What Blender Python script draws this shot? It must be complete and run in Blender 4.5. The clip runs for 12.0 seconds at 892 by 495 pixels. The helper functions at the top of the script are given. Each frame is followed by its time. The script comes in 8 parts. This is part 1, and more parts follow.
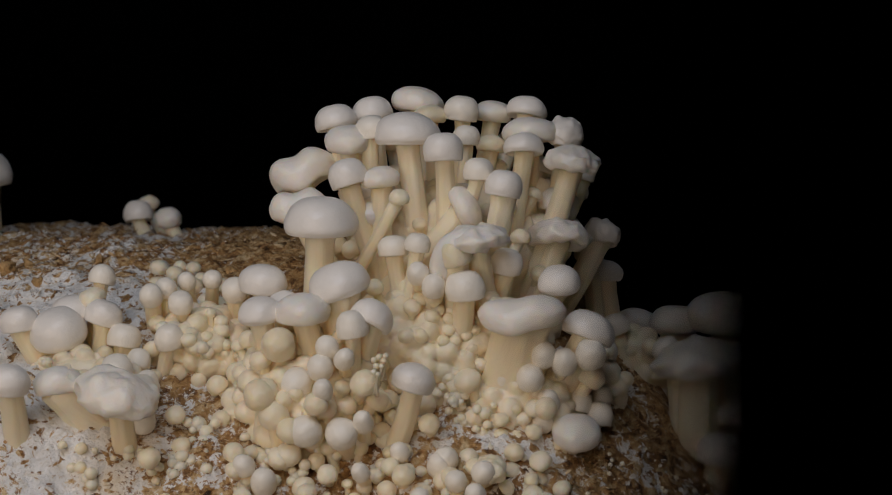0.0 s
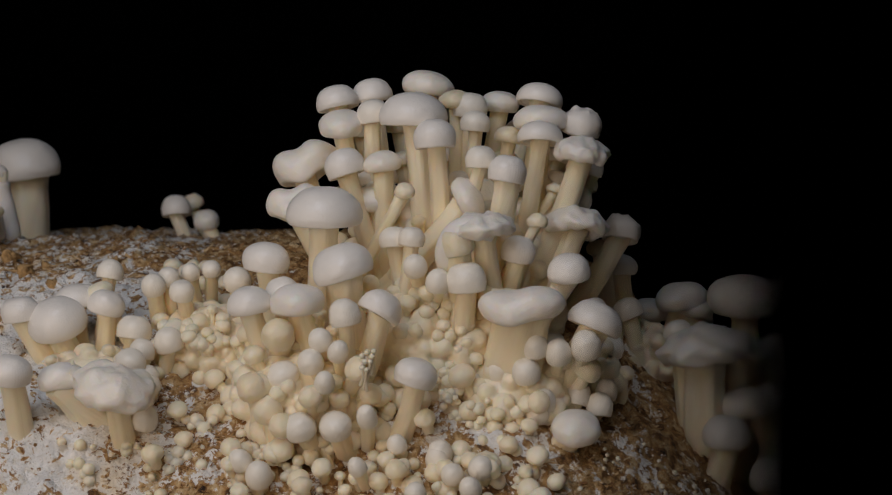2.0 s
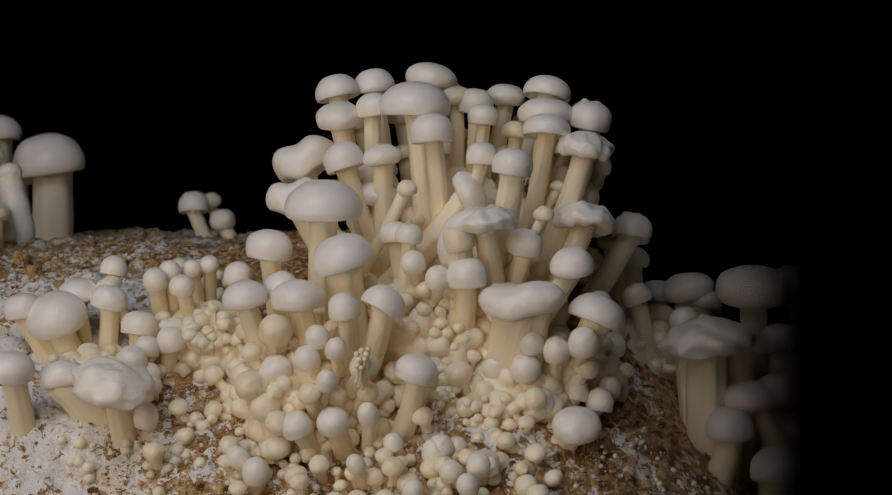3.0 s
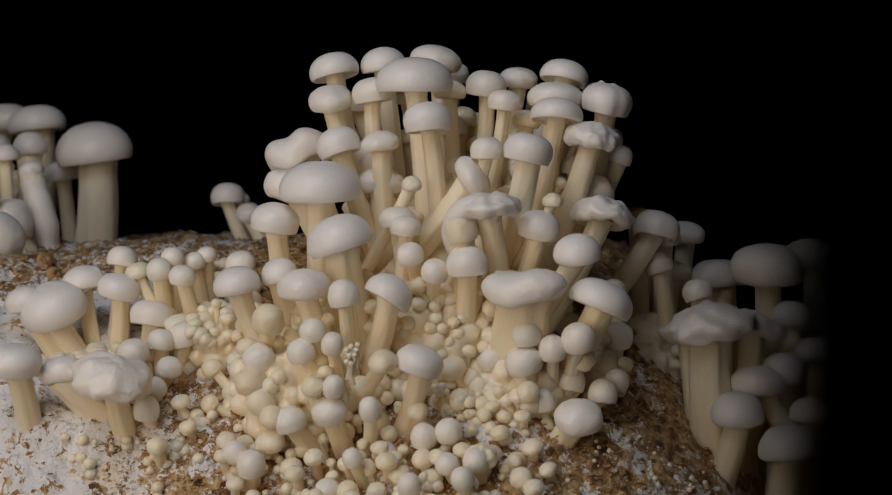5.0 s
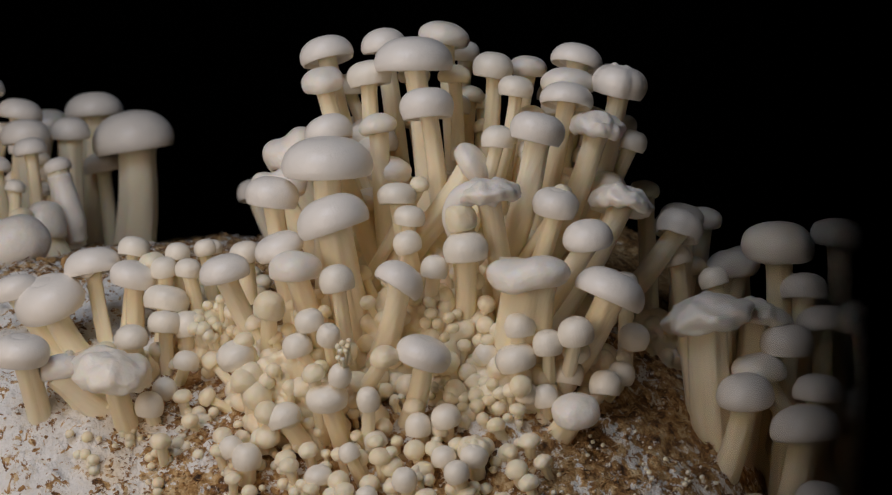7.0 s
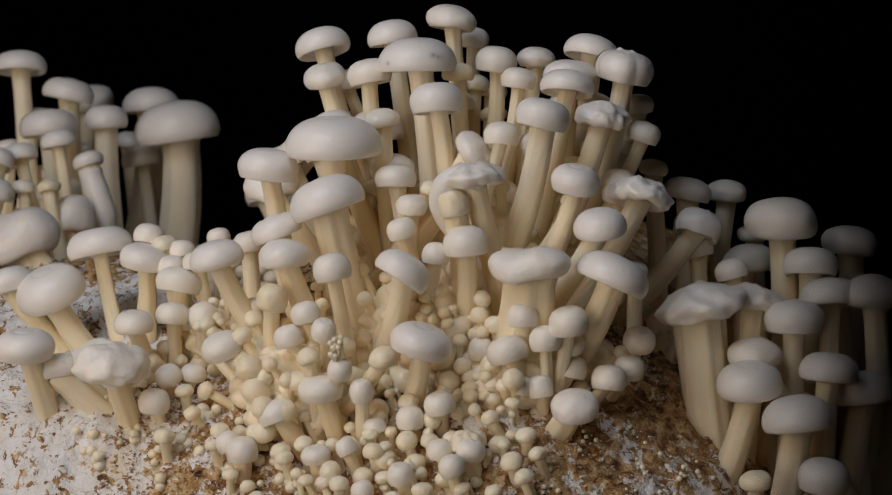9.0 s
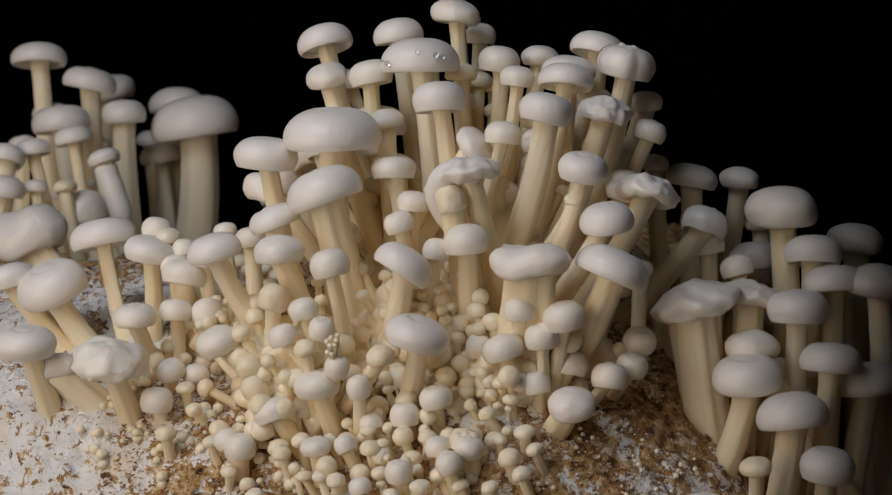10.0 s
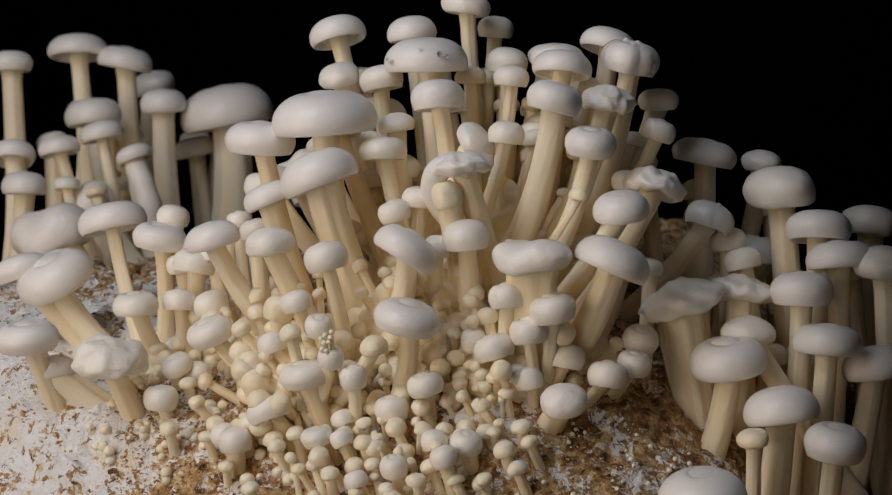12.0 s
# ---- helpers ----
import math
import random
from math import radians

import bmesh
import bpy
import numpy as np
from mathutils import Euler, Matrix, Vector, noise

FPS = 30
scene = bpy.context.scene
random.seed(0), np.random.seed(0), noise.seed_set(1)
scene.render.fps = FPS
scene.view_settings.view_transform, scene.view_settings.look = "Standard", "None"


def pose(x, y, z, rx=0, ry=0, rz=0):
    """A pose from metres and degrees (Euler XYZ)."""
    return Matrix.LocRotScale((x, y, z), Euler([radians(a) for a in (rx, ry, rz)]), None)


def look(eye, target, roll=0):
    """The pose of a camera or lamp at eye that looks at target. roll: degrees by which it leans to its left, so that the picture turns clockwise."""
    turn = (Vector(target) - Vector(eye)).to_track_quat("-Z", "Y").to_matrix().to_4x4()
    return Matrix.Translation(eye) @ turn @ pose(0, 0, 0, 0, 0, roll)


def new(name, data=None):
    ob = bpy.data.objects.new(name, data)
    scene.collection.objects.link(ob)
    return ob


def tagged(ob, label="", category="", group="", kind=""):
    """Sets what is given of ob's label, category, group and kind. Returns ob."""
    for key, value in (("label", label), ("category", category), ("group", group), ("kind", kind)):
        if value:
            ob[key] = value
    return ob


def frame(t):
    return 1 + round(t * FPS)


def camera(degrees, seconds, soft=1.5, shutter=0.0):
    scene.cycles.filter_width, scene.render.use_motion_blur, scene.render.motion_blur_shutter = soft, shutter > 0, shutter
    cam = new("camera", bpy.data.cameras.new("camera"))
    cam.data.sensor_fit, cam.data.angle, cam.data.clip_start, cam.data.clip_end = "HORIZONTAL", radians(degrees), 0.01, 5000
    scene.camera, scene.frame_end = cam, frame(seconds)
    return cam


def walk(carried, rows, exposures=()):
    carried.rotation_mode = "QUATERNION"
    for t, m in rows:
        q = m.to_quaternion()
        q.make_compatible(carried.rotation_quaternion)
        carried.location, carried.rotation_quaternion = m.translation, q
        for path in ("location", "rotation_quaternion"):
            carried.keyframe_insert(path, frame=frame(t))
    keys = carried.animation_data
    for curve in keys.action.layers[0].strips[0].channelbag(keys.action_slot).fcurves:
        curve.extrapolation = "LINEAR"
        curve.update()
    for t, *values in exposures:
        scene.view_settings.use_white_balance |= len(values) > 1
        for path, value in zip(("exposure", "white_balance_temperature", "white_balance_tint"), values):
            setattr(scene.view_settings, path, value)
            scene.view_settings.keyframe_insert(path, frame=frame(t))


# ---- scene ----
# ---- the camera and its walk: a slow slide round the block ----
scene.cycles.max_bounces, scene.cycles.diffuse_bounces = 14, 10    # light goes far between pale stems
cam = camera(30, 12.0, 1.25)
cam.data.dof.use_dof = True
cam.data.dof.focus_distance = 0.43
cam.data.dof.aperture_fstop = 34.0
PATH = [
    (0, look((0.00000, -0.43000, 0.05000), (0.00000, -0.00041, 0.03124), 0.000)),
    (1, look((0.01397, -0.43113, 0.04897), (0.00028, -0.00173, 0.03094), -0.405)),
    (2, look((0.02787, -0.43203, 0.04792), (0.00065, -0.00324, 0.03065), -0.803)),
    (3, look((0.04169, -0.43269, 0.04684), (0.00112, -0.00493, 0.03037), -1.192)),
    (4, look((0.05544, -0.43313, 0.04574), (0.00169, -0.00679, 0.03010), -1.573)),
    (5, look((0.06912, -0.43334, 0.04461), (0.00239, -0.00880, 0.02983), -1.946)),
    (6, look((0.08272, -0.43331, 0.04346), (0.00322, -0.01095, 0.02958), -2.311)),
    (7, look((0.09625, -0.43305, 0.04228), (0.00419, -0.01322, 0.02933), -2.668)),
    (8, look((0.10971, -0.43256, 0.04107), (0.00531, -0.01560, 0.02910), -3.017)),
    (9, look((0.12309, -0.43184, 0.03984), (0.00659, -0.01807, 0.02887), -3.358)),
    (10, look((0.13640, -0.43089, 0.03859), (0.00803, -0.02062, 0.02865), -3.691)),
    (11, look((0.14964, -0.42971, 0.03731), (0.00965, -0.02323, 0.02844), -4.016)),
    (12, look((0.16280, -0.42830, 0.03600), (0.01144, -0.02589, 0.02824), -4.332)),
]
walk(cam, PATH, ((0, -0.54), (3, -0.45), (6, -0.32), (9, -0.18), (12, -0.05)))

# ---- light: a dark studio with softboxes ----
world = bpy.data.worlds.new("dark_studio")
scene.world = world
world.use_nodes = True
world.node_tree.nodes["Background"].inputs[0].default_value = (0.010, 0.010, 0.011, 1)
world.node_tree.nodes["Background"].inputs[1].default_value = 0.15


def softbox(name, eye, target, wide, high, watts, colour):
    data = bpy.data.lights.new(name, "AREA")
    data.shape, data.size, data.size_y = "RECTANGLE", wide, high
    data.energy, data.color = watts, colour
    ob = new(name, data)
    ob.matrix_world = look(eye, target)
    return ob


softbox("key_softbox", (-0.11, -0.33, 0.41), (-0.03, 0.0, 0.02), 0.30, 0.22, 1.04, (0.80, 0.855, 1.0))
softbox("front_softbox", (-0.215, -0.465, 0.09), (-0.02, 0.0, 0.02), 0.40, 0.40, 1.28, (1.0, 0.845, 0.735))


# ---- materials ----
def material(name):
    mat = bpy.data.materials.new(name)
    mat.use_nodes = True
    tree = mat.node_tree
    return mat, tree, tree.nodes["Principled BSDF"]


def node(tree, kind, **values):
    n = tree.nodes.new(kind)
    for key, value in values.items():
        n.inputs[key].default_value = value
    return n


def ramp(tree, source, stops):
    n = tree.nodes.new("ShaderNodeValToRGB")
    els = n.color_ramp.elements
    while len(els) < len(stops):
        els.new(0.5)
    for el, (at, colour) in zip(els, stops):
        el.position, el.color = at, (*colour, 1)
    tree.links.new(source, n.inputs[0])
    return n


def coordinates(tree, scale=(1, 1, 1)):
    c = tree.nodes.new("ShaderNodeTexCoord")
    m = tree.nodes.new("ShaderNodeMapping")
    m.inputs["Scale"].default_value = scale
    tree.links.new(c.outputs["Object"], m.inputs[0])
    return m.outputs[0]


def flesh(name, pale, warm, stretch, rough, relief, through_light, vary=0.3, dent=0.6):
    """Mushroom flesh: two scales of tint, fine relief and a soft translucent body."""
    mat, tree, bsdf = material(name)
    at = coordinates(tree, stretch)
    big = node(tree, "ShaderNodeTexNoise", Scale=190.0, Detail=3.0)
    fine = node(tree, "ShaderNodeTexNoise", Scale=640.0, Detail=5.0, Roughness=0.62)
    info = tree.nodes.new("ShaderNodeObjectInfo")
    # each piece takes its own stretch of the grain
    shift = tree.nodes.new("ShaderNodeVectorMath")
    shift.operation = "ADD"
    tree.links.new(at, shift.inputs[0])
    tree.links.new(info.outputs["Random"], shift.inputs[1])
    for n in (big, fine):
        tree.links.new(shift.outputs[0], n.inputs["Vector"])
    mix = node(tree, "ShaderNodeMath")
    mix.operation = "MULTIPLY_ADD"
    mix.inputs[1].default_value = 0.75
    if dent:
        tree.links.new(big.outputs[0], mix.inputs[0])
    tint = node(tree, "ShaderNodeMath")
    tint.operation = "MULTIPLY"
    tint.inputs[1].default_value = vary
    tree.links.new(info.outputs["Random"], tint.inputs[0])
    tree.links.new(tint.outputs[0], mix.inputs[2])
    colour = ramp(tree, mix.outputs[0], ((0.25, pale), (0.85, warm)))
    tree.links.new(colour.outputs[0], bsdf.inputs["Base Color"])
    dents = node(tree, "ShaderNodeBump", Strength=dent, Distance=0.0013)
    tree.links.new(big.outputs[0], dents.inputs["Height"])
    bump = node(tree, "ShaderNodeBump", Strength=relief, Distance=0.0004)
    tree.links.new(fine.outputs[0], bump.inputs["Height"])
    tree.links.new(dents.outputs[0], bump.inputs["Normal"])
    tree.links.new(bump.outputs[0], bsdf.inputs["Normal"])
    bsdf.inputs["Roughness"].default_value = rough
    bsdf.inputs["Specular IOR Level"].default_value = 0.5
    bsdf.inputs["Sheen Weight"].default_value = 0.12
    bsdf.inputs["Sheen Roughness"].default_value = 0.5
    if through_light:
        bsdf.inputs["Subsurface Weight"].default_value = through_light
        bsdf.inputs["Subsurface Radius"].default_value = (1.0, 0.75, 0.50)
        bsdf.inputs["Subsurface Scale"].default_value = 0.0022
    return mat


PALE, PALE_WARM = (0.90, 0.86, 0.80), (0.90, 0.83, 0.71)
CREAM, CREAM_WARM = (0.945, 0.855, 0.665), (0.92, 0.775, 0.51)
BUDDY, BUDDY_WARM = (0.93, 0.845, 0.67), (0.90, 0.765, 0.52)
CAP = flesh("white_cap_skin", PALE, PALE_WARM, (1, 1, 1), 0.34, 0.40, 0.0, 0.0, 0.0)
YOUNG_CAP = flesh("cream_cap_skin", (0.92, 0.87, 0.77), (0.92, 0.84, 0.68), (1, 1, 1), 0.36, 0.35, 0.0, 0.0, 0.0)
BUTTON = flesh("white_button_skin", PALE, PALE_WARM, (1, 1, 1), 0.34, 0.40, 0.35, 0.3, 0.45)
STEM = flesh("cream_stem_fibre", CREAM, CREAM_WARM, (1, 1, 0.10), 0.45, 0.5, 0.45)
BUD = flesh("cream_bud_flesh", BUDDY, BUDDY_WARM, (1, 1, 1), 0.38, 0.15, 0.45)
# the same for buds, whose meshes are of unit size
BUD_CAP = flesh("cream_bud_skin", BUDDY, BUDDY_WARM, (0.0028, 0.0028, 0.0028), 0.38, 0.15, 0.45)
BUD_STEM = flesh("cream_bud_stem", CREAM, CREAM_WARM, (0.0028, 0.0028, 0.0004), 0.45, 0.3, 0.45)


def substrate_material():
    """White mycelium broken by brown sawdust flecks: sparse on the near side, dense on the top and the far end."""
    mat, tree, bsdf = material("mycelium_and_sawdust")
    link = tree.links.new
    at = coordinates(tree)

    def math_node(op, a, b):
        n = tree.nodes.new("ShaderNodeMath")
        n.operation = op
        for k, value in enumerate((a, b)):
            if isinstance(value, float):
                n.inputs[k].default_value = value
            else:
                link(value, n.inputs[k])
        return n.outputs[0]

    def tex(scale, detail=4.0, rough=0.6, bend=0.0):
        n = node(tree, "ShaderNodeTexNoise", Scale=scale, Detail=detail, Roughness=rough, Distortion=bend)
        link(at, n.inputs["Vector"])
        return n.outputs[0]

    split = tree.nodes.new("ShaderNodeSeparateXYZ")
    link(at, split.inputs[0])
    along = node(tree, "ShaderNodeMapRange", **{"From Min": -0.01, "From Max": 0.035, "To Min": 0.0, "To Max": 0.035})
    link(split.outputs[0], along.inputs[0])
    back = node(tree, "ShaderNodeMapRange", **{"From Min": 0.015, "From Max": 0.06, "To Min": 0.0, "To Max": 0.13})
    link(split.outputs[1], back.inputs[0])
    # a bare stretch of sawdust between the clumps
    bare = node(tree, "ShaderNodeMapRange", **{"From Min": 0.010, "From Max": 0.042, "To Min": 0.07, "To Max": 0.0})
    link(math_node("ABSOLUTE", math_node("ADD", split.outputs[0], 0.048), 0.0), bare.inputs[0])
    worn = node(tree, "ShaderNodeMapRange", **{"From Min": -0.085, "From Max": -0.050, "To Min": -0.055, "To Max": 0.09})
    link(split.outputs[0], worn.inputs[0])
    bias = math_node("ADD", math_node("ADD", math_node("ADD", along.outputs[0], back.outputs[0]), bare.outputs[0]), worn.outputs[0])
    patch = math_node("ADD", math_node("MULTIPLY", tex(34.0, 4.0), 0.45), -0.28)
    fleck = math_node("ADD", math_node("MULTIPLY", tex(170.0, 7.0, 0.72, 0.5), 1.05), math_node("MULTIPLY", tex(460.0, 5.0, 0.7, 0.3), 0.6))
    amount = math_node("ADD", math_node("ADD", patch, bias), fleck)
    brown = ramp(tree, math_node("MULTIPLY", amount, 0.7), ((0.560, (0, 0, 0)), (0.590, (1, 1, 1))))
    cell = node(tree, "ShaderNodeTexVoronoi", Scale=420.0)
    link(at, cell.inputs["Vector"])
    tone = math_node("ADD", math_node("MULTIPLY", cell.outputs["Color"], 0.25), math_node("MULTIPLY", tex(330.0, 6.0, 0.75), 0.85))
    wood = ramp(tree, tone, ((0.36, (0.035, 0.015, 0.006)), (0.48, (0.30, 0.145, 0.045)), (0.58, (0.54, 0.32, 0.12)), (0.70, (0.80, 0.62, 0.36))))
    white = ramp(tree, tex(420.0, 5.0, 0.7), ((0.28, (0.84, 0.77, 0.64)), (0.46, (0.98, 0.96, 0.92))))
    stain = ramp(tree, tex(60.0, 3.0), ((0.50, (0, 0, 0)), (0.72, (0.7, 0.7, 0.7))))
    dirty = tree.nodes.new("ShaderNodeMixRGB")
    dirty.blend_type = "MULTIPLY"
    dirty.inputs[2].default_value = (0.90, 0.74, 0.50, 1)
    link(stain.outputs[0], dirty.inputs[0])
    link(white.outputs[0], dirty.inputs[1])
    mix = tree.nodes.new("ShaderNodeMixRGB")
    specks = ramp(tree, tex(240.0, 3.0, 0.55, 0.8), ((0.600, (0, 0, 0)), (0.625, (1, 1, 1))))
    link(math_node("MAXIMUM", brown.outputs[0], specks.outputs[0]), mix.inputs[0])
    link(dirty.outputs[0], mix.inputs[1])
    link(wood.outputs[0], mix.inputs[2])
    link(mix.outputs[0], bsdf.inputs["Base Color"])
    bump = node(tree, "ShaderNodeBump", Strength=1.0, Distance=0.0015)
    link(math_node("ADD", fleck, math_node("MULTIPLY", tex(900.0, 4.0), 0.5)), bump.inputs["Height"])
    link(bump.outputs[0], bsdf.inputs["Normal"])
    bsdf.inputs["Roughness"].default_value = 0.7
    return mat


def chip_material():
    mat, tree, bsdf = material("sawdust_flakes")
    geo = tree.nodes.new("ShaderNodeNewGeometry")
    c = ramp(tree, geo.outputs["Random Per Island"], ((0.0, (0.20, 0.09, 0.03)), (0.40, (0.48, 0.26, 0.09)), (0.80, (0.74, 0.50, 0.24)), (1.0, (0.86, 0.72, 0.50))))
    grain = node(tree, "ShaderNodeTexNoise", Scale=700.0, Detail=3.0)
    tree.links.new(coordinates(tree, (1, 0.25, 1)), grain.inputs["Vector"])
    mix = tree.nodes.new("ShaderNodeMixRGB")
    mix.blend_type = "MULTIPLY"
    mix.inputs[0].default_value = 0.35
    tree.links.new(c.outputs[0], mix.inputs[1])
    tree.links.new(grain.outputs[0], mix.inputs[2])
    tree.links.new(mix.outputs[0], bsdf.inputs["Base Color"])
    bsdf.inputs["Roughness"].default_value = 0.65
    return mat


def plain(name, colour, rough, grain=0.0):
    mat, tree, bsdf = material(name)
    n = node(tree, "ShaderNodeTexNoise", Scale=300.0, Detail=4.0)
    tree.links.new(coordinates(tree), n.inputs["Vector"])
    c = ramp(tree, n.outputs[0], ((0.3, tuple(v * (1 - grain) for v in colour)), (0.7, tuple(v * (1 + grain) for v in colour))))
    tree.links.new(c.outputs[0], bsdf.inputs["Base Color"])
    bsdf.inputs["Roughness"].default_value = rough
    bsdf.inputs["Specular IOR Level"].default_value = 0.1
    return mat


SUBSTRATE = substrate_material()
CHIP = chip_material()
VELVET = plain("black_velvet", (0.0015, 0.0015, 0.0015), 1.0, 0.2)
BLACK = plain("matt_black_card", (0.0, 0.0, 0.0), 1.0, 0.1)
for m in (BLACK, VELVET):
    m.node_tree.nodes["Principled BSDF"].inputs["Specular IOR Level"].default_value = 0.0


# ---- mesh helpers ----
def part(name, bm, mat, parent=None, label=""):
    mesh = bpy.data.meshes.new(name)
    bm.to_mesh(mesh)
    bm.free()
    for poly in mesh.polygons:
        poly.use_smooth = len(poly.vertices) < 6
    mesh.materials.append(mat)
    ob = new(name, mesh)
    ob.shadow_terminator_geometry_offset = 0.0
    if parent:
        ob.parent = parent
    if label:
        ob["label"] = label
    return ob


def lathe(profile, turns, wobble=None):
    """A closed turned body from (radius, height) pairs, first and last on the axis."""
    bm = bmesh.new()
    rings = []
    for r, z in profile:
        if r < 1e-7:
            rings.append([bm.verts.new(wobble(Vector((0, 0, z))) if wobble else (0, 0, z))])
            continue
        ring = []
        for k in range(turns):
            a = 2 * math.pi * k / turns
            v = Vector((r * math.cos(a), r * math.sin(a), z))
            ring.append(bm.verts.new(wobble(v) if wobble else v))
        rings.append(ring)
    for a, b in zip(rings, rings[1:]):
        for k in range(turns):
            j = (k + 1) % turns
            if len(a) == 1:
                bm.faces.new((a[0], b[k], b[j]))
            elif len(b) == 1:
                bm.faces.new((a[k], b[0], a[j]))
            else:
                bm.faces.new((a[k], b[k], b[j], a[j]))
    return bm


def box(bm, x0, x1, y0, y1, z0, z1):
    bmesh.ops.create_cube(bm, size=1, matrix=Matrix.LocRotScale(((x0 + x1) / 2, (y0 + y1) / 2, (z0 + z1) / 2), None, (x1 - x0, y1 - y0, z1 - z0)))


# ---- the block of substrate ----
TOP, SHOULDER, FRONT_R, END_X, END_R = 0.0275, 0.080, 0.160, -0.010, 0.100


def surface(x, y):
    """Height of the block's smooth top over (x, y)."""
    dy = min(max(SHOULDER - y, 0, y - 0.26), FRONT_R * 0.999)
    dx = min(max(x - END_X, 0, -0.36 - x), END_R * 0.999)
    bulge = 0.014 * math.exp(-((x + 0.108) / 0.032) ** 2 - ((y + 0.034) / 0.020) ** 2)
    return bulge + TOP - (FRONT_R - math.sqrt(FRONT_R**2 - dy * dy)) - (END_R - math.sqrt(END_R**2 - dx * dx))


def rough_surface(x, y, z):
    p = Vector((x, y, z))
    return (0.0045 * noise.noise(p * 28) + 0.0022 * noise.noise(p * 75 + Vector((3, 1, 7)))
            + 0.0018 * noise.noise(p * 220) + 0.0014 * noise.noise(p * 520))


def build_block():
    bm = bmesh.new()
    xs = [-0.36 - END_R * math.sin(math.radians(a)) for a in range(88, 0, -8)]
    xs += list(np.arange(-0.36, -0.16, 0.004)) + list(np.arange(-0.16, END_X, 0.0010))
    xs += [END_X + END_R * math.sin(math.radians(a)) for a in np.arange(0, 88, 0.7)]
    ys = [SHOULDER - FRONT_R * math.sin(math.radians(a)) for a in np.arange(86, 0, -0.42)]
    ys += list(np.arange(SHOULDER, 0.26, 0.003)) + [0.26 + FRONT_R * math.sin(math.radians(a)) for a in range(0, 88, 6)]
    grid = []
    for x in xs:
        row = []
        for y in ys:
            z = surface(x, y)
            row.append(bm.verts.new((x, y, z + rough_surface(x, y, z))))
        grid.append(row)
    for a, b in zip(grid, grid[1:]):
        for k in range(len(ys) - 1):
            bm.faces.new((a[k], b[k], b[k + 1], a[k + 1]))
    rim = grid[0] + [r[-1] for r in grid[1:]] + list(reversed(grid[-1]))[1:] + [r[0] for r in reversed(grid)][1:-1]
    low = [bm.verts.new((v.co.x, v.co.y, FLOOR)) for v in rim]
    n = len(rim)
    for k in range(n):
        j = (k + 1) % n
        bm.faces.new((rim[k], rim[j], low[j], low[k]))
    bm.faces.new(low)
    bmesh.ops.recalc_face_normals(bm, faces=bm.faces)
    ob = part("mushroom_block", bm, SUBSTRATE)
    return tagged(ob, "sawdust growing block covered with patchy white mycelium", "growing block")


def build_low_block():
    """A lower lump of substrate that carries the dim clump."""
    def wob(v):
        q = v + 0.004 * Vector((noise.noise(v * 40), noise.noise(v * 40 + Vector((5, 0, 0))), noise.noise(v * 40 + Vector((0, 9, 0)))))
        return q
    prof = [(0, 0.0)] + [(LOW[3] * math.sin(math.radians(a)) ** 0.8, -0.06 * (1 - math.cos(math.radians(a)))) for a in range(8, 91, 6)]
    prof += [(LOW[3] * 0.97, FLOOR - LOW[2]), (0, FLOOR - LOW[2])]
    ob = part("mushroom_block", lathe(prof, 64, wob), SUBSTRATE)
    ob.location = LOW[:3]
    return tagged(ob, "dark lump of sawdust substrate beside the large block", "growing block")


FLOOR = -0.26
LOW = (0.150, 0.085, -0.047, 0.135)    # the lower lump: its top and its radius
build_block()
build_low_block()


# ---- the dark studio round it ----
def build_room():
    bm = bmesh.new()
    box(bm, -0.9, 0.9, -0.9, 0.9, FLOOR - 0.05, FLOOR - 0.001)
    tagged(part("floor", bm, VELVET), "table top covered with black velvet", "floor", kind="structure")
    for name, b in (("wall_north", (-0.9, 0.9, 0.9, 0.94)), ("wall_south", (-0.9, 0.9, -0.94, -0.9)),
                    ("wall_east", (0.9, 0.94, -0.9, 0.9)), ("wall_west", (-0.94, -0.9, -0.9, 0.9))):
        bm = bmesh.new()
        box(bm, *b, FLOOR, 0.9)
        tagged(part(name, bm, VELVET), "wall hung with black cloth", "wall", kind="structure")
    bm = bmesh.new()
    box(bm, -0.94, 0.94, -0.94, 0.94, 0.9, 0.94)
    tagged(part("ceiling", bm, VELVET), "black studio ceiling", "ceiling", kind="structure")


build_room()

# ---- the mushrooms ----
GROWTH = []    # (thing or part, rows) for motions()
LABELS = {
    "s": "white mushroom with a smooth domed cap and cream stem",
    "l": "white mushroom with a long fused cap and thick stem",
    "r": "white mushroom with a ruffled lumpy cap and cream stem",
    "b": "white mushroom with a bent stem and sideways cap",
}
RNG = random.Random(5)


def dome(q, power=2.1):
    """Height of a button's top, 0 to 1, at q of its radius."""
    return math.sqrt(max(0.0, 1 - min(max(q, 0.0), 1.0) ** power))


def button_profile(r, top, low, power=2.1):
    """A button cap: rounded dome over a tucked-in rim, as (radius, height) pairs."""
    pts = [(0.0, top)] + [(r * q, top * dome(q, power)) for q in (0.10, 0.21, 0.32, 0.43, 0.54, 0.64, 0.73, 0.81, 0.88, 0.93, 0.97, 0.992)]
    pts += [(r, 0.0), (r * 0.98, -low * 0.34), (r * 0.94, -low * 0.64), (r * 0.88, -low * 0.87), (r * 0.80, -low), (r * 0.70, -low * 0.92), (r * 0.5, -low * 0.5), (0.0, -low * 0.3)]
    return pts


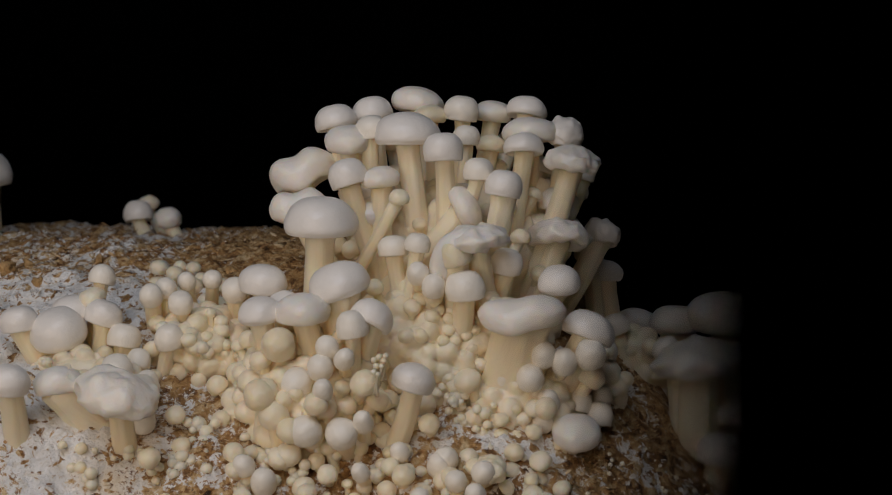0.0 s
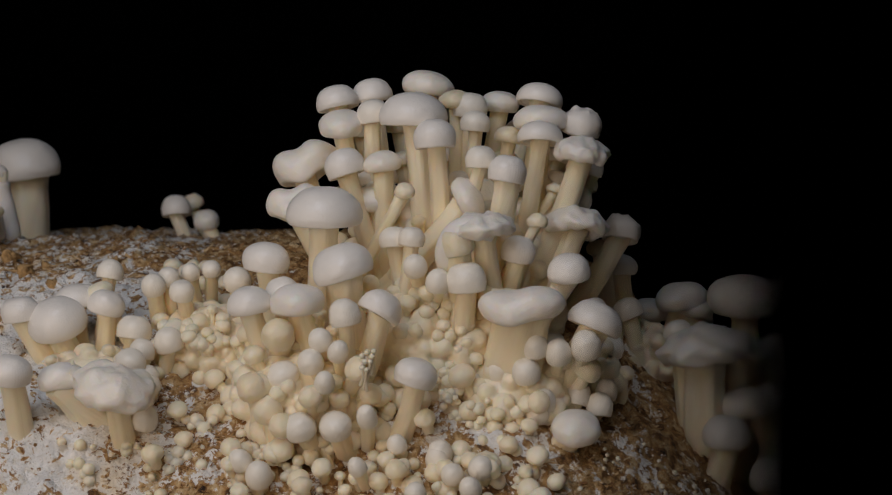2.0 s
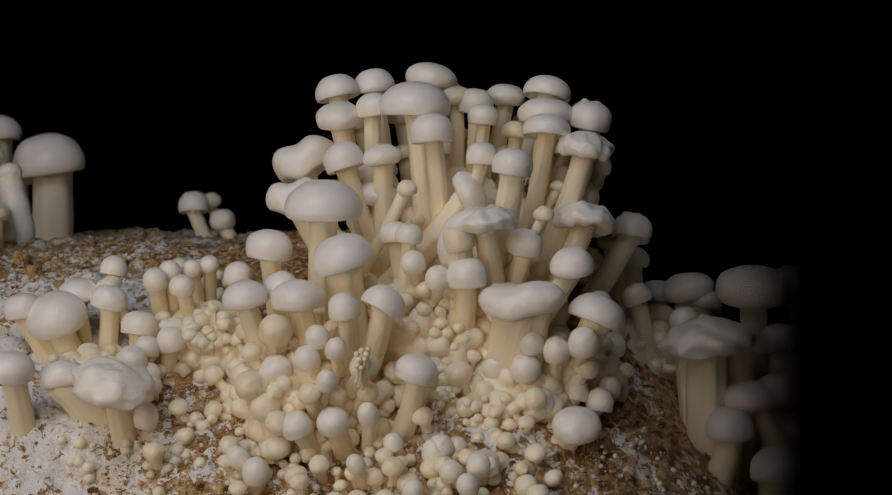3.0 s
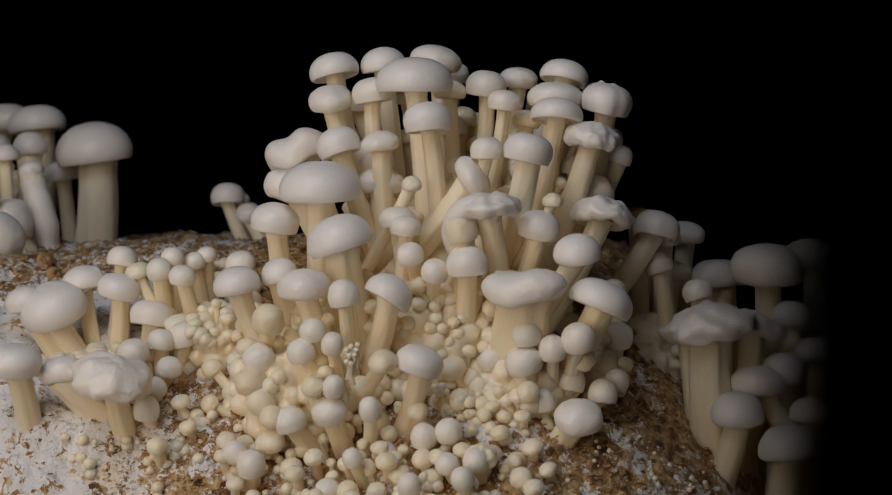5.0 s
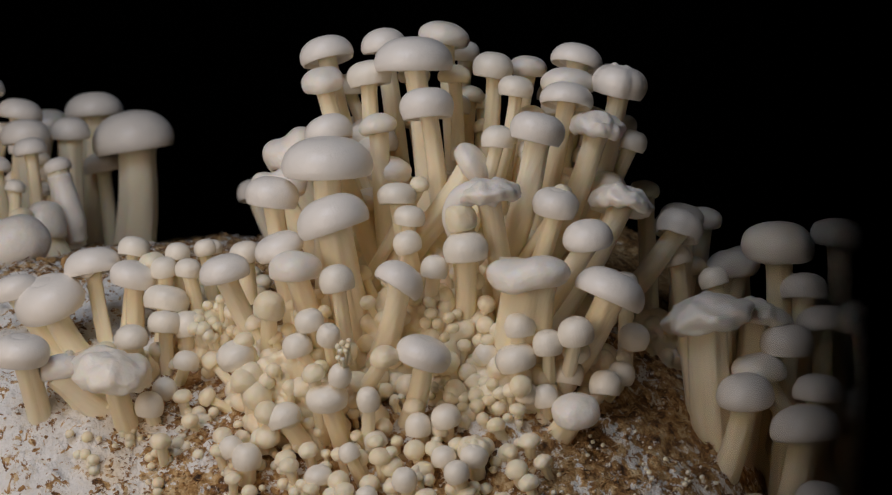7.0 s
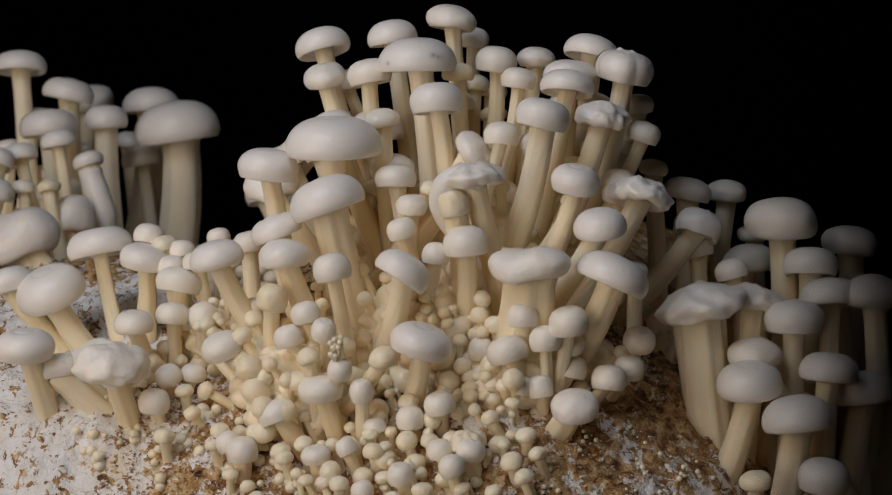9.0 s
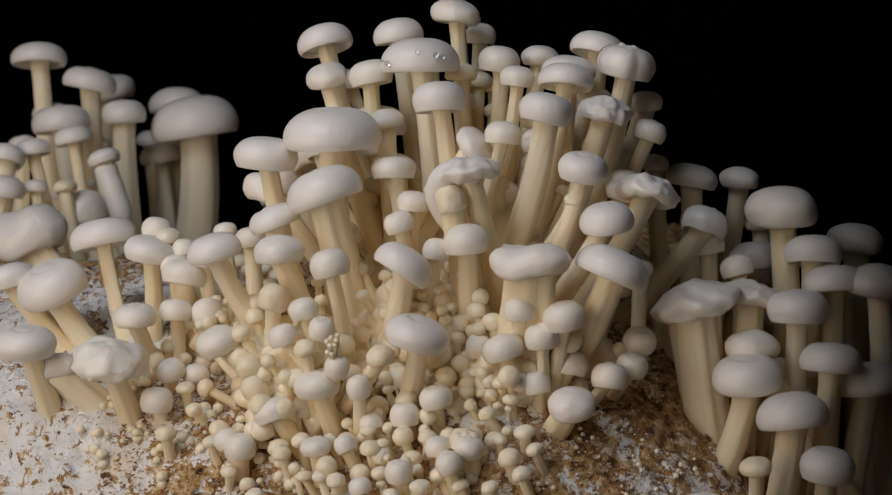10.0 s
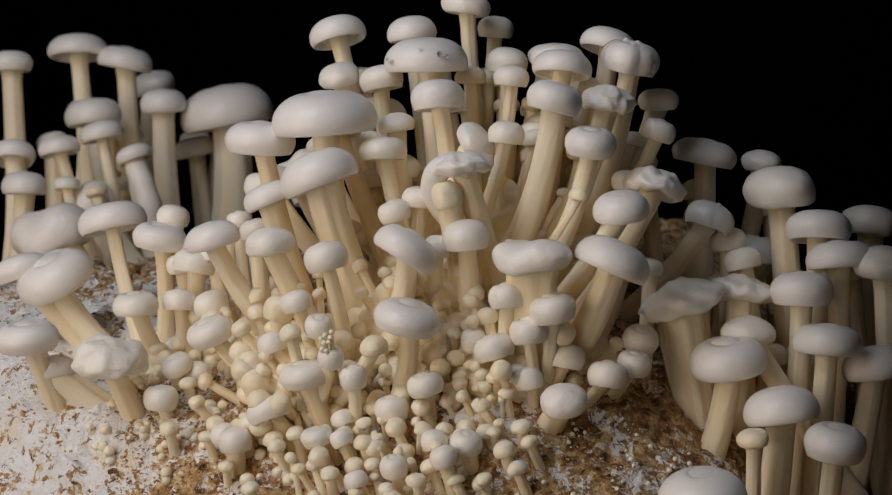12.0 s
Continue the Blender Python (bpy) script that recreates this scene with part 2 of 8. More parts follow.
def cap_mesh(r, top, low, style, power=2.1):
    seed = Vector((RNG.random() * 50, RNG.random() * 50, RNG.random() * 50))
    amp = {"s": 0.15 if power < 2.5 else 0.09, "l": 0.16, "b": 0.14, "r": 0.12}[style]
    freq = {"s": 0.9, "l": 0.9, "b": 0.9, "r": 1.0}[style]
    sy = 0.72 if style == "l" else 1.0

    def wobble(v):
        p = v / r * freq + seed
        edge = min(1.0, (v.x * v.x + v.y * v.y) / (r * r))
        k = 1 + amp * noise.noise(p) + 0.03 * noise.noise(p * 3.1)
        if style == "r":
            k += edge * (0.17 * noise.noise(p * 2.4) + 0.07 * noise.noise(p * 5.5))
            v = v + Vector((0, 0, 0.24 * top * noise.noise(p * 2.4 + Vector((4, 8, 1))) + 0.07 * top * noise.noise(p * 5)))
        lift = amp * 0.6 * top * noise.noise(p * 1.3 + Vector((9, 9, 9))) * (v.x * v.x + v.y * v.y) / (r * r)
        if style == "l":
            lift -= 0.30 * top * math.exp(-((v.x / r + 0.12) / 0.38) ** 2)
        return Vector((v.x * k, v.y * k * sy, v.z * (1 + 0.5 * amp * noise.noise(p * 1.7)) + lift))
    return lathe(button_profile(r, top, low, power), 52 if style == "r" else 40, wobble)


def brim_mesh(r, top, low, half, axis):
    """A narrow shell sector of the cap, from its axis, axis metres behind the origin, over the rounded rim to the hollow underside."""
    line = [(-axis, -0.10 * top - 0.30 * axis), (-axis * 0.6, -0.04 * top - 0.17 * axis), (-axis * 0.25, -0.010 * top - 0.06 * axis), (0.0, 0.0)]
    line += [(r * q, -top * (1 - dome(q))) for q in (0.12, 0.25, 0.37, 0.49, 0.60, 0.69, 0.77, 0.84, 0.895, 0.94, 0.97, 0.99, 0.999)]
    line = [(q, z + top) for q, z in line]
    line += [(r * 0.995, -low * 0.2), (r * 0.975, -low * 0.5), (r * 0.955, -low * 0.80), (r * 0.93, -low * 0.97), (r * 0.90, -low), (r * 0.86, -low * 0.80), (r * 0.74, low * 0.3), (r * 0.4, top * 0.3), (-axis * 0.5, top * 0.4)]
    bm = bmesh.new()
    cols = []
    for k in range(4):
        a = half * (k / 1.5 - 1)
        cols.append([bm.verts.new(((axis + q) * math.cos(a) - axis, (axis + q) * math.sin(a), z - top)) for q, z in line])
    for a, b in zip(cols, cols[1:]):
        for i in range(len(line) - 1):
            bm.faces.new((a[i], a[i + 1], b[i + 1], b[i]))
    bmesh.ops.remove_doubles(bm, verts=bm.verts, dist=1e-7)
    return bm


def stem_mesh(length, r, bow, top, flat=1.0, rib=1.0):
    """A tapered fibrous stem hanging from z = top down to -length, bowed along x."""
    seed = RNG.random() * 90
    rows = 12
    bm = bmesh.new()
    rings = []
    for k in range(rows + 1):
        s = k / rows
        z = top - s * (length + top)
        rad = r * (0.85 + 0.26 * s ** 1.2 + (0.14 if k == 0 else 0))
        off = bow * 4 * s * (1 - s)
        ring = []
        for j in range(36):
            a = 2 * math.pi * j / 36
            q = rad * (1 + 0.06 * noise.noise(Vector((math.cos(a) * 1.5, math.sin(a) * 1.5, s * 1.5 + seed)))
                       + rib * (0.022 * math.sin(6 * a + seed) + 0.015 * math.sin(9 * a + 2 * seed + s)))
            ring.append(bm.verts.new((off + q * math.cos(a), flat * q * math.sin(a), z)))
        rings.append(ring)
    for a, b in zip(rings, rings[1:]):
        for j in range(36):
            i = (j + 1) % 36
            bm.faces.new((a[j], b[j], b[i], a[i]))
    bm.faces.new(rings[0])
    bm.faces.new(list(reversed(rings[-1])))
    return bm


# fused flesh at the heart of each clump: group, seed, buds, centre, axes, bud radii in mm, rise in mm
MOUNDS = (
    ("main clump", 6, 16, (-0.004, -0.008, 0.003), (0.023, 0.013, 0.021), (2.0, 3.3), 4),
    ("main clump", 1, 12, (0.002, 0.020, 0.020), (0.034, 0.022, 0.032), (1.9, 3.4), 4),
    ("bud clump", 2, 26, (-0.035, -0.012, -0.007), (0.023, 0.026, 0.019), (1.8, 3.2), 8),
    ("bud clump", 3, 18, (-0.063, 0.001, 0.004), (0.014, 0.016, 0.012), (1.4, 2.4), 5),
    ("near side clump", 4, 14, (-0.090, -0.012, -0.002), (0.017, 0.010, 0.008), (1.4, 2.8), 3),
    ("bud clump", 5, 12, (0.018, -0.013, -0.009), (0.018, 0.011, 0.013), (2.2, 3.8), 8),
    ("main clump", 8, 4, (0.034, 0.003, -0.006), (0.013, 0.010, 0.011), (1.6, 2.6), 3),
    ("main clump", 7, 8, (0.052, 0.042, -0.006), (0.014, 0.010, 0.013), (1.6, 2.6), 3),
)


def buried(x, y, z):
    """True inside the block or a clump's flesh."""
    if x < 0.086 and z < surface(x, y) - 0.005:
        return True
    away = math.hypot(x - LOW[0], y - LOW[1]) / LOW[3]
    if away < 0.97 and z < LOW[2] - 0.06 * (1 - math.sqrt(1 - away**2.5)) - 0.006:
        return True
    for m in MOUNDS:
        c, ax = m[3], m[4]
        if ((x - c[0]) / ax[0]) ** 2 + ((y - c[1]) / ax[1]) ** 2 + ((z - c[2]) / ax[2]) ** 2 < 0.7:
            return True
    return False


def mushroom(group, style, root, stem_r, lobes, tall, rows):
    """One growing mushroom. root: where the stem comes out of the clump. stem_r and the cap's radii in mm.
    rows: seconds, x and z of the cap's middle, radius of the cap. The stem pushes up out of the block, and
    the cap widens by the lobes that it is made of sliding apart."""
    y = root[1]
    stem_r *= 0.001
    if style == "s" and rows[-1][3] < 1.36 * rows[0][3] or rows[-1][3] < 3.6:
        lobes = 0
    first, last = rows[0][3] * 0.001, rows[-1][3] * 0.001
    tallness = tall * (first + last)
    top, low = (0.56 * tallness, 0.25 * tallness) if style == "r" and not lobes else (0.58 * tallness, 0.32 * tallness) if tall >= 0.58 and not lobes else (0.70 * tallness, 0.27 * tallness) if tall >= 0.58 else (0.68 * tallness, 0.17 * tallness) if lobes else (0.62 * tallness, 0.38 * tallness)
    r0 = max(1.02 * first, last / 1.9) if lobes else 0.6 * first + 0.4 * last if style == "r" else 0.5 * (first + last)
    if lobes and first < 0.0052 and top + low < 1.45 * first:
        top, low = 0.92 * first, 0.52 * first    # still a ball at first
    h = top    # the stem joins at z = 0 of the cap
    spread = []    # per row: slide of the brim, its tilt, and the middle of the cap over its joint
    for t, x, z, r in rows:
        d = max(0.0, r * 0.001 - r0) if lobes else 0.0
        tilt = 18 * d / r0
        rim = top * dome(0.62 * d / r0, 2.6) - top - low - r0 * math.sin(radians(tilt)) if lobes else -low
        spread.append((d, tilt, (top + rim) / 2))
    thing = new("white_mushroom")
    tagged(thing, LABELS[style], "mushroom", group)
    # the stem's final lean; it turns about a point deep in the clump
    late = rows[-2:]
    dx = sum(q[1] for q in late) / 2 - root[0]
    dz = max(sum(q[2] for q in late) / 2 - 0.4 * h - root[2], 0.006)
    a = max(-0.9, min(0.9, math.atan2(dx, dz)))
    deep = (root[0] - 0.07 * math.sin(a), root[2] - 0.07 * math.cos(a))
    lean, length = [], 0
    for t, x, z, r in rows:
        dx, dz = x - deep[0], z - 0.4 * h - deep[1]
        lean.append(math.degrees(math.atan2(dx, dz)))
        length = max(length, math.hypot(x - root[0], z - 0.4 * h - root[2]))
    # carry the stem on into the block
    ahead = 27 if y < -0.018 else 15 if y < -0.004 else 5
    more = 0.004
    while more < 0.12 and not buried(root[0] - more * math.sin(a), y + (length + more) * math.sin(radians(ahead)), root[2] - more * math.cos(a)):
        more += 0.002
    more += 0.026
    # young ones point out of the clump and stand up as they grow
    out = [ahead + 36 * (1 - min(1.0, q[0] / 10)) ** 1.3 if group == "bud clump" or (y < -0.018 and rows[0][3] < 3.4) else ahead for q in rows]
    tip = -0.75 * sum(lean) / len(lean) + (RNG.uniform(-10, 10) if style != "b" else 45)
    nod = RNG.uniform(-7, 5) - 0.75 * ahead
    part("stem", stem_mesh(length + more, stem_r, (0.36 * math.sin(a) + RNG.uniform(-0.05, 0.05)) * length, 0.2 * h, 0.6 if style == "l" else 1.0, 2.4 if stem_r > 0.0045 and y < 0.05 else 1.0), STEM, thing)
    base = part("cap", cap_mesh(r0, top, low, style, 2.6 if lobes else 2.1), (CAP if last > 0.0075 else YOUNG_CAP) if lobes else BUD if last < 0.0055 else BUTTON, thing, "smooth white cap" if style != "r" else "ruffled white cap")
    base.matrix_local = pose(0, 0, 0, nod, tip, RNG.uniform(-40, 40) if style != "l" else 0)
    GROWTH.append((thing, [(t, pose(x - 0.2 * h * math.sin(math.radians(b)), y, z - mid, tilted, b, 0))
                           for (t, x, z, r), b, (d, tilt, mid), tilted in zip(rows, lean, spread, out)]))
    if lobes:
        # the brim: narrow sectors that slide out from under the button and fan down as the cap opens
        grown = last / r0
        count = 96 if style == "r" else max(26, min(64, int(last * 5200)))
        much, often = (3.6, 2.6) if style == "r" else (1.0, 1.0)    # ruffles
        brim = None
        wave = Vector((RNG.uniform(0, 90), RNG.uniform(0, 90), 0))
        for k in range(count):
            if brim is None:
                ob = brim = part("brim_piece", brim_mesh(0.985 * r0, 0.985 * top, low, 1.06 * math.pi / count / (0.2 * r0 / last + 0.8), 0.8 * (last - r0)), CAP if last > 0.0075 else YOUNG_CAP, base)
            else:
                ob = new("brim_piece", brim.data)
                ob.shadow_terminator_geometry_offset = 0.0
                ob.parent = base
            ang = 2 * math.pi * k / count
            here = wave + often * Vector((0.7 * math.cos(ang), 0.7 * math.sin(ang), 0))
            reach = 1 + much * 0.10 * noise.noise(here)
            droop = much * 2.5 * noise.noise(here + Vector((31, 7, 2)))
            turn = Matrix.Rotation(ang, 4, "Z")
            GROWTH.append((ob, [(t, turn @ pose(d * reach, 0, 0.985 * top * dome(0.62 * d / r0, 2.6), 0, tilt + droop * d / r0, 0))
                                for (t, x, z, r), (d, tilt, mid) in zip(rows, spread)]))
    return thing


def side_stem(thing, x, y, z, r, length, lean):
    """One more stem fused to the side of a thick one. Millimetres."""
    ob = part("stem", stem_mesh(0.001 * length, 0.001 * r, 0.0, 0.002), STEM, thing)
    ob.matrix_local = pose(0.001 * x, 0.001 * y, 0.001 * z, 0, lean, 0)


def hook(thing, points, r):
    """A thick arm that arches over from the side of a cap; points and radius in millimetres."""
    pts = [0.001 * Vector(p) for p in points]
    line = []
    for k in range(len(pts) - 1):
        a, b, c, d = pts[max(k - 1, 0)], pts[k], pts[k + 1], pts[min(k + 2, len(pts) - 1)]
        for n in range(6):
            u = n / 6
            line.append(0.5 * (2 * b + (c - a) * u + (2 * a - 5 * b + 4 * c - d) * u * u + (3 * b - a - 3 * c + d) * u ** 3))
    line.append(pts[-1])
    bm = bmesh.new()
    rings = []
    for k, p in enumerate(line):
        way = (line[min(k + 1, len(line) - 1)] - line[max(k - 1, 0)]).normalized()
        side = way.cross(Vector((0, 1, 0))).normalized()
        over = side.cross(way)
        near = 0.001 * r * (0.9 + 0.16 * noise.noise(p * 160)) * (0.6 if k in (0, len(line) - 1) else 1.0)
        rings.append([bm.verts.new(p + near * (math.cos(j * math.pi / 10) * side + math.sin(j * math.pi / 10) * over)) for j in range(20)])
    for a, b in zip(rings, rings[1:]):
        for j in range(20):
            bm.faces.new((a[j], b[j], b[(j + 1) % 20], a[(j + 1) % 20]))
    for ring in (rings[0], rings[-1]):
        bm.faces.new(ring)
    bmesh.ops.recalc_face_normals(bm, faces=bm.faces)
    part("bent_arm", bm, BUTTON, thing, "smooth arched cream arm")


mushroom('main clump', 's', (-0.0036, 0.005, 0.0453), 3.5, 9, .46,
         ((0.0, -0.0104, 0.0622, 8.3), (2.5, -0.0077, 0.0682, 9.7), (5.5, -0.0068, 0.0774, 11.4), (7.0, -0.0064, 0.0812, 11.6), (9.5, -0.0045, 0.0811, 11.8), (12.0, -0.0019, 0.0814, 13.0)))
mushroom('main clump', 's', (-0.0007, 0.03, 0.0499), 2.7, 7, .5,
         ((0.0, -0.0077, 0.0707, 6.0), (2.5, -0.0053, 0.0759, 6.6), (5.5, -0.0043, 0.0834, 7.0), (6.5, -0.0033, 0.0869, 7.1), (9.5, -0.0007, 0.0943, 8.0), (12.0, 0.0025, 0.0978, 8.1)))
mushroom('main clump', 's', (-0.0154, 0.025, 0.0457), 2.9, 6, .55,
         ((0.0, -0.02, 0.0682, 5.6), (2.5, -0.0209, 0.0744, 5.8), (5.5, -0.0188, 0.0833, 6.8), (6.5, -0.0196, 0.0863, 6.8), (9.5, -0.0172, 0.0904, 8.0), (12.0, -0.0133, 0.0917, 8.0)))
mushroom('main clump', 's', (-0.0236, 0.02, 0.0381), 2.9, 7, .5,
         ((0.0, -0.0298, 0.0657, 5.8), (2.5, -0.0302, 0.0725, 6.2), (5.5, -0.0327, 0.0817, 7.8), (6.5, -0.0343, 0.0843, 8.3), (9.5, -0.0376, 0.0894, 9.0), (12.0, -0.0348, 0.0931, 9.5)))
mushroom('main clump', 's', (-0.0199, 0.01, 0.0351), 2.9, 6, .55,
         ((0.0, -0.0261, 0.0598, 5.1), (2.5, -0.0282, 0.0649, 5.5), (5.5, -0.0319, 0.0724, 6.4), (6.5, -0.0334, 0.0754, 6.4), (9.5, -0.0337, 0.0785, 6.6), (12.0, -0.0307, 0.0793, 6.9)))
mushroom('main clump', 's', (-0.0135, 0.01, 0.0379), 2.6, 6, .55,
         ((0.0, -0.0198, 0.0626, 4.3), (2.5, -0.0192, 0.0675, 4.7), (5.5, -0.0192, 0.0737, 6.8), (6.5, -0.02, 0.0765, 7.2), (9.5, -0.0205, 0.078, 7.2), (12.0, -0.0178, 0.0769, 7.2)))
mushroom('main clump', 's', (0.0010, -0.005, 0.0407), 2.7, 6, .45,
         ((0.0, -0.0006, 0.0571, 5.1), (2.5, -0.0018, 0.0606, 5.9), (5.5, -0.0019, 0.0646, 7.4), (6.5, -0.0016, 0.0664, 8.1), (9.5, 0.0035, 0.0684, 8.2), (12.0, 0.0045, 0.0692, 8.3)))
mushroom('main clump', 'l', (-0.0298, 0.02, 0.0292), 3.9, 0, .6,
         ((0.0, -0.0398, 0.0523, 9.4), (2.5, -0.0403, 0.0551, 9.7), (5.5, -0.0453, 0.0586, 9.7), (6.5, -0.0465, 0.059, 9.7), (9.5, -0.0507, 0.0567, 9.7), (12.0, -0.0515, 0.054, 9.7)))
mushroom('main clump', 'l', (-0.0338, 0.005, 0.0299), 3.5, 0, .65,
         ((0.0, -0.0392, 0.0426, 7.3), (2.5, -0.0406, 0.0443, 7.5), (5.5, -0.0428, 0.0491, 8.1), (6.5, -0.0457, 0.0488, 8.2), (9.5, -0.0512, 0.0496, 8.2), (12.0, -0.0537, 0.0504, 8.2)))
mushroom('main clump', 's', (-0.0276, -0.015, 0.0272), 4.3, 10, .42,
         ((0.0, -0.0311, 0.04, 9.2), (2.5, -0.0289, 0.0429, 10.2), (5.5, -0.0287, 0.0498, 11.7), (6.5, -0.027, 0.0529, 12.7), (9.5, -0.0232, 0.0609, 14.4), (12.0, -0.0249, 0.067, 16.4)))
mushroom('main clump', 's', (-0.0212, -0.025, 0.0160), 5.3, 9, .5,
         ((0.0, -0.0259, 0.0247, 7.3), (2.5, -0.023, 0.0296, 8.0), (5.5, -0.0219, 0.0361, 9.3), (6.5, -0.0222, 0.0384, 10.0), (9.5, -0.0227, 0.0454, 11.2), (12.0, -0.0233, 0.0512, 12.1)))
mushroom('main clump', 's', (-0.0405, -0.015, 0.0216), 3.1, 9, .5,
         ((0.0, -0.0458, 0.0241, 5.0), (2.5, -0.0438, 0.0309, 5.6), (5.5, -0.041, 0.0409, 6.8), (6.5, -0.0413, 0.0442, 7.3), (9.5, -0.0425, 0.0553, 9.6), (12.0, -0.0447, 0.0618, 11.4)))
mushroom('main clump', 's', (-0.0207, 0.0, 0.0384), 3.0, 6, .5,
         ((0.0, -0.0257, 0.0506, 5.0), (2.5, -0.0261, 0.0538, 5.6), (5.5, -0.0283, 0.0595, 6.7), (6.5, -0.03, 0.0613, 7.3), (9.5, -0.0292, 0.0633, 7.4), (12.0, -0.0286, 0.0634, 7.6)))
mushroom('main clump', 's', (-0.0129, 0.0, 0.0396), 2.9, 5, .58,
         ((0.0, -0.0167, 0.0496, 4.4), (2.5, -0.0156, 0.0541, 4.9), (5.5, -0.0156, 0.0594, 5.7), (6.5, -0.0158, 0.062, 5.9), (9.5, -0.014, 0.0644, 5.9), (12.0, -0.0101, 0.0633, 5.9)))
mushroom('main clump', 's', (-0.0042, -0.01, 0.0359), 1.9, 0, .7,
         ((0.0, -0.0116, 0.0447, 2.6), (2.5, -0.0084, 0.0461, 2.8), (5.5, -0.0049, 0.0469, 2.8), (6.5, -0.0034, 0.0467, 2.8), (9.5, 0.0018, 0.0445, 2.8), (12.0, 0.0045, 0.0441, 2.8)))
mushroom('main clump', 's', (-0.0065, -0.012, 0.0264), 2.5, 7, .5,
         ((0.0, -0.0134, 0.0322, 3.6), (2.5, -0.0116, 0.0343, 4.2), (5.5, -0.0094, 0.0394, 5.3), (6.5, -0.0089, 0.0425, 5.5), (9.5, -0.0079, 0.0492, 6.4), (12.0, -0.01, 0.0557, 7.5)))
mushroom('main clump', 's', (-0.0140, 0.005, 0.0326), 3.8, 0, .55,
         ((0.0, -0.0199, 0.0404, 5.9), (2.5, -0.0176, 0.044, 6.0), (5.5, -0.0164, 0.0488, 6.1), (6.5, -0.0152, 0.0503, 6.1), (9.5, -0.0138, 0.0516, 6.1), (12.0, -0.0126, 0.0517, 6.2)))
mushroom('main clump', 's', (-0.0050, -0.016, 0.0251), 2.2, 5, .55,
         ((0.0, -0.0069, 0.0333, 3.2), (2.5, -0.007, 0.0344, 3.6), (5.5, -0.0064, 0.0365, 4.4), (6.5, -0.005, 0.0375, 4.5), (9.5, -0.0021, 0.041, 4.6), (12.0, 0.0012, 0.0421, 5.0)))
mushroom('main clump', 's', (-0.0030, -0.02, 0.0195), 2.2, 6, .6,
         ((0.0, -0.0069, 0.0265, 2.8), (2.5, -0.0059, 0.0277, 3.3), (5.5, -0.0048, 0.0296, 4.0), (6.5, -0.0044, 0.0308, 4.2), (9.5, -0.0046, 0.0353, 4.6), (12.0, -0.0046, 0.0388, 5.4)))
mushroom('main clump', 's', (0.0083, 0.02, 0.0542), 2.5, 5, .55,
         ((0.0, 0.0044, 0.068, 4.6), (2.5, 0.0071, 0.0686, 5.1), (5.5, 0.0114, 0.0748, 6.1), (6.5, 0.0124, 0.0773, 6.1), (9.5, 0.0142, 0.0796, 6.4), (12.0, 0.0171, 0.079, 6.4)))
mushroom('main clump', 's', (0.0136, 0.01, 0.0523), 2.1, 5, .55,
         ((0.0, 0.0054, 0.0605, 3.6), (2.5, 0.0093, 0.0643, 4.4), (5.5, 0.018, 0.0689, 5.0), (6.5, 0.0199, 0.0705, 5.3), (9.5, 0.0222, 0.0733, 5.3), (12.0, 0.0212, 0.0736, 5.5)))
mushroom('main clump', 's', (0.0139, 0.03, 0.0510), 2.7, 4, .6,
         ((0.0, 0.0132, 0.0676, 4.7), (2.5, 0.0149, 0.0704, 6.0), (5.5, 0.0193, 0.0762, 6.0), (6.5, 0.0203, 0.0775, 6.0), (9.5, 0.0235, 0.0803, 6.0), (12.0, 0.0258, 0.0804, 6.0)))
mushroom('main clump', 's', (0.0255, 0.025, 0.0442), 3.3, 7, .46,
         ((0.0, 0.0223, 0.0685, 5.6), (2.5, 0.0263, 0.0718, 7.0), (5.5, 0.0329, 0.077, 7.4), (6.5, 0.0346, 0.0788, 7.8), (9.5, 0.0411, 0.081, 8.8), (12.0, 0.0457, 0.0816, 9.1)))
mushroom('main clump', 's', (0.0251, 0.014, 0.0442), 3.1, 5, .45,
         ((0.0, 0.0224, 0.0621, 6.7), (2.5, 0.0261, 0.0652, 7.0), (5.5, 0.0307, 0.0703, 7.0), (6.5, 0.033, 0.0719, 7.0), (9.5, 0.0353, 0.0745, 7.7), (12.0, 0.0331, 0.0784, 7.8)))
mushroom('main clump', 's', (0.0276, 0.006, 0.0457), 2.7, 7, .46,
         ((0.0, 0.0205, 0.0582, 5.2), (2.5, 0.0265, 0.0608, 6.6), (5.5, 0.0321, 0.0655, 7.7), (6.5, 0.0341, 0.0671, 7.8), (9.5, 0.0365, 0.0712, 8.2), (12.0, 0.0372, 0.075, 9.1)))
mushroom('main clump', 's', (0.0241, -0.01, 0.0414), 3.8, 8, .5,
         ((0.0, 0.0149, 0.0479, 4.7), (2.5, 0.0182, 0.0514, 5.3), (5.5, 0.0264, 0.0556, 7.6), (6.5, 0.0285, 0.0579, 8.2), (9.5, 0.0338, 0.0624, 8.2), (12.0, 0.0393, 0.0652, 8.5)))
mushroom('main clump', 'r', (0.0405, 0.015, 0.0482), 3.2, 8, .5,
         ((0.0, 0.032, 0.0617, 4.9), (2.5, 0.0378, 0.0637, 5.9), (5.5, 0.045, 0.0686, 8.1), (6.5, 0.0472, 0.0704, 8.5), (9.5, 0.0511, 0.0748, 9.2), (12.0, 0.0541, 0.0757, 9.3)))
